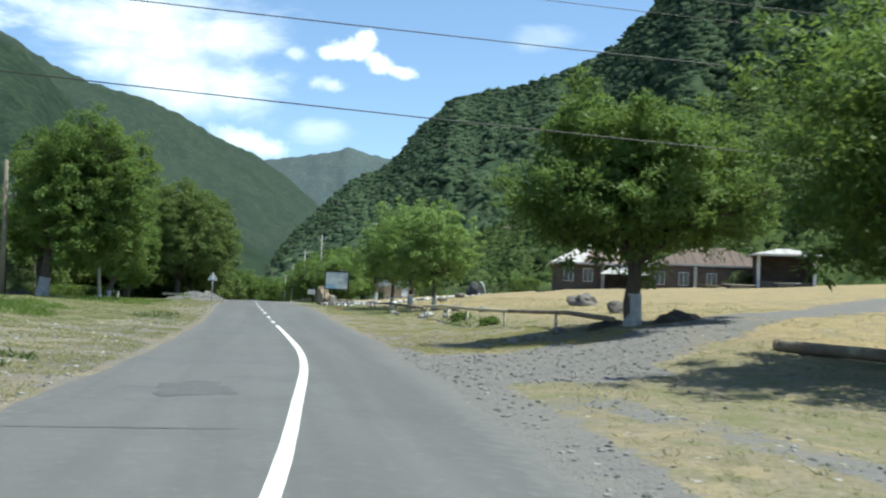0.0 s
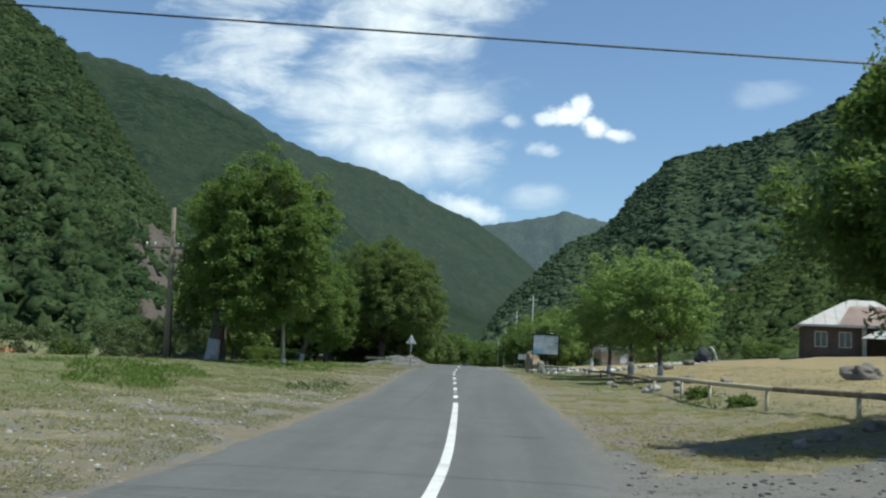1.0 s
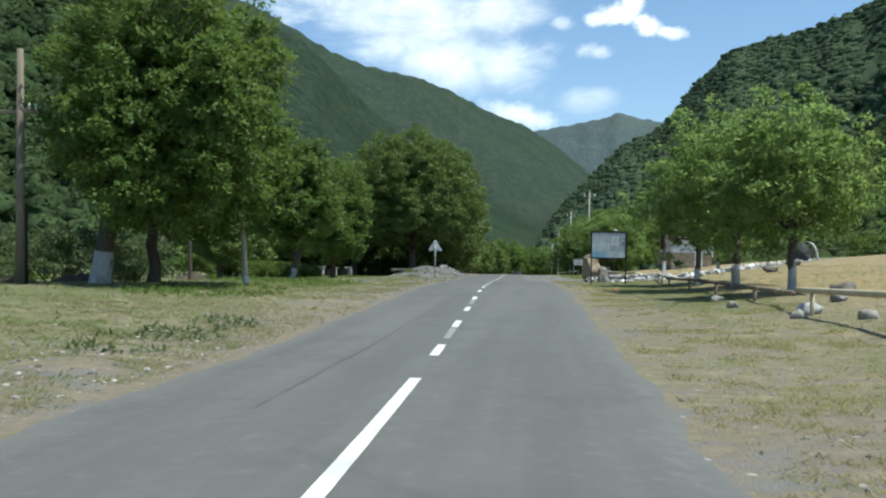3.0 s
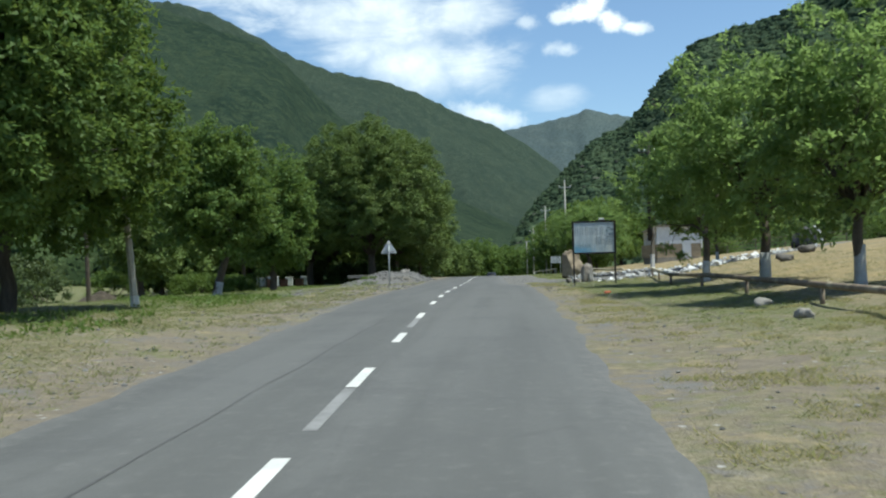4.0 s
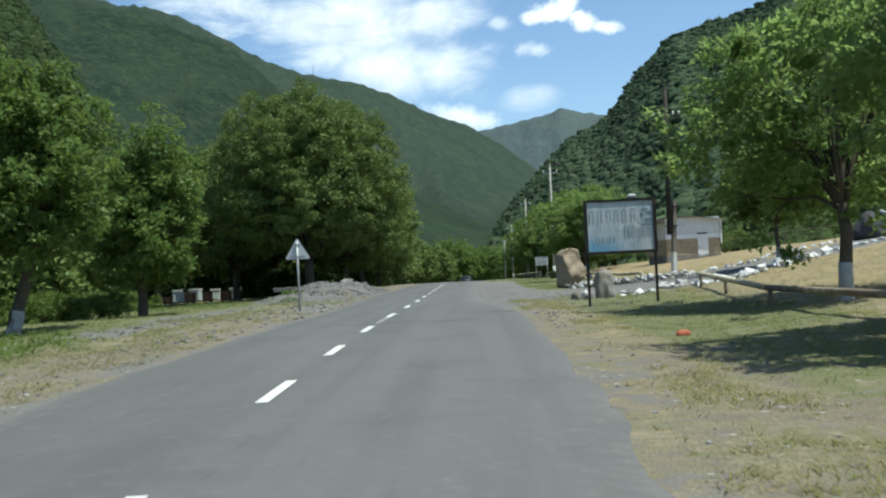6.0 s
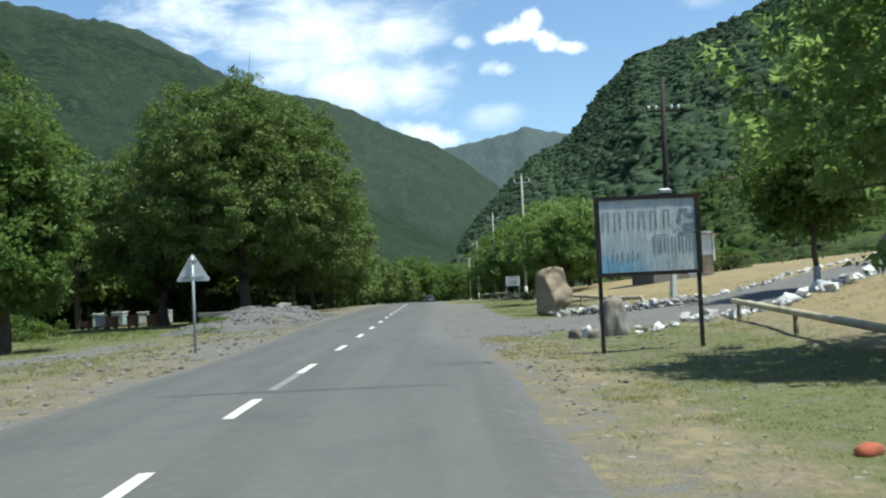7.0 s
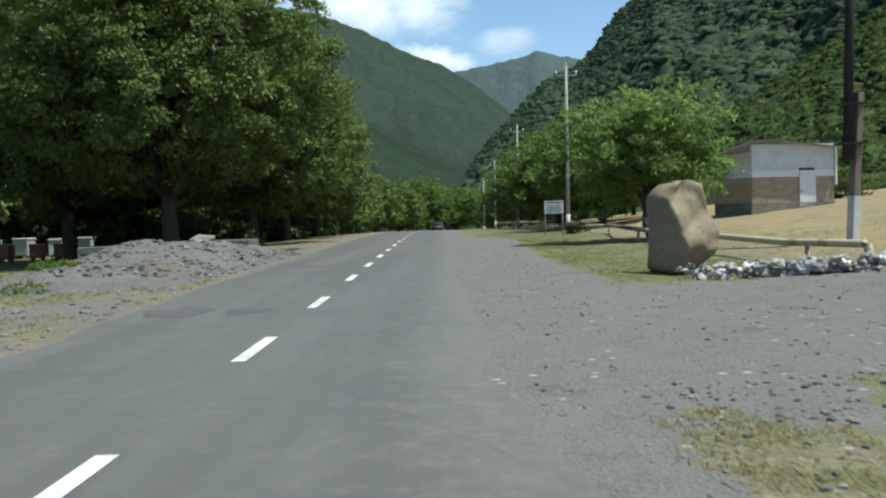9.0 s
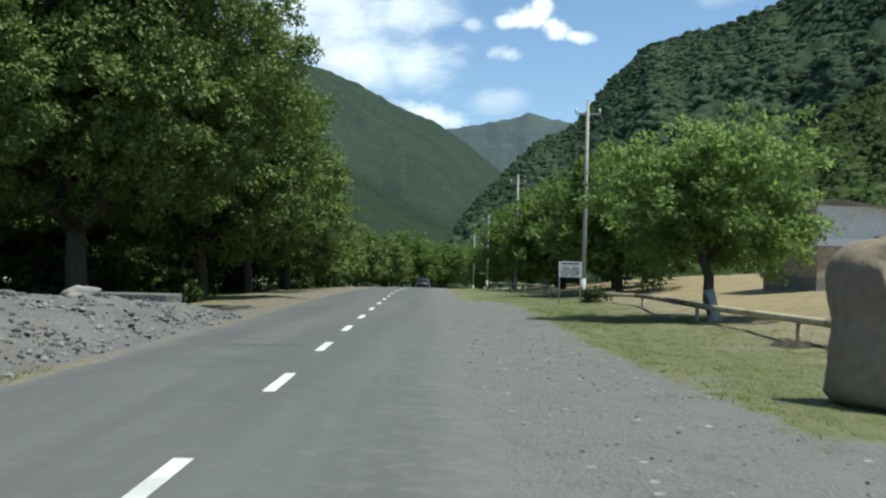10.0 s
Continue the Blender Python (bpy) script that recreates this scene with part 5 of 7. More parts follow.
def power_pole(at, height, lean=0.0, label="slim grey concrete power pole with a crossarm"):
    x, y = at
    root = thing("power_pole", (x, y, ground_z(x, y) - 0.1), label, "power pole", "poles along the road")
    part("pole", tube([(0, 0, 0), (lean * 0.5, 0, height * 0.5), (lean, 0, height)], [0.125, 0.10, 0.075], 8), CONCRETE, root, "", True)
    part("lime_base", tube([(0, 0, 0.05), (0, 0, 1.1)], [0.132, 0.127], 8), LIME, root, "whitewashed foot", True)
    arm = part("crossarm", box(lean - 0.62, lean + 0.62, -0.04, 0.04, height - 0.59, height - 0.52), STEEL_GREY, root)
    for dx in (-0.58, 0.0, 0.58):
        zz = height - 0.52 if dx else height
        part("insulator", tube([(lean + dx, 0, zz), (lean + dx, 0, zz + 0.1), (lean + dx, 0, zz + 0.22)], [0.015, 0.035 if not dx else 0.055, 0.02 if not dx else 0.04], 8), INSULATOR, arm if dx else root, "", True)
    return root


POLES = [((8.7, 141.6), 9.75), ((7.9, 175.0), 9.6), ((6.9, 204.0), 8.4), ((6.4, 236.0), 8.6), ((9.5, 268.0), 8.6)]
for at_, h_ in POLES:
    power_pole(at_, h_, 0.06)


def old_pole():
    """Wooden pole with a low crossarm on the grassy bank."""
    x, y = -13.7, 56.6
    root = thing("wooden_pole", (x, y, ground_z(x, y) - 0.1), "weathered grey wooden power pole with a low crossarm", "power pole")
    part("pole", tube([(0.12, 0, 0), (0.06, 0, 3.4), (-0.05, 0, 7.45)], [0.15, 0.13, 0.10], 10), WOOD_GREY, root, "", True)
    part("stub", tube([(0.2, 0.14, 0), (0.12, 0.13, 2.6)], [0.12, 0.11], 8), WOOD_TAR, root, "dark tarred stub bound to the pole", True)
    arm = part("crossarm", box(-1.35, 0.6, -0.05, 0.05, 5.42, 5.54, 0.01), WOOD_GREY, root)
    for dx in (-1.25, -0.85, 0.3, 0.52):
        part("insulator", tube([(dx, 0, 5.54), (dx, 0, 5.66), (dx, 0, 5.74)], [0.025, 0.055, 0.04], 8), INSULATOR, arm, "", True)


old_pole()


def black_pole():
    """Tarred pole strapped to a concrete stub in the field."""
    x, y = 13.35, 111.9
    root = thing("tarred_pole", (x, y, ground_z(x, y) - 0.1), "tall black tarred pole strapped to a grey stub", "power pole")
    part("stub", tube([(0.02, 0, 0), (0.10, 0, 2.0), (0.22, 0, 4.25)], [0.17, 0.155, 0.14], 4), WOOD_GREY, root, "square grey weathered stub")
    part("lime_base", tube([(0.02, 0, 0.04), (0.065, 0, 1.35)], [0.182, 0.172], 4), LIME, root, "whitewashed foot")
    part("pole", tube([(-0.16, -0.12, 2.35), (-0.06, -0.12, 6.5), (0.02, -0.1, 10.6)], [0.14, 0.13, 0.105], 10), WOOD_TAR, root, "", True)
    for z in (2.8, 3.9):
        part("strap", box(-0.33, 0.32, -0.28, 0.17, z, z + 0.06), STEEL_BLACK, root, "iron strap")
    arm = part("crossarm", box(-0.8, 0.8, -0.17, -0.07, 9.0, 9.1), WOOD_TAR, root)
    for dx in (-0.7, -0.35, 0.4, 0.72):
        part("insulator", tube([(dx, -0.12, 9.1), (dx, -0.12, 9.22), (dx, -0.12, 9.32)], [0.03, 0.06, 0.045], 8), INSULATOR, arm, "", True)


black_pole()


def verge_post():
    x, y = -10.7, 71.0
    root = thing("verge_post", (x, y, ground_z(x, y) - 0.1), "slim leaning pale concrete post on the grass", "post")
    part("shaft", tube([(0.05, 0, 0), (-0.12, 0, 2.2), (-0.32, 0, 4.3)], [0.14, 0.12, 0.095], 6), POST_PALE, root)
    part("foot", tube([(0.06, -0.02, 0.02), (0.03, -0.02, 0.5)], [0.17, 0.16], 6), LIME, root, "whitewashed foot")
    x, y = -17.4, 82.6
    root = thing("thin_post", (x, y, ground_z(x, y) - 0.1), "thin dark wooden post under the trees", "post")
    part("shaft", tube([(0, 0, 0), (-0.1, 0, 3.6)], [0.12, 0.09], 7), BARK, root)


verge_post()


def wire(points_a, points_b, sag, r, label):
    a, b = Vector(points_a), Vector(points_b)
    pts = [a.lerp(b, s / 30) - Vector((0, 0, sag * 4 * (s / 30) * (1 - s / 30))) for s in range(31)]
    root = thing("overhead_wire", a, label, "wire", "overhead wires")
    me_pts = [p - a for p in pts]
    part("strand", tube(me_pts, r, 5), WIRE, root)


wire((-14.95, 56.6, ground_z(-13.7, 56.6) + 5.6), (-70, 54.0, 7.4), 0.5, 0.012, "thin overhead wire from the wooden pole")
wire((-34, 21.4, 7.2), (34, 20.6, 4.85), 0.38, 0.014, "black overhead wire across the road")
wire((-34, 19.2, 8.1), (34, 18.4, 6.5), 0.45, 0.012, "black overhead wire across the road")
wire((-34, 19.0, 9.1), (34, 18.0, 7.3), 0.5, 0.008, "thin overhead wire across the road")
wire((-34, 18.6, 9.4), (34, 17.6, 7.5), 0.5, 0.008, "thin overhead wire across the road")


def warning_sign():
    x, y = -3.98, 90.6
    root = thing("warning_sign", (x, y, ground_z(x, y) - 0.05), "back of a triangular road sign on a grey post", "road sign", turn=3)
    part("post", tube([(0.0, 0.03, -0.2), (0.0, 0.03, 2.58)], 0.038, 10), STEEL_GREY, root, "", True)
    w, z0, h, t = 0.43, 1.92, 0.745, 0.012
    bm = bmesh.new()
    ring = []
    for cx, cz, a0 in ((w - 0.05, z0 + 0.045, -90), (0, z0 + h - 0.07, 30), (-w + 0.05, z0 + 0.045, 150)):
        for k in range(5):
            ang = radians(a0 + k * 30)
            ring.append((cx + 0.045 * math.cos(ang), cz + 0.045 * math.sin(ang)))
    front = [bm.verts.new((p[0], 0.075, p[1])) for p in ring]
    back = [bm.verts.new((p[0], 0.075 + t, p[1])) for p in ring]
    bm.faces.new(front)
    bm.faces.new(back[::-1])
    for i in range(len(ring)):
        j = (i + 1) % len(ring)
        bm.faces.new((front[i], back[i], back[j], front[j]))
    bmesh.ops.recalc_face_normals(bm, faces=bm.faces[:])
    plate = part("plate", bm, SIGN_BACK, root, "pale grey metal triangle seen from behind")
    part("rail", box(-0.30, 0.30, 0.045, 0.074, z0 + 0.09, z0 + 0.13), STEEL_GREY, plate, "grey mounting rail")
    part("rail", box(-0.11, 0.11, 0.045, 0.074, z0 + 0.52, z0 + 0.56), STEEL_GREY, plate, "grey mounting rail")
    for z in (z0 + 0.11, z0 + 0.54):
        part("clamp", box(-0.055, 0.055, -0.02, 0.074, z - 0.02, z + 0.02, 0.006), STEEL_GREY, root, "pipe clamp")


warning_sign()


def billboard():
    x0, x1, y = 5.66, 7.62, 84.3
    z = ground_z(6.6, y)
    root = thing("billboard", ((x0 + x1) / 2, y, z - 0.1), "weathered billboard with a bleached poster in a black steel frame", "billboard", turn=2)
    w = (x1 - x0) / 2
    for sx in (-1, 1):
        part("leg", box(sx * w - 0.035, sx * w + 0.035, -0.035, 0.035, -0.2, 2.75), STEEL_BLACK, root)
    zb, zt = 1.55, 3.12
    fr = 0.075
    part("frame", boxes((-w - 0.06, w + 0.06, -0.09, -0.036, zt - fr, zt), (-w - 0.06, w + 0.06, -0.09, -0.036, zb, zb + fr), (-w - 0.06, -w + 0.03, -0.09, -0.036, zb + fr, zt - fr), (w - 0.03, w + 0.06, -0.09, -0.036, zb + fr, zt - fr)), STEEL_BLACK, root, "black steel frame")
    part("backing", box(-w + 0.03, w - 0.03, -0.058, -0.04, zb + fr, zt - fr), STEEL_GREY, root)
    # wrinkled sheet
    nx_, nz_ = 40, 30
    v, f = [], []
    for j in range(nz_ + 1):
        for i in range(nx_ + 1):
            u, q = i / nx_, j / nz_
            px, pz = -w + 0.04 + (2 * w - 0.08) * u, -0.71 + 1.42 * q
            dep = 0.003 * noise.noise(Vector((px * 4 - pz * 0.8, 0, pz * 1.3))) + 0.0015 * noise.noise(Vector((px * 9, 3, pz * 3)))
            v.append((px, -0.070 + dep, pz))
    for j in range(nz_):
        for i in range(nx_):
            a = j * (nx_ + 1) + i
            f.append((a, a + 1, a + nx_ + 2, a + nx_ + 1))
    sheet = under("poster", mesh_from("poster", v, f, POSTER, True), root, "sun-bleached grey and blue poster sheet", (0, 0, zb + fr + 0.715))
    # lettering that cannot be read: plain strokes
    bars = []
    rng = random.Random(4)
    for i in range(6):
        # upper line: two thin uprights and a short cap each
        bx = -0.88 + i * 0.235 + rng.uniform(-0.015, 0.015)
        z0_, z1_ = 0.10 + rng.uniform(-0.02, 0.02), 0.47 + rng.uniform(-0.02, 0.02)
        bars += [(bx, bx + 0.022, z0_, z1_), (bx + 0.105, bx + 0.127, z0_ + 0.02, z1_), (bx + 0.03, bx + 0.098, z1_ - 0.018, z1_)]
    bars += [(0.10, 0.20, 0.53, 0.55), (-0.6, -0.54, 0.30, 0.32)]
    for i in range(6):
        bx = 0.10 + i * 0.14 + rng.uniform(-0.01, 0.01)
        bars += [(bx, bx + 0.02, -0.38, -0.04), (bx + 0.075, bx + 0.095, -0.36, -0.04)]
    bars += [(0.10, 0.42, -0.02, 0.0), (0.50, 0.56, 0.06, 0.08)]
    # dark remains of a picture in the upper corner
    bars += [(0.62, 0.80, 0.44, 0.50), (0.74, 0.92, 0.34, 0.40), (0.58, 0.66, 0.26, 0.36), (0.60, 0.94, -0.01, 0.03), (0.70, 0.93, 0.08, 0.20)]
    for i in range(6):
        bx = -0.74 + i * 0.10 + rng.uniform(-0.02, 0.02)
        bars.append((bx, bx + 0.022, -0.48 + rng.uniform(-0.03, 0.02), -0.30 + rng.uniform(-0.05, 0.03)))
    for bx0, bx1, bz0, bz1 in bars:
        part("ink_stroke", box(bx0, bx1, -0.0762, -0.0752, bz0, bz1), POSTER_INK, sheet)
    lamp = part("floodlight", box(0.26, 0.50, -0.06, 0.10, zt + 0.02, zt + 0.12, 0.02), STEEL_GREY, root, "small grey floodlight on the frame")
    part("bracket", box(0.10, 0.62, -0.04, 0.0, zt, zt + 0.02), STEEL_BLACK, lamp)


billboard()


def notice_sign():
    x, y = 6.85, 136.0
    root = thing("notice_board", (x, y, ground_z(x, y) - 0.1), "white board with two barred circles on thin posts", "road sign")
    for dx in (0.0, 0.92):
        part("post", tube([(dx, 0, -0.1), (dx, 0, 1.9)], 0.03, 8), STEEL_GREY, root, "", True)
    board = part("board", box(-0.03, 0.97, -0.05, -0.032, 1.22, 1.9), SIGN_WHITE, root, "white painted board")
    for cx in (0.26, 0.68):
        ringp = [(cx + 0.17 * math.cos(a * math.pi / 10), -0.058, 1.5 + 0.17 * math.sin(a * math.pi / 10)) for a in range(21)]
        part("circle", tube(ringp, 0.010, 5), STEEL_BLACK, board, "black ring")
        part("bar", tube([(cx - 0.12, -0.058, 1.62), (cx + 0.12, -0.058, 1.38)], 0.010, 5), STEEL_BLACK, board, "black slanting bar")
    part("text_bar", box(0.1, 0.85, -0.056, -0.052, 1.79, 1.84), STEEL_BLACK, board, "dark line of lettering")


notice_sign()

# ---- pipe rails ----


def pipe_rail(points, posts, label, radius=0.075, post_mat=PIPE, rusty=(), elbow=True):
    """A barrier of old pipe on short posts. points: (x, y, height over ground)."""
    pts = [Vector((x, y, ground_z(x, y) + h)) for x, y, h in points]
    a = pts[0].copy()
    root = thing("pipe_rail", a, label, "barrier", "pipe barriers")
    dense = [pts[0]]
    for p, q in zip(pts, pts[1:]):
        n = max(1, int((q - p).length / 1.2))
        dense += [p.lerp(q, (i + 1) / n) for i in range(n)]
    segs = []
    if rusty:
        lo, hi = rusty
        k0, k1 = int(lo * (len(dense) - 1)), int(hi * (len(dense) - 1))
        segs = [(dense[:k0 + 1], PIPE), (dense[k0:k1 + 1], PIPE_RUST), (dense[k1:], PIPE)]
    else:
        segs = [(dense, PIPE)]
    for sg, mt in segs:
        if len(sg) > 1:
            part("rail", tube([p - a for p in sg], radius, 10), mt, root, "rusty stretch of pipe" if mt is PIPE_RUST else "", True)
    if elbow:
        e = dense[-1]
        d = (dense[-1] - dense[-2]).normalized()
        part("elbow", tube([e - a, e - a + d * 0.12 + Vector((0, 0, -0.05)), e - a + d * 0.18 + Vector((0, 0, -0.2)), e - a + d * 0.18 + Vector((0, 0, -0.75))], radius, 10), PIPE, root, "bent end of the pipe", True)
    for s in posts:
        k = s * (len(dense) - 1)
        i = min(int(k), len(dense) - 2)
        p = dense[i].lerp(dense[i + 1], k - i)
        g = ground_z(p.x, p.y)
        part("post", tube([(p.x - a.x, p.y - a.y, g - 0.2 - a.z), (p.x - a.x, p.y - a.y, p.z - a.z - 0.04)], 0.055, 8), post_mat, root, "", True)


pipe_rail([(9.0, 53.0, 0.55), (8.95, 46.5, 0.68), (9.0, 41.5, 0.72), (9.5, 36.5, 0.62), (9.7, 30.0, 0.5), (9.75, 26.0, 0.28)], (0.05, 0.26, 0.42, 0.6, 0.82), "long low barrier of faded yellow pipe on short posts", rusty=(0.66, 1.0), elbow=False)
pipe_rail([(10.4, 91.8, 0.42), (9.75, 84.5, 0.44), (9.4, 79.6, 0.42), (9.3, 70.0, 0.42), (9.15, 60.0, 0.42), (9.0, 53.4, 0.46)], (0.02, 0.17, 0.33, 0.52, 0.7, 0.88), "long low barrier of weathered pipe under the walnut trees", rusty=(0.35, 1.0), elbow=False, post_mat=PIPE_RUST)
pipe_rail([(9.1, 141.5, 0.28), (9.5, 131.0, 0.42), (9.05, 119.4, 0.42), (9.35, 112.7, 0.45), (9.8, 107.0, 0.45), (10.15, 103.3, 0.42)], (0.02, 0.27, 0.52, 0.72, 0.93), "long low barrier of cream-painted pipe in front of a tree", 0.085, rusty=(0.26, 0.5))
pipe_rail([(6.5, 190.0, 0.6), (7.6, 170.0, 0.6), (8.0, 150.0, 0.62)], (0.1, 0.4, 0.7, 0.95), "white-painted pipe barrier along the road", 0.09, LIME)


def ground_pipe():
    a = Vector((11.5, 20.3, ground_z(11.5, 20.3) + 0.10))
    b = Vector((14.2, 14.6, ground_z(14.2, 14.6) + 0.12))
    root = thing("ground_pipe", a, "thick old pipe lying in the grass in the shade", "pipe")
    part("shell", tube([Vector((0, 0, 0)), (b - a) * 0.5, b - a], 0.135, 14), PIPE_RUST, root, "", True)
    part("flange", tube([Vector((0, 0, 0)) - (b - a).normalized() * 0.01, (b - a).normalized() * 0.08], 0.16, 14), PIPE_RUST, root, "thick rim of the pipe", True)


ground_pipe()

# ---- boulders and stones ----


def standing_stone():
    """The big boulder: upright, slanting to a shoulder on one side."""
    bm = bmesh.new()
    bmesh.ops.create_icosphere(bm, subdivisions=5, radius=1)
    left_side = [(0, -0.70), (0.5, -0.72), (0.78, -0.74), (0.88, -0.62), (1.0, -0.36)]
    right_side = [(0, 0.30), (0.18, 0.55), (0.36, 0.80), (0.5, 0.74), (0.7, 0.56), (0.9, 0.40), (1.0, 0.34)]
    for v in bm.verts:
        c = v.co.copy()
        c = c.lerp(c / max(abs(c.x), abs(c.y), abs(c.z)), 0.62)
        h = min(max(c.z * 0.5 + 0.5, 0), 1)
        lo, hi = spline(left_side, h), spline(right_side, h)
        # a steep flank on one side of a front ridge, a face leaning back on the other
        u0 = -0.55 + 0.52 * (1 - h) + 0.06 * math.sin(h * 7)
        if c.y < 0:
            front = 0.68 - 0.36 * max(0, h - 0.3)
            if c.x < u0:
                dep = 0.05 + (front - 0.05) * (c.x + 1) / (u0 + 1)
            else:
                dep = front - 0.24 * (c.x - u0) - 0.30 * max(0, h - 0.3) * min(1, (c.x - u0) * 2) - 0.9 * max(0, 0.3 - h) * min(1, (c.x - u0) * 1.5)
            # a step below the cap
            dep -= 0.10 * step(h, 0.80, 0.86)
        else:
            dep = 0.45
        p = Vector(((lo + hi) / 2 + c.x * (hi - lo) / 2, c.y * max(dep, 0.08), h * 2.05))
        n = 0.045 * noise.noise(p * 1.4 + Vector((4.1, 0, 2))) + 0.035 * noise.noise(p * 2.9 + Vector((1, 5, 0))) + 0.008 * noise.noise(p * 7)
        if c.x > u0 - 0.05:
            n += 0.09 * abs(math.sin(p.z * 2.9 - p.x * 2.6 + 1.6 * noise.noise(p * 1.1))) - 0.05
        v.co = p + Vector((c.x, c.y * 1.4, c.z * 0.6)) * n
    me = bpy.data.meshes.new("boulder")
    bm.to_mesh(me)
    bm.free()
    me.materials.append(ROCK_TAN)
    me.polygons.foreach_set("use_smooth", [True] * len(me.polygons))
    ob = new("boulder", me)
    ob.matrix_world = pose(6.86, 104.65, ground_z(6.86, 104.65) - 0.08, 0, 3, 4)
    tagged(ob, "tall upright tan boulder standing on the grass verge", "boulder")


standing_stone()


def stone(name, at, size, seed, mat, label, category="stone", turn=0.0, sub=3, taper=0.0, group="", square=0.25, rough=0.45):
    ob = new(name, rock_mesh(name, size[0], size[1], size[2], seed, mat, sub, rough, taper, True, square))
    ob.matrix_world = pose(at[0], at[1], ground_z(at[0], at[1]) - 0.02, 0, 0, turn)
    return tagged(ob, label, category, group)


stone("standing_stone", (6.65, 88.9), (0.29, 0.25, 0.56), 3.3, ROCK_LIME_STREAK, "grey upright stone streaked with white lime", "boulder", 12, 4, taper=0.12, square=0.7, rough=0.34)
stone("rock", (5.65, 88.5), (0.15, 0.14, 0.14), 5.5, ROCK_DARK, "small dark rock beside the upright stone", "stone", 40)
stone("rock", (6.1, 88.35), (0.19, 0.16, 0.14), 6.5, ROCK_DARK, "small dark rock beside the upright stone", "stone", 80)
stone("rock", (6.0, 88.75), (0.12, 0.11, 0.18), 6.9, ROCK_LIMED, "small whitewashed rock beside the upright stone", "stone", 10)
stone("field_boulder", (17.0, 49.7), (0.75, 0.55, 0.38), 7.1, ROCK_DARK, "low dark boulder with a pale top in the dry field", "boulder", 15, 4)
stone("field_boulder", (13.6, 36.0), (0.36, 0.3, 0.3), 8.3, ROCK_DARK, "rough grey-brown boulder in the dry field", "boulder", 70, 4)
for i, (sx_, sy_, k_, m_) in enumerate(((9.1, 52.2, 0.30, ROCK_LIMED), (8.6, 51.3, 0.2, ROCK_PALE), (7.9, 55.5, 0.2, ROCK_PALE), (9.6, 49.5, 0.22, ROCK_PALE), (8.0, 28.0, 0.2, ROCK_DARK), (7.2, 27.2, 0.16, ROCK_PALE), (10.9, 56.0, 0.26, ROCK_PALE), (11.8, 58.5, 0.4, ROCK_DARK), (8.3, 60.0, 0.2, ROCK_PALE), (12.6, 54.0, 0.34, ROCK_DARK), (9.0, 28.6, 0.22, ROCK_DARK), (16.6, 88, 0.4, ROCK_DARK), (19.5, 94, 0.45, ROCK_DARK))):
    stone("rock", (sx_, sy_), (k_, k_ * 0.75, k_ * 0.6), 10 + i * 1.7, m_, "rough rock lying on the bank" if m_ is not ROCK_LIMED else "whitewashed rock beside the pipe rail", "stone", i * 47)

CLAY_CHIP = material("broken_red_clay", (0.42, 0.13, 0.075), (0.34, 0.10, 0.06), 9, 0.95, 0.5, 0.01)
stone("brick_chunk", (6.1, 73.2), (0.13, 0.08, 0.07), 4.4, CLAY_CHIP, "broken piece of red brick on the grass verge", "brick", 30, 2, square=0.6, rough=0.3)

stone_shapes = [rock_mesh("lime_stone", 0.22, 0.15, 0.14, 20 + i * 3.3, ROCK_LIMED, 2, 0.9, 0, True, 0.45, True) for i in range(7)]
grey_shapes = [rock_mesh("grey_stone", 0.22, 0.16, 0.13, 50 + i * 2.7, ROCK_PALE, 2, 0.9, 0, True, 0.45, True) for i in range(4)]
rng_s = random.Random(8)


def stone_row(points, step_, jitter, label, group, grow=1.0, heap=1, grey=0.0):
    pts = [Vector((p[0], p[1], 0)) for p in points]
    for p, q in zip(pts, pts[1:]):
        n = max(1, int((q - p).length / step_))
        for i in range(n):
            for h in range(heap):
                c = p.lerp(q, (i + rng_s.random() * 0.6) / n)
                x, y = c.x + rng_s.gauss(0, jitter), c.y + rng_s.gauss(0, jitter * (1 - 0.24 * h))
                k = grow * rng_s.uniform(0.55, 1.35)
                bare = rng_s.random() < grey
                ob = new("grey_stone", grey_shapes[rng_s.randrange(4)]) if bare else new("lime_stone", stone_shapes[rng_s.randrange(7)])
                ob.matrix_world = pose(x, y, ground_z(x, y) - 0.02 + 0.075 * h, rng_s.uniform(-12, 12), rng_s.uniform(-12, 12), rng_s.uniform(0, 360)) @ Matrix.Diagonal((k, k, k, 1))
                tagged(ob, "bare grey stone among whitewashed ones" if bare else label, "stone", group)


stone_row([(6.95, 103.5), (8.2, 102.75), (9.6, 102.3), (12.0, 102.3)], 0.08, 0.19, "whitewashed stone in a heap beside the boulder", "stones by the boulder", 0.46, 4, 0.45)
stone_row([(11.4, 102.9), (14.0, 106.0), (20.5, 115.0), (27.0, 121.0)], 0.55, 0.14, "whitewashed edging stone of the drive", "far edging row", 0.65)
stone_row([(7.1, 89.4), (10.6, 92.4), (15.0, 97.6), (20.0, 104.5), (25.6, 111.8)], 0.30, 0.20, "whitewashed edging stone of the drive", "near edging row", 0.62, 1)
stone_row([(9.6, 91.6), (13.5, 95.8), (19.0, 103)], 0.75, 0.25, "large whitewashed edging stone of the drive", "near edging row", 1.05)

# ---- rubble mound, slabs ----


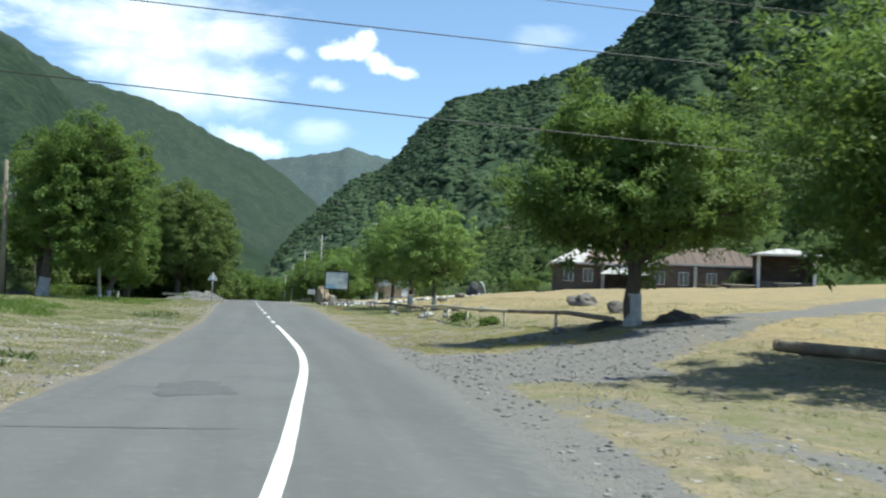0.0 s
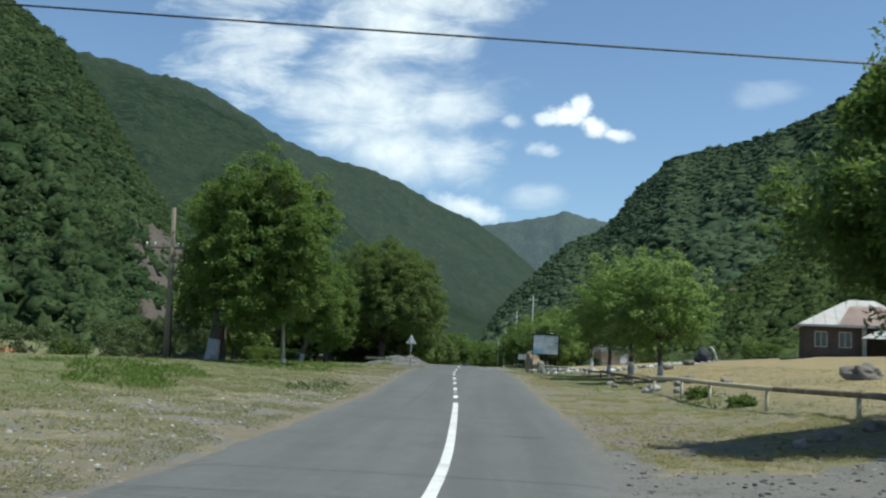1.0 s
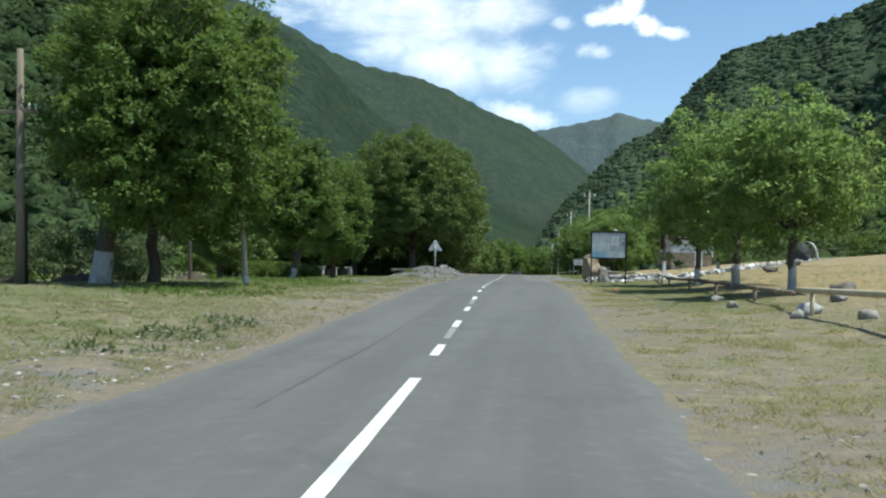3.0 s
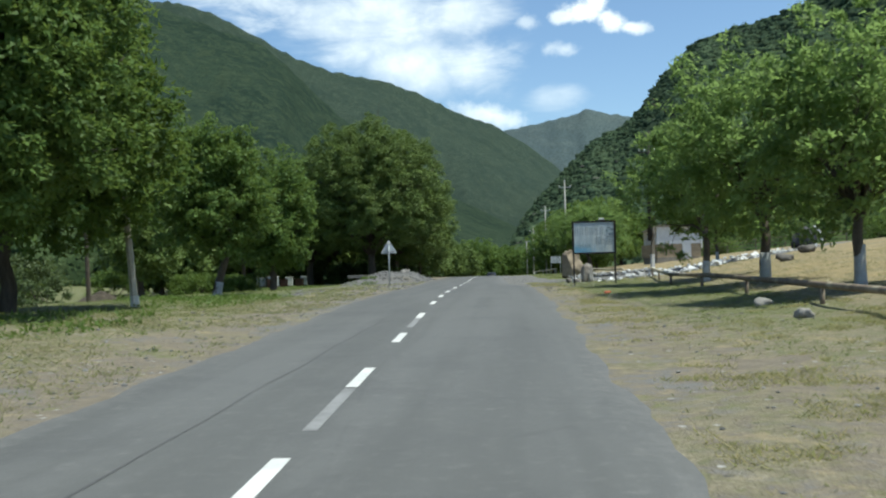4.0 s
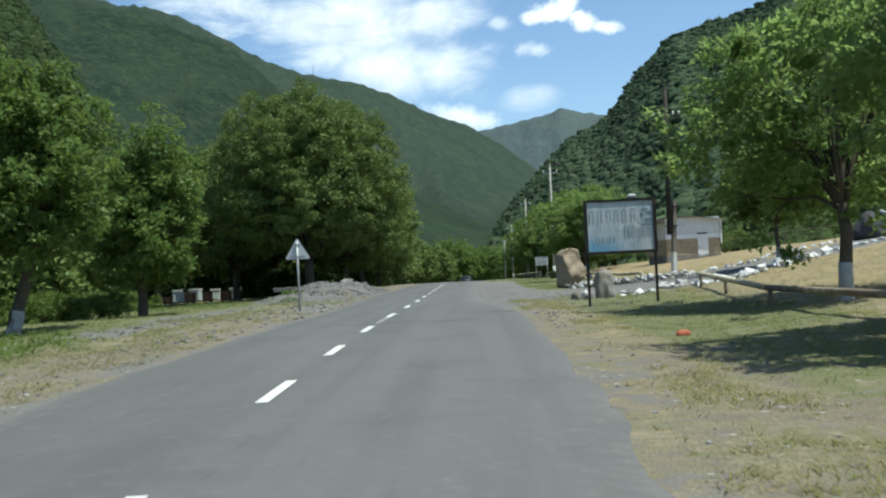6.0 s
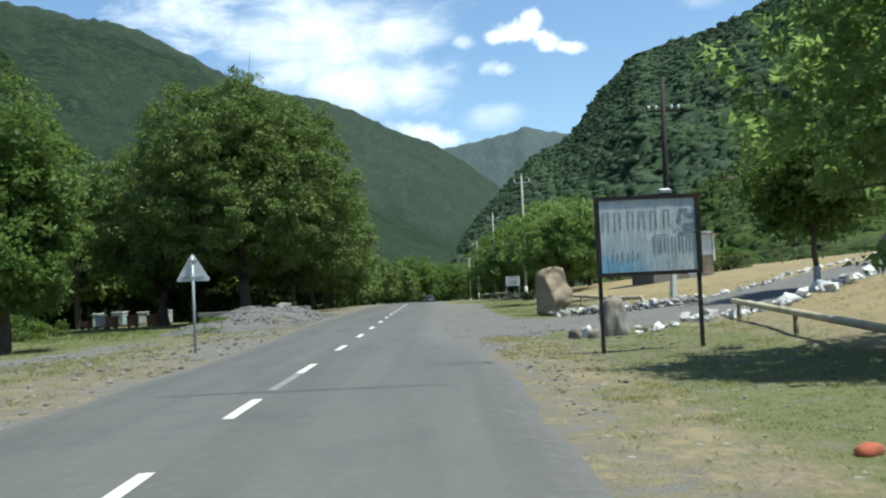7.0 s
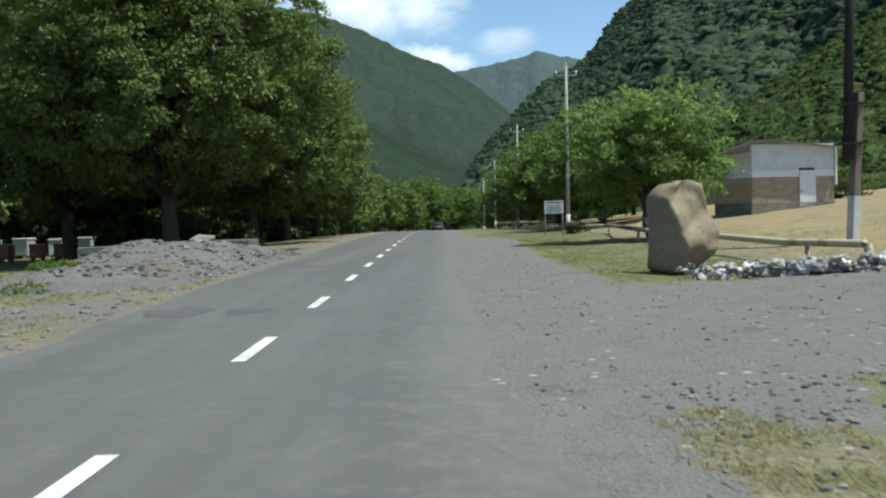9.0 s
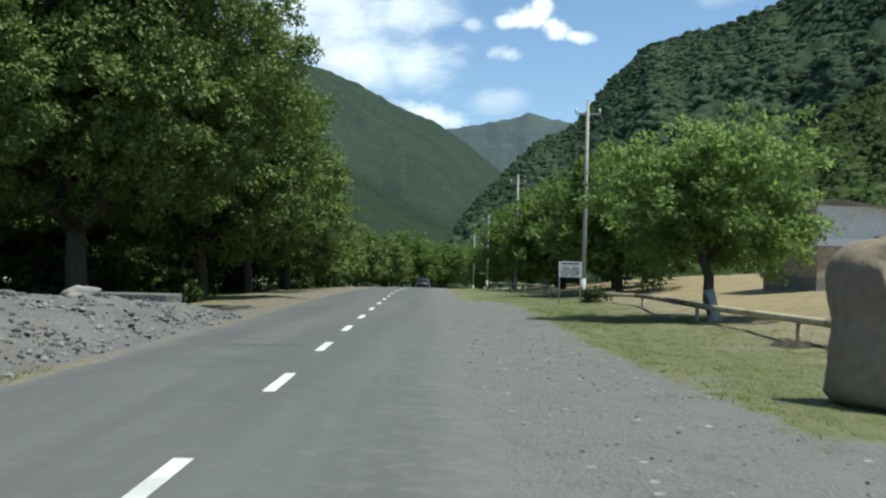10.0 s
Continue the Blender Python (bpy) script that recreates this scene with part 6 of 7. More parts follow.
def rubble_mound():
    nx_, ny_ = 70, 60
    x0, x1, y0, y1 = -11.5, -3.1, 103.5, 124.0
    v, f = [], []
    for j in range(ny_ + 1):
        for i in range(nx_ + 1):
            x, y = x0 + (x1 - x0) * i / nx_, y0 + (y1 - y0) * j / ny_
            e = max(0, 1 - ((x + 6.7) / 3.2) ** 2) * max(0, 1 - ((y - 113.5) / 9.2) ** 2)
            h = 0.8 * e ** 0.8 * (1 + 0.35 * bumps(x, y, 1.8, 2.2)) + (0.10 * bumps(x, y, 0.5, 8.1) + 0.06 * bumps(x, y, 0.25, 4.4)) * min(1, e * 4)
            v.append((x, y, ground_z(x, y) - 0.06 + max(0, h)))
    for j in range(ny_):
        for i in range(nx_):
            a = j * (nx_ + 1) + i
            f.append((a, a + 1, a + nx_ + 2, a + nx_ + 1))
    tagged(new("rubble_mound", mesh_from("rubble_mound", v, f, RUBBLE, True)), "grey heap of gravel and rubble on the road's edge", "rubble", kind="stuff")


def mound_z(x, y):
    e = max(0, 1 - ((x + 6.7) / 3.2) ** 2) * max(0, 1 - ((y - 113.5) / 9.2) ** 2)
    return ground_z(x, y) - 0.06 + 0.8 * e ** 0.8 * (1 + 0.35 * bumps(x, y, 1.8, 2.2))


rubble_mound()
ob_ = stone("rubble_block", (-5.5, 113.4), (0.36, 0.26, 0.2), 14.2, ROCK_PALE, "pale broken concrete block on the rubble heap", "stone", 25)
ob_.location.z = mound_z(-5.5, 113.4) - 0.12
for x, y, t_, l_ in ((-8.6, 117.6, 8, 4.2), (-6.3, 118.6, -4, 2.6)):
    root_ = thing("concrete_slab", (x, y, mound_z(x, y) + 0.18), "old concrete slab lying on top of the rubble heap", "slab", turn=t_)
    part("slab", box(-l_ / 2, l_ / 2, -0.6, 0.6, -0.2, 0.04, 0.02), RUBBLE, root_)

root_ = thing("clay_heap", (-47.5, 98, ground_z(-47.5, 98)), "low heap of bright red clay", "heap")
under("mass", heap_mesh("clay", 7.6, 2.6, 0.85, 31.0, RED_EARTH), root_)
for x, y, k in ((-19.3, 88.0, 1.4), (-13.5, 60.5, 1.0), (-15.5, 60.0, 0.9), (-22.5, 84.0, 1.0), (8.9, 113.2, 0.6), (10.3, 27.6, 0.7), (12.2, 27.0, 0.85)):
    ob_ = new("earth_mound", heap_mesh("earth_mound", k * 1.3, k * 0.7, 0.4 * k, x * 0.31, BRUSH))
    ob_.matrix_world = pose(x, y, ground_z(x, y), 0, 0, y)
    tagged(ob_, "dark heap of soil and brushwood on the grass", "soil mound")

# ---- beehives ----


def hive(at, mat, w, h, turn, label):
    x, y = at
    root = thing("beehive", (x, y, ground_z(x, y)), label, "beehive", "row of hives", turn=turn)
    for dx in (-w * 0.4, w * 0.4):
        part("leg", box(dx - 0.03, dx + 0.03, -w * 0.4, w * 0.4, -0.05, 0.14), WOOD_GREY, root)
    part("body", box(-w / 2, w / 2, -w / 2, w / 2, 0.14, 0.14 + h, 0.01), mat, root)
    part("lid", box(-w / 2 - 0.04, w / 2 + 0.04, -w / 2 - 0.04, w / 2 + 0.04, 0.14 + h, 0.22 + h, 0.012), SIGN_WHITE if mat is not HIVE_ORANGE else HIVE_ORANGE, root, "flat lid")
    part("entrance", box(-w * 0.3, w * 0.3, -w / 2 - 0.012, -w / 2 - 0.002, 0.17, 0.20), WOOD_TAR, root, "dark entrance slot")


for i, (x, y, m_, w_, h_) in enumerate(((-23.9, 134.4, HIVE_ORANGE, 0.62, 0.36), (-23.3, 135.8, HIVE_WHITE, 0.66, 0.75), (-23.9, 137.0, HIVE_WHITE, 0.66, 0.9), (-22.1, 134.6, HIVE_ORANGE, 0.66, 0.66), (-22.8, 138.4, HIVE_BLUE, 0.85, 0.9), (-21.2, 136.4, HIVE_ORANGE, 0.66, 0.68), (-21.3, 139.2, HIVE_WHITE, 0.72, 0.85), (-19.4, 135.4, HIVE_ORANGE, 0.76, 0.68), (-19.7, 139.6, HIVE_BLUE, 0.75, 0.85))):
    hive((x + 0.8, y), m_, w_, h_, 8 * math.sin(i * 1.3), {HIVE_WHITE: "white-painted wooden beehive under the trees", HIVE_BLUE: "grey-blue wooden beehive under the trees", HIVE_ORANGE: "orange-brown wooden beehive under the trees"}[m_])
for x, y, h_ in ((-18.3, 133.8, 1.9), (-22.9, 135.6, 1.6)):
    root_ = thing("stake", (x + 0.8, y, ground_z(x, y)), "thin wooden stake beside the hives", "stake")
    part("shaft", tube([(0, 0, -0.1), (0.06, 0, h_)], 0.04, 6), WOOD_GREY, root_)

# ---- shed ----


def wall_with_blocks(parent, length, height, block, course, mat, depth, seed):
    """A course-by-course block wall along +x, faces towards -y; every block is a piece."""
    part("mortar_core", box(0.01, length - 0.01, 0.03, depth - 0.03, 0, height - 0.01), MORTAR, parent)
    rows_ = int(round(height / course))
    shared = {}
    for r in range(rows_):
        x = -block / 2 if r % 2 else 0.0
        while x < length - 0.02:
            a, b = max(x, 0.0), min(x + block, length)
            if b - a > 0.05:
                key = round(b - a, 3)
                if key not in shared:
                    bm = box(0.003, b - a - 0.003, 0, depth, 0.003, course - 0.003, 0.006)
                    me = bpy.data.meshes.new("block")
                    bm.to_mesh(me)
                    bm.free()
                    me.materials.append(mat)
                    shared[key] = me
                under("block", shared[key], parent, "", (a, 0.006 * math.sin(r * 5.1 + a * 3.7 + seed), r * course))
            x += block


def shed():
    x, y = 17.0, 133.4
    z = ground_z(x + 1.5, y + 1) - 0.1
    root = thing("shed", (x, y, z), "white-walled shed over tan block walls with a grey lean roof", "shed", turn=8)
    L, D, hb, hw = 4.35, 4.6, 1.75, 3.4
    part("plinth", box(-0.05, L + 0.05, -0.05, D, -0.4, 0.46), ROCK_DARK, root, "dark rubble plinth")
    part("front_wall", box(0.05, L - 0.05, 0.06, 0.2, 0.46, hb), MORTAR, root)
    wall_with_blocks(under_empty("block_front", root, (0, 0, 0.46)), L, 1.26, 0.40, 0.18, BRICK_WALL, 0.2, 1.0)
    side = under_empty("block_side", root, (-0.25, D, 0.46), -87)
    wall_with_blocks(side, D - 0.02, 1.26, 0.40, 0.18, BRICK_WALL, 0.2, 2.0)
    for row in ((0, L, 0.02, 0.2, hb + 0.32, hw), (0, 0.18, 0.2, D, hb, hw - 0.35), (L - 0.18, L, 0.2, D, hb, hw - 0.35), (0.18, L - 0.18, D - 0.2, D, hb, hw - 0.35)):
        part("upper_wall", box(*row), WHITE_WALL, root, "white rendered upper wall")
    part("white_band", box(-0.01, L + 0.01, 0.0, 0.2, hb, hb + 0.32), WHITE_BAND, root, "bright white band")
    door = part("door", box(2.5, 3.35, -0.05, -0.005, 0.25, hb + 0.30), WHITE_BAND, root, "white-painted plank door")
    part("handle", box(2.58, 2.61, -0.08, -0.05, 0.95, 1.1), STEEL_BLACK, door)
    # tar-dark box stands in for the shadow in the slot over the door
    part("vent", box(2.5, 3.3, -0.01, 0.02, hb + 0.33, hb + 0.43), WOOD_TAR, root, "dark strip for the shadowed slot above the door")
    part("gutter", box(L + 0.02, L + 0.12, -0.12, -0.02, 1.3, hw - 0.2), WHITE_BAND, root, "white downpipe")
    bm = bmesh.new()
    v, n = [], 36
    for k in range(n + 1):
        xx = -0.75 + (L + 1.2) * k / n
        zz = hw + 0.22 - 0.10 * abs(xx - 0.4) - 0.10 * max(0, -xx) * 2 + 0.02 * math.sin(k * math.pi)
        for yy, dz in ((-0.45, 0.0), (D + 0.3, -0.5)):
            v.append(bm.verts.new((xx, yy, zz + dz + 0.025 * (k % 2))))
    for k in range(n):
        bm.faces.new((v[2 * k], v[2 * k + 2], v[2 * k + 3], v[2 * k + 1]))
    bmesh.ops.solidify(bm, geom=bm.faces[:], thickness=0.05)
    part("roof", bm, ROOF_GREY, root, "corrugated grey roof")


def under_empty(name, parent, at, turn=0.0):
    ob = new(name)
    ob.parent = parent
    ob.matrix_basis = pose(at[0], at[1], at[2], 0, 0, turn)
    ob.empty_display_size = 0.1
    return ob


shed()

# ---- houses ----


def hip_roof(root, x0, x1, y0, y1, z, rise, mat, label, over=0.6):
    bm = bmesh.new()
    a, b, c, d = (x0 - over, y0 - over), (x1 + over, y0 - over), (x1 + over, y1 + over), (x0 - over, y1 + over)
    half = (y1 - y0) / 2 + over
    r0, r1 = (x0 - over + half, (y0 + y1) / 2), (x1 + over - half, (y0 + y1) / 2)
    lo = [bm.verts.new((*p, z)) for p in (a, b, c, d)]
    hi = [bm.verts.new((*p, z + rise)) for p in (r0, r1)]
    for q in ((lo[0], lo[1], hi[1], hi[0]), (lo[2], lo[3], hi[0], hi[1]), (lo[3], lo[0], hi[0]), (lo[1], lo[2], hi[1]), (lo[3], lo[2], lo[1], lo[0])):
        bm.faces.new(q)
    bmesh.ops.recalc_face_normals(bm, faces=bm.faces[:])
    roof = part("roof", bm, mat, root, label)
    for row in ((x0 - over, x1 + over, y0 - over - 0.03, y0 - over, z - 0.16, z + 0.02), (x0 - over - 0.03, x0 - over, y0 - over, y1 + over, z - 0.16, z + 0.02)):
        part("eave_board", box(*row), ROOF_TIN, roof, "pale eaves board")
    # standing seams
    for k in range(int((x1 - x0) / 0.9)):
        xx = x0 + 0.6 + k * 0.9
        top = min(1.0, (xx - (x0 - over)) / half, ((x1 + over) - xx) / half)
        part("seam", tube([(xx, y0 - over + 0.02, z + 0.03), (xx, y0 - over + half * top * 0.98, z + 0.03 + rise * top * 0.98)], 0.025, 4), mat, roof)
    return roof


def window(root, x, z, w, h, y=0.0):
    win = part("window", boxes((x, x + w, y - 0.04, y + 0.02, z, z + 0.07), (x, x + w, y - 0.04, y + 0.02, z + h - 0.07, z + h), (x, x + 0.07, y - 0.04, y + 0.02, z + 0.07, z + h - 0.07), (x + w - 0.07, x + w, y - 0.04, y + 0.02, z + 0.07, z + h - 0.07), (x + w / 2 - 0.03, x + w / 2 + 0.03, y - 0.035, y + 0.02, z + 0.07, z + h - 0.07)), FRAME_WHITE, root, "old white window frame")
    part("pane", box(x + 0.07, x + w - 0.07, y - 0.012, y - 0.006, z + 0.07, z + h - 0.07), GLASS_DARK, win, "dark glass")


def farmhouse():
    x, y = 27.6, 89.0
    z = ground_z(31, 91)
    root = thing("farmhouse", (x, y, z), "low brown stone farmhouse with a pale and red tin hip roof", "house", turn=-14)
    L, D, h = 20.0, 7.0, 2.45
    for row in ((0, 4.2, 0, 0.35, -0.8, h), (0, 0.35, 0.35, D, -0.8, h), (0.35, L, D - 0.35, D, -0.8, h), (L - 0.35, L, 0.35, D - 0.35, -0.8, h), (8.0, L, 0.0, 0.35, -0.8, h), (4.2, 4.55, 0, 2.6, -0.8, h), (4.55, 8.0, 2.3, 2.6, -0.8, h), (7.65, 8.0, 0.35, 2.3, -0.8, h)):
        part("wall", box(*row), HOUSE_WALL, root, "brown stone wall")
    part("ceiling", box(0.3, L - 0.3, 0.3, D - 0.3, h - 0.1, h - 0.02), WOOD_GREY, root)
    for xx in (0.7, 2.5, 9.2, 11.4, 14.0, 16.6):
        window(root, xx, 0.7, 0.95, 1.25)
    for xx in (4.35, 7.75):
        part("pillar", box(xx - 0.16, xx + 0.16, -0.35, -0.03, -0.6, h - 0.02, 0.02), CONCRETE, root, "pale square pillar")
    for xx in (12.9, 18.8):
        part("pillar", box(xx - 0.14, xx + 0.14, -0.35, -0.03, -0.6, h - 0.02, 0.02), CONCRETE, root, "pale square pillar")
    porch = part("porch_roof", tube([(4.2, -1.5, 1.55), (8.6, -1.5, 1.55)], 0.05, 6), ROOF_TIN, root, "small pale porch roof")
    bm = bmesh.new()
    vs = [bm.verts.new(p) for p in ((3.9, -1.8, 1.45), (8.3, -1.8, 1.45), (7.6, -0.1, 2.35), (5.6, -0.1, 2.35))]
    bm.faces.new(vs)
    bmesh.ops.solidify(bm, geom=bm.faces[:], thickness=0.06)
    part("tin_sheet", bm, SIGN_WHITE, porch, "bright pale tin sheet")
    part("post", box(6.5, 6.66, -1.7, -1.54, -0.8, 1.48), LIME, porch, "white porch post")
    part("step", box(4.6, 7.6, -1.2, 0.0, -0.8, -0.2), CONCRETE, root)
    hip_roof(root, 0, 9.0, 0, D, h, 2.3, ROOF_TIN, "pale tin hip roof with rust")
    hip_roof(root, 9.7, L, 0.2, D, h + 0.25, 1.9, ROOF_DARK, "roof of the rear wing, coloured dark for tree shade", 0.4)
    for row in ((9.4, L, 0.4, 0.7, h, h + 0.25), (9.4, 9.7, 0.7, D - 0.4, h, h + 0.25)):
        part("wing_wall", box(*row), HOUSE_WALL, root)
    bm = bmesh.new()
    vs = [bm.verts.new(p) for p in ((2.4, -0.55, h + 0.06), (7.0, -0.55, h + 0.08), (6.0, 2.4, h + 1.75), (3.6, 2.4, h + 1.75))]
    bm.faces.new(vs)
    bmesh.ops.solidify(bm, geom=bm.faces[:], thickness=0.02)
    part("red_sheet", bm, ROOF_RED, root, "faded red sheets on the roof")


farmhouse()


def outbuilding():
    x, y = 43.2, 80.0
    z = ground_z(50, 82)
    root = thing("outbuilding", (x, y, z), "dark outbuilding with a pale tin roof and white posts", "outbuilding", turn=-22)
    for row in ((0, 5, 3.2, 3.5, -0.8, 2.5), (0, 0.3, 0, 3.2, -0.8, 2.5), (4.7, 5, 0, 3.2, -0.8, 2.5), (0.3, 4.7, 2.2, 2.4, -0.8, 2.5)):
        part("wall", box(*row), HOUSE_WALL, root, "dark wall")
    part("ceiling", box(0.3, 4.7, 0.0, 3.2, 2.42, 2.49), WOOD_GREY, root)
    part("post", box(4.72, 4.98, -0.26, -0.02, -0.8, 2.5), LIME, root, "white corner post")
    part("post", box(0.02, 0.28, -0.26, -0.02, -0.8, 2.5), LIME, root, "white corner post")
    part("low_wall", box(0.3, 4.7, 0.0, 0.25, -0.8, 0.15), HOUSE_WALL, root)
    hip_roof(root, 0, 5, -0.6, 3.5, 2.5, 0.65, ROOF_TIN, "pale tin roof", 0.5)


outbuilding()
for x, y, l_, t_, m_ in ((41.0, 79.0, 3.2, 12, ROOF_TIN), (45.0, 78.0, 2.0, -50, FRAME_WHITE), (39.0, 80.5, 2.4, 30, WOOD_GREY)):
    root_ = thing("scrap_sheet", (x, y, ground_z(x, y) + 0.25), "loose pale sheets lying on scrap beside the house", "scrap", turn=t_)
    part("sheet", box(-l_ / 2, l_ / 2, -0.4, 0.4, 0, 0.06, 0.01), m_, root_)
    part("prop", box(-l_ / 3, l_ / 3, -0.3, 0.3, -0.45, 0.0, 0.02), WOOD_GREY, root_)


def tarp_heap():
    x, y = 25.6, 114.8
    root = thing("covered_heap", (x, y, ground_z(x, y) - 0.1), "dark covered heap with a curved white beam against it", "heap")
    under("cover", rock_mesh("cover", 1.15, 0.95, 0.95, 41.0, TARP, 4, 0.22, 0.35), root, "", (-0.1, 0, 0))
    part("beam", tube([(0.42, -0.4, 1.68), (0.76, -0.4, 1.48), (0.99, -0.4, 1.0), (1.1, -0.4, 0.42), (1.12, -0.4, 0.0)], [0.09, 0.12, 0.12, 0.115, 0.10], 8), LIME, root, "curved white beam", True)


tarp_heap()

# field fence behind the shed and the house
root_ = thing("field_fence", (22.5, 141, ground_z(22.5, 141)), "wire fence on thin wooden posts behind the field", "fence")
fz = root_.location.z
fpts = []
for i in range(12):
    x, y = 22.5 + i * 2.6, 141 - i * 1.2
    g = ground_z(x, y)
    part("post", tube([(x - 22.5, y - 141, g - fz - 0.2), (x - 22.5, y - 141, g - fz + 1.2)], 0.05, 6), WOOD_GREY, root_)
    fpts.append((x - 22.5, y - 141, g - fz))
for h_ in (0.4, 0.75, 1.1):
    part("rail", tube([(p[0], p[1], p[2] + h_) for p in fpts], 0.025, 5), WOOD_GREY, root_)


# far vehicle
def far_car():
    x, y = -0.6, 222.0
    root = thing("car", (x, y, road_z(y)), "dark blue car far down the road", "car", turn=-2)
    bm = bmesh.new()
    prof = [(-2.0, 0.35), (-2.05, 0.85), (-1.2, 0.95), (-0.7, 1.42), (0.9, 1.45), (1.55, 1.0), (2.05, 0.9), (2.05, 0.35)]
    rows_ = [[bm.verts.new((s * (0.84 if p[1] < 1.2 else 0.68), p[0], p[1])) for p in prof] for s in (-1, 1)]
    bm.faces.new(rows_[0][::-1])
    bm.faces.new(rows_[1])
    for i in range(len(prof)):
        j = (i + 1) % len(prof)
        bm.faces.new((rows_[0][i], rows_[0][j], rows_[1][j], rows_[1][i]))
    bmesh.ops.recalc_face_normals(bm, faces=bm.faces[:])
    bmesh.ops.bevel(bm, geom=bm.edges[:], offset=0.05, segments=2, affect="EDGES")
    body = part("body", bm, CAR_PAINT, root, "", True)
    part("rear_window", box(-0.55, 0.55, -1.28, -1.26, 0.98, 1.20), GLASS_DARK, body, "dark rear window")
    for sx in (-1, 1):
        for yy in (-1.3, 1.3):
            wheel = part("wheel", tube([(sx * 0.70, yy, 0.31), (sx * 0.86, yy, 0.31)], 0.31, 14), RUBBER, root, "", True)
            part("rim", tube([(sx * 0.85, yy, 0.31), (sx * 0.872, yy, 0.31)], 0.19, 12), STEEL_GREY, wheel)
        part("tail_light", box(sx * 0.68 - 0.1, sx * 0.68 + 0.1, -2.09, -2.04, 0.68, 0.8), ROOF_RED, body, "red tail light")


far_car()

# ---- weeds, gravel, grass ----


def weeds(label, at, rx, ry_, seed, count, height, leaf, mat):
    """A patch of low broad-leaved weeds."""
    rng = np.random.default_rng(seed)
    ang, rad = rng.uniform(0, 6.283, count), np.sqrt(rng.random(count))
    x, y = at[0] + rx * rad * np.cos(ang), at[1] + ry_ * rad * np.sin(ang)
    keep = np.array([bumps(a, b, 0.9, seed) > -0.1 and shelf(a, b) > 0.2 for a, b in zip(x, y)])
    x, y = x[keep], y[keep]
    pts = np.stack([x, y, np.array([ground_z(a, b) for a, b in zip(x, y)]) + height * rng.random(len(x)) ** 1.4], axis=1)
    outs = rng.normal(size=pts.shape) * 0.6 + np.array((0, 0, 0.8))
    v, f = leaf_arrays(pts, outs / np.linalg.norm(outs, axis=1, keepdims=True), leaf, rng, 0.2)
    tagged(new("weed_patch", fast_mesh("weed_patch", v, f, mat)), label, "weeds", kind="stuff")


for k_, (at_, rx_, ry2, n_, h_, m_) in enumerate((((-9.8, 42.0), 2.2, 3.0, 3400, 0.13, LEAF_BUSH), ((-8.3, 36.0), 1.5, 2.2, 1800, 0.10, LEAF_BUSH), ((-12.5, 47.0), 3.0, 4.0, 2400, 0.12, LEAF_BUSH), ((-9.5, 26.0), 1.6, 2.0, 900, 0.1, LEAF_GREY), ((-8.0, 58.0), 2.2, 5.0, 2600, 0.12, LEAF_BUSH), ((-8.5, 74.0), 2.5, 6.0, 3000, 0.12, LEAF_BUSH), ((-11.5, 80.0), 3.0, 6.0, 3000, 0.16, LEAF_BUSH),
                                                  ((-4.6, 18.0), 0.9, 1.6, 700, 0.08, LEAF_GREY), ((-4.2, 45.0), 1.0, 4.0, 1000, 0.08, LEAF_GREY), ((9.2, 43.0), 0.8, 4.0, 500, 0.14, LEAF_BUSH), ((-14.5, 112.0), 3.0, 4.0, 1600, 0.1, LEAF_BUSH), ((-7.6, 105.5), 1.2, 1.6, 1200, 0.25, LEAF_BUSH))):
    weeds("patch of low green weeds on the verge", at_, rx_, ry2, 70 + k_, n_, h_, 0.13, m_)


def scatter_stones(name, label, count, seed, sizes, where, mat=GRAVEL, on=None):
    rng = np.random.default_rng(seed)
    bm = bmesh.new()
    bmesh.ops.create_icosphere(bm, subdivisions=1, radius=1)
    bv = np.array([p.co for p in bm.verts])
    bf = np.array([[p.index for p in q.verts] for q in bm.faces])
    bm.free()
    V, F, n = [], [], 0
    tries = 0
    while n < count * len(bv) and tries < count * 8:
        tries += 1
        x = rng.uniform(where[0], where[1])
        y = rng.uniform(where[2], where[3])
        if shelf(x, y) < 0.05:
            continue
        gr, gn, so = cover_at(x, y)
        if on is None and rng.random() > max(gr, 0.55 * so, 0.04):
            continue
        s = sizes[0] + (sizes[1] - sizes[0]) * rng.random() ** 3.5
        w = bv * (1 + 0.6 * (rng.random((len(bv), 1)) - 0.5)) * (s, s * rng.uniform(0.6, 1), s * rng.uniform(0.35, 0.75))
        a = rng.uniform(0, 6.28)
        ca, sa = math.cos(a), math.sin(a)
        w = np.stack([w[:, 0] * ca - w[:, 1] * sa, w[:, 0] * sa + w[:, 1] * ca, w[:, 2]], axis=1)
        z = (on or ground_z)(x, y)
        V.append(w + (x, y, z + s * 0.12))
        F.append(bf + n)
        n += len(bv)
    tagged(new(name, fast_mesh(name, np.concatenate(V), np.concatenate(F), mat)), label, "gravel", kind="stuff")


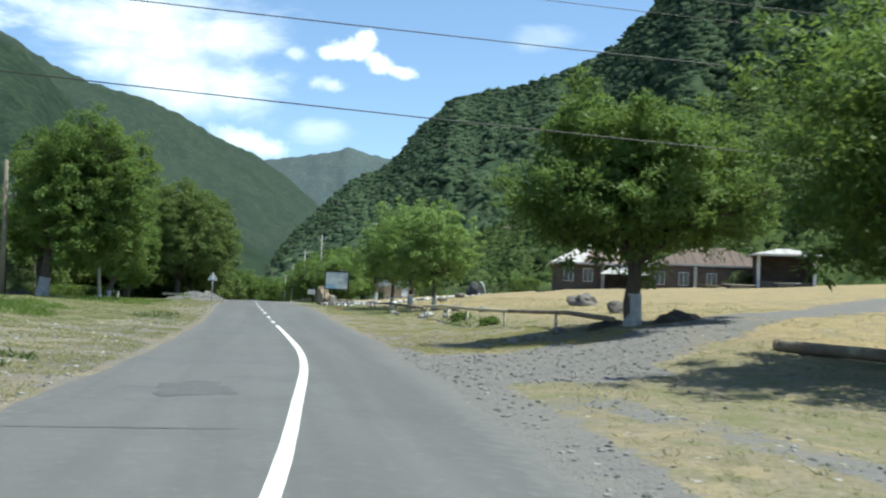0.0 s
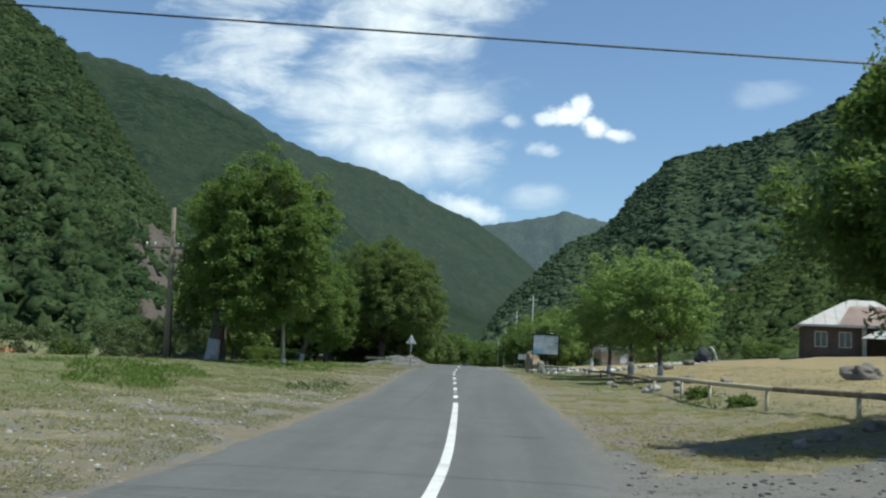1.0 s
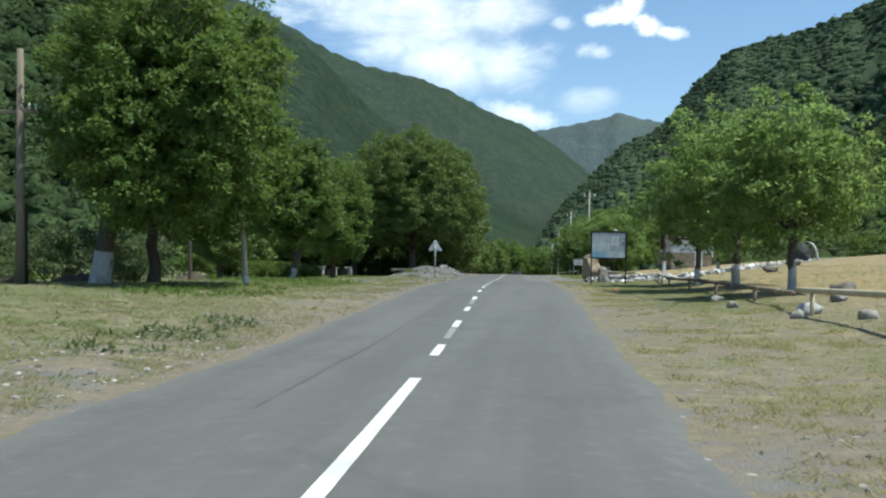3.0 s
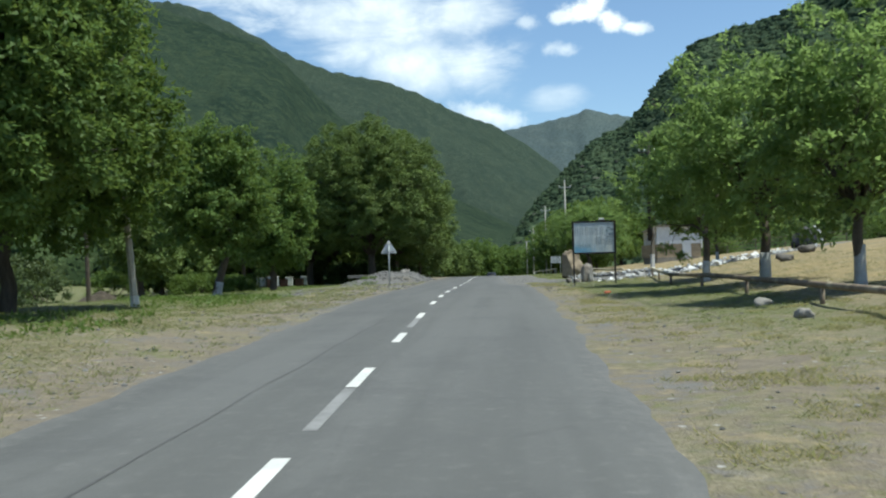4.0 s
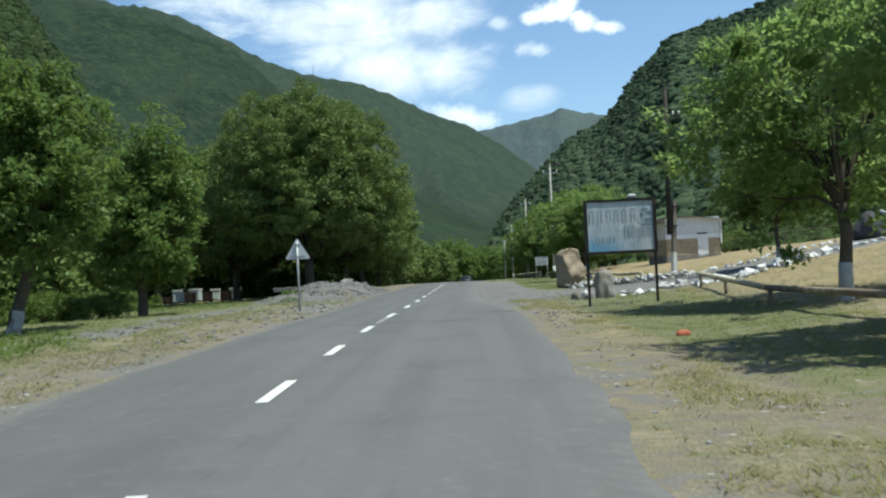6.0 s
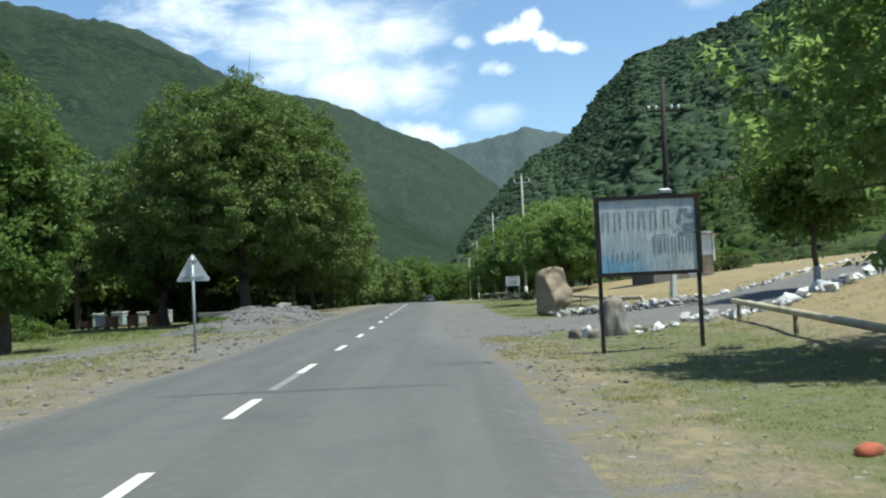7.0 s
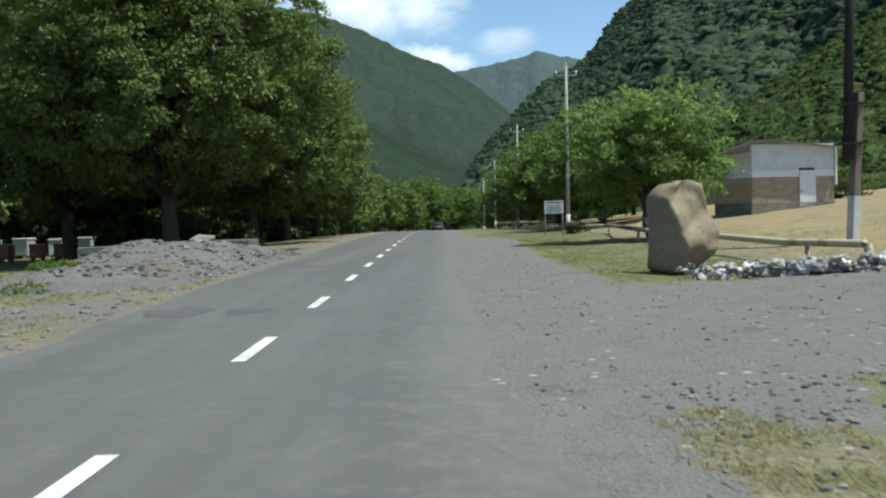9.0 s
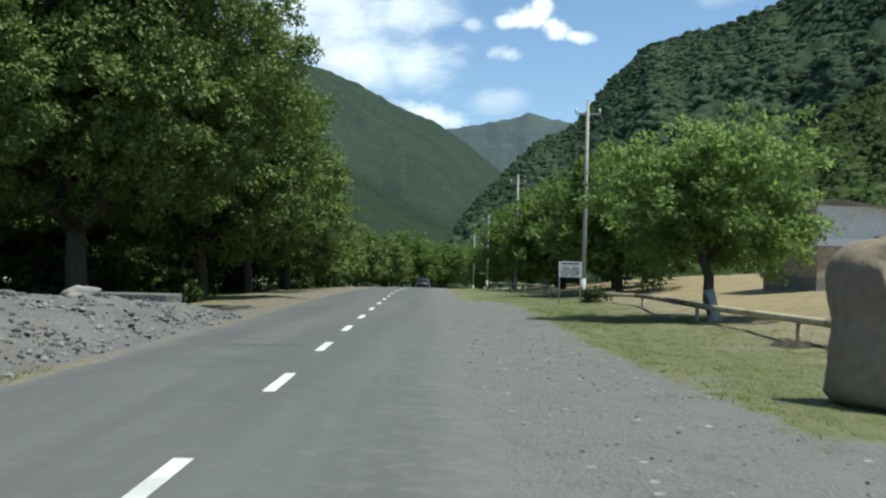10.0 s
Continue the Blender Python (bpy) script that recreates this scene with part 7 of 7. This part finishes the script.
scatter_stones("gravel_track", "loose gravel and stones at the mouth of the dirt track", 3000, 1, (0.010, 0.055), (2.4, 12, 7, 34))
scatter_stones("gravel_verge_left", "loose stones on the grassy verge", 2600, 2, (0.010, 0.055), (-9, -2, 9, 75))
scatter_stones("pale_stones_left", "pale broken stones on the grassy bank", 2200, 8, (0.008, 0.055), (-9.5, -2.6, 10, 46), mat=PALE_STONE)
scatter_stones("verge_rubble", "scattered darker stones on the verge by the standing stone", 1500, 7, (0.008, 0.045), (3.6, 9.0, 76, 92), mat=RUBBLE_STONE)
scatter_stones("gravel_verge_right", "loose stones on the dry verge", 700, 3, (0.008, 0.045), (3.4, 9.5, 28, 88))
scatter_stones("gravel_forecourt", "loose grey gravel of the forecourt and lay-by", 2400, 4, (0.006, 0.032), (2.0, 9.5, 86, 122))
scatter_stones("rubble_stones", "broken stones on the rubble heap", 3600, 5, (0.020, 0.095), (-8.9, -3.6, 106, 121), on=mound_z, mat=RUBBLE_STONE)
scatter_stones("gravel_verge_far", "loose stones on the verge past the road sign", 1500, 6, (0.012, 0.09), (-8.5, -2.8, 76, 106))


def grass(name, label, count, seed, where, dry_bias, mat_dry, height=(0.05, 0.16), patchy=-9.0):
    """Tufts of narrow blades."""
    rng = np.random.default_rng(seed)
    P = []
    tries = 0
    while len(P) < count and tries < count * 6:
        tries += 1
        x, y = rng.uniform(where[0], where[1]), rng.uniform(where[2], where[3])
        if shelf(x, y) < 0.12:
            continue
        gr, gn, so = cover_at(x, y)
        wob = 0.5 * bumps(x, y, 1.6, 5.5) + 0.35 * bumps(x, y, 5.0, 2.5)
        if gr + wob > 0.45 or rng.random() < so * 0.75:
            continue
        if 0.6 * bumps(x, y, 0.55, 3.5) + 0.5 * bumps(x, y, 1.7, 8.5) < patchy:
            continue
        want = gn + wob
        if dry_bias < 0 and want < 0.42 or dry_bias > 0 and want > 0.42:
            continue
        P.append((x, y, ground_z(x, y)))
    P = np.array(P)
    per = 5
    base = np.repeat(P, per, axis=0) + np.concatenate([rng.normal(size=(len(P) * per, 2)) * 0.06, np.full((len(P) * per, 1), -0.01)], axis=1)
    n = len(base)
    h = np.repeat(height[0] + (height[1] - height[0]) * rng.random((len(P), 1)) ** 1.5, per, axis=0) * (0.6 + 0.6 * rng.random((n, 1)))
    a = rng.uniform(0, 6.283, (n, 1))
    side = np.concatenate([np.cos(a), np.sin(a), np.zeros((n, 1))], axis=1) * (0.006 + 0.05 * h)
    bend = np.concatenate([rng.normal(size=(n, 2)) * 0.9 * h, 0.7 * h], axis=1)
    v = np.stack([base - side, base + side, base + bend], axis=1).reshape(-1, 3)
    tagged(new(name, fast_mesh(name, v, np.arange(3 * n).reshape(n, 3), mat_dry)), label, "grass", kind="stuff")


grass("dry_grass_left", "short dry grass on the bank", 9000, 11, (-16, -2.6, 8, 110), 1, GRASS_DRY)
grass("green_grass_left", "short green grass on the bank", 9000, 12, (-18, -2.6, 8, 120), -1, GRASS_GREEN, (0.05, 0.2))
grass("dry_grass_right", "short dry grass of the verge and field", 13000, 13, (3.2, 20, 6, 118), 1, GRASS_DRY, (0.03, 0.12))
grass("green_grass_right", "short green grass of the verge", 9000, 14, (3.2, 14, 8, 145), -1, GRASS_GREEN, (0.03, 0.10))
grass("dry_turf_right", "thin dry turf beside the road", 16000, 15, (3.4, 9.8, 24, 92), 1, GRASS_STRAW, (0.035, 0.12), 0.10)
grass("green_turf_right", "thin green turf beside the road", 9000, 16, (3.4, 10.5, 44, 130), -1, GRASS_GREEN, (0.02, 0.075), 0.04)
grass("dry_turf_left", "thin dry turf on the bank", 12000, 17, (-9.5, -2.6, 12, 90), 1, GRASS_DRY, (0.02, 0.09), -0.06)
grass("green_turf_left", "thin green turf on the bank", 13000, 18, (-11.5, -2.6, 12, 90), -1, GRASS_GREEN, (0.02, 0.10), -0.06)
grass("edge_turf_left", "thin turf along the road's edge", 9000, 19, (-6.0, -2.3, 8, 48), 1, GRASS_DRY, (0.02, 0.08), -0.2)
grass("edge_weeds_left", "low green weeds among the stones of the bank", 7000, 20, (-8.5, -2.5, 8, 48), -1, GRASS_GREEN, (0.02, 0.09), -0.3)
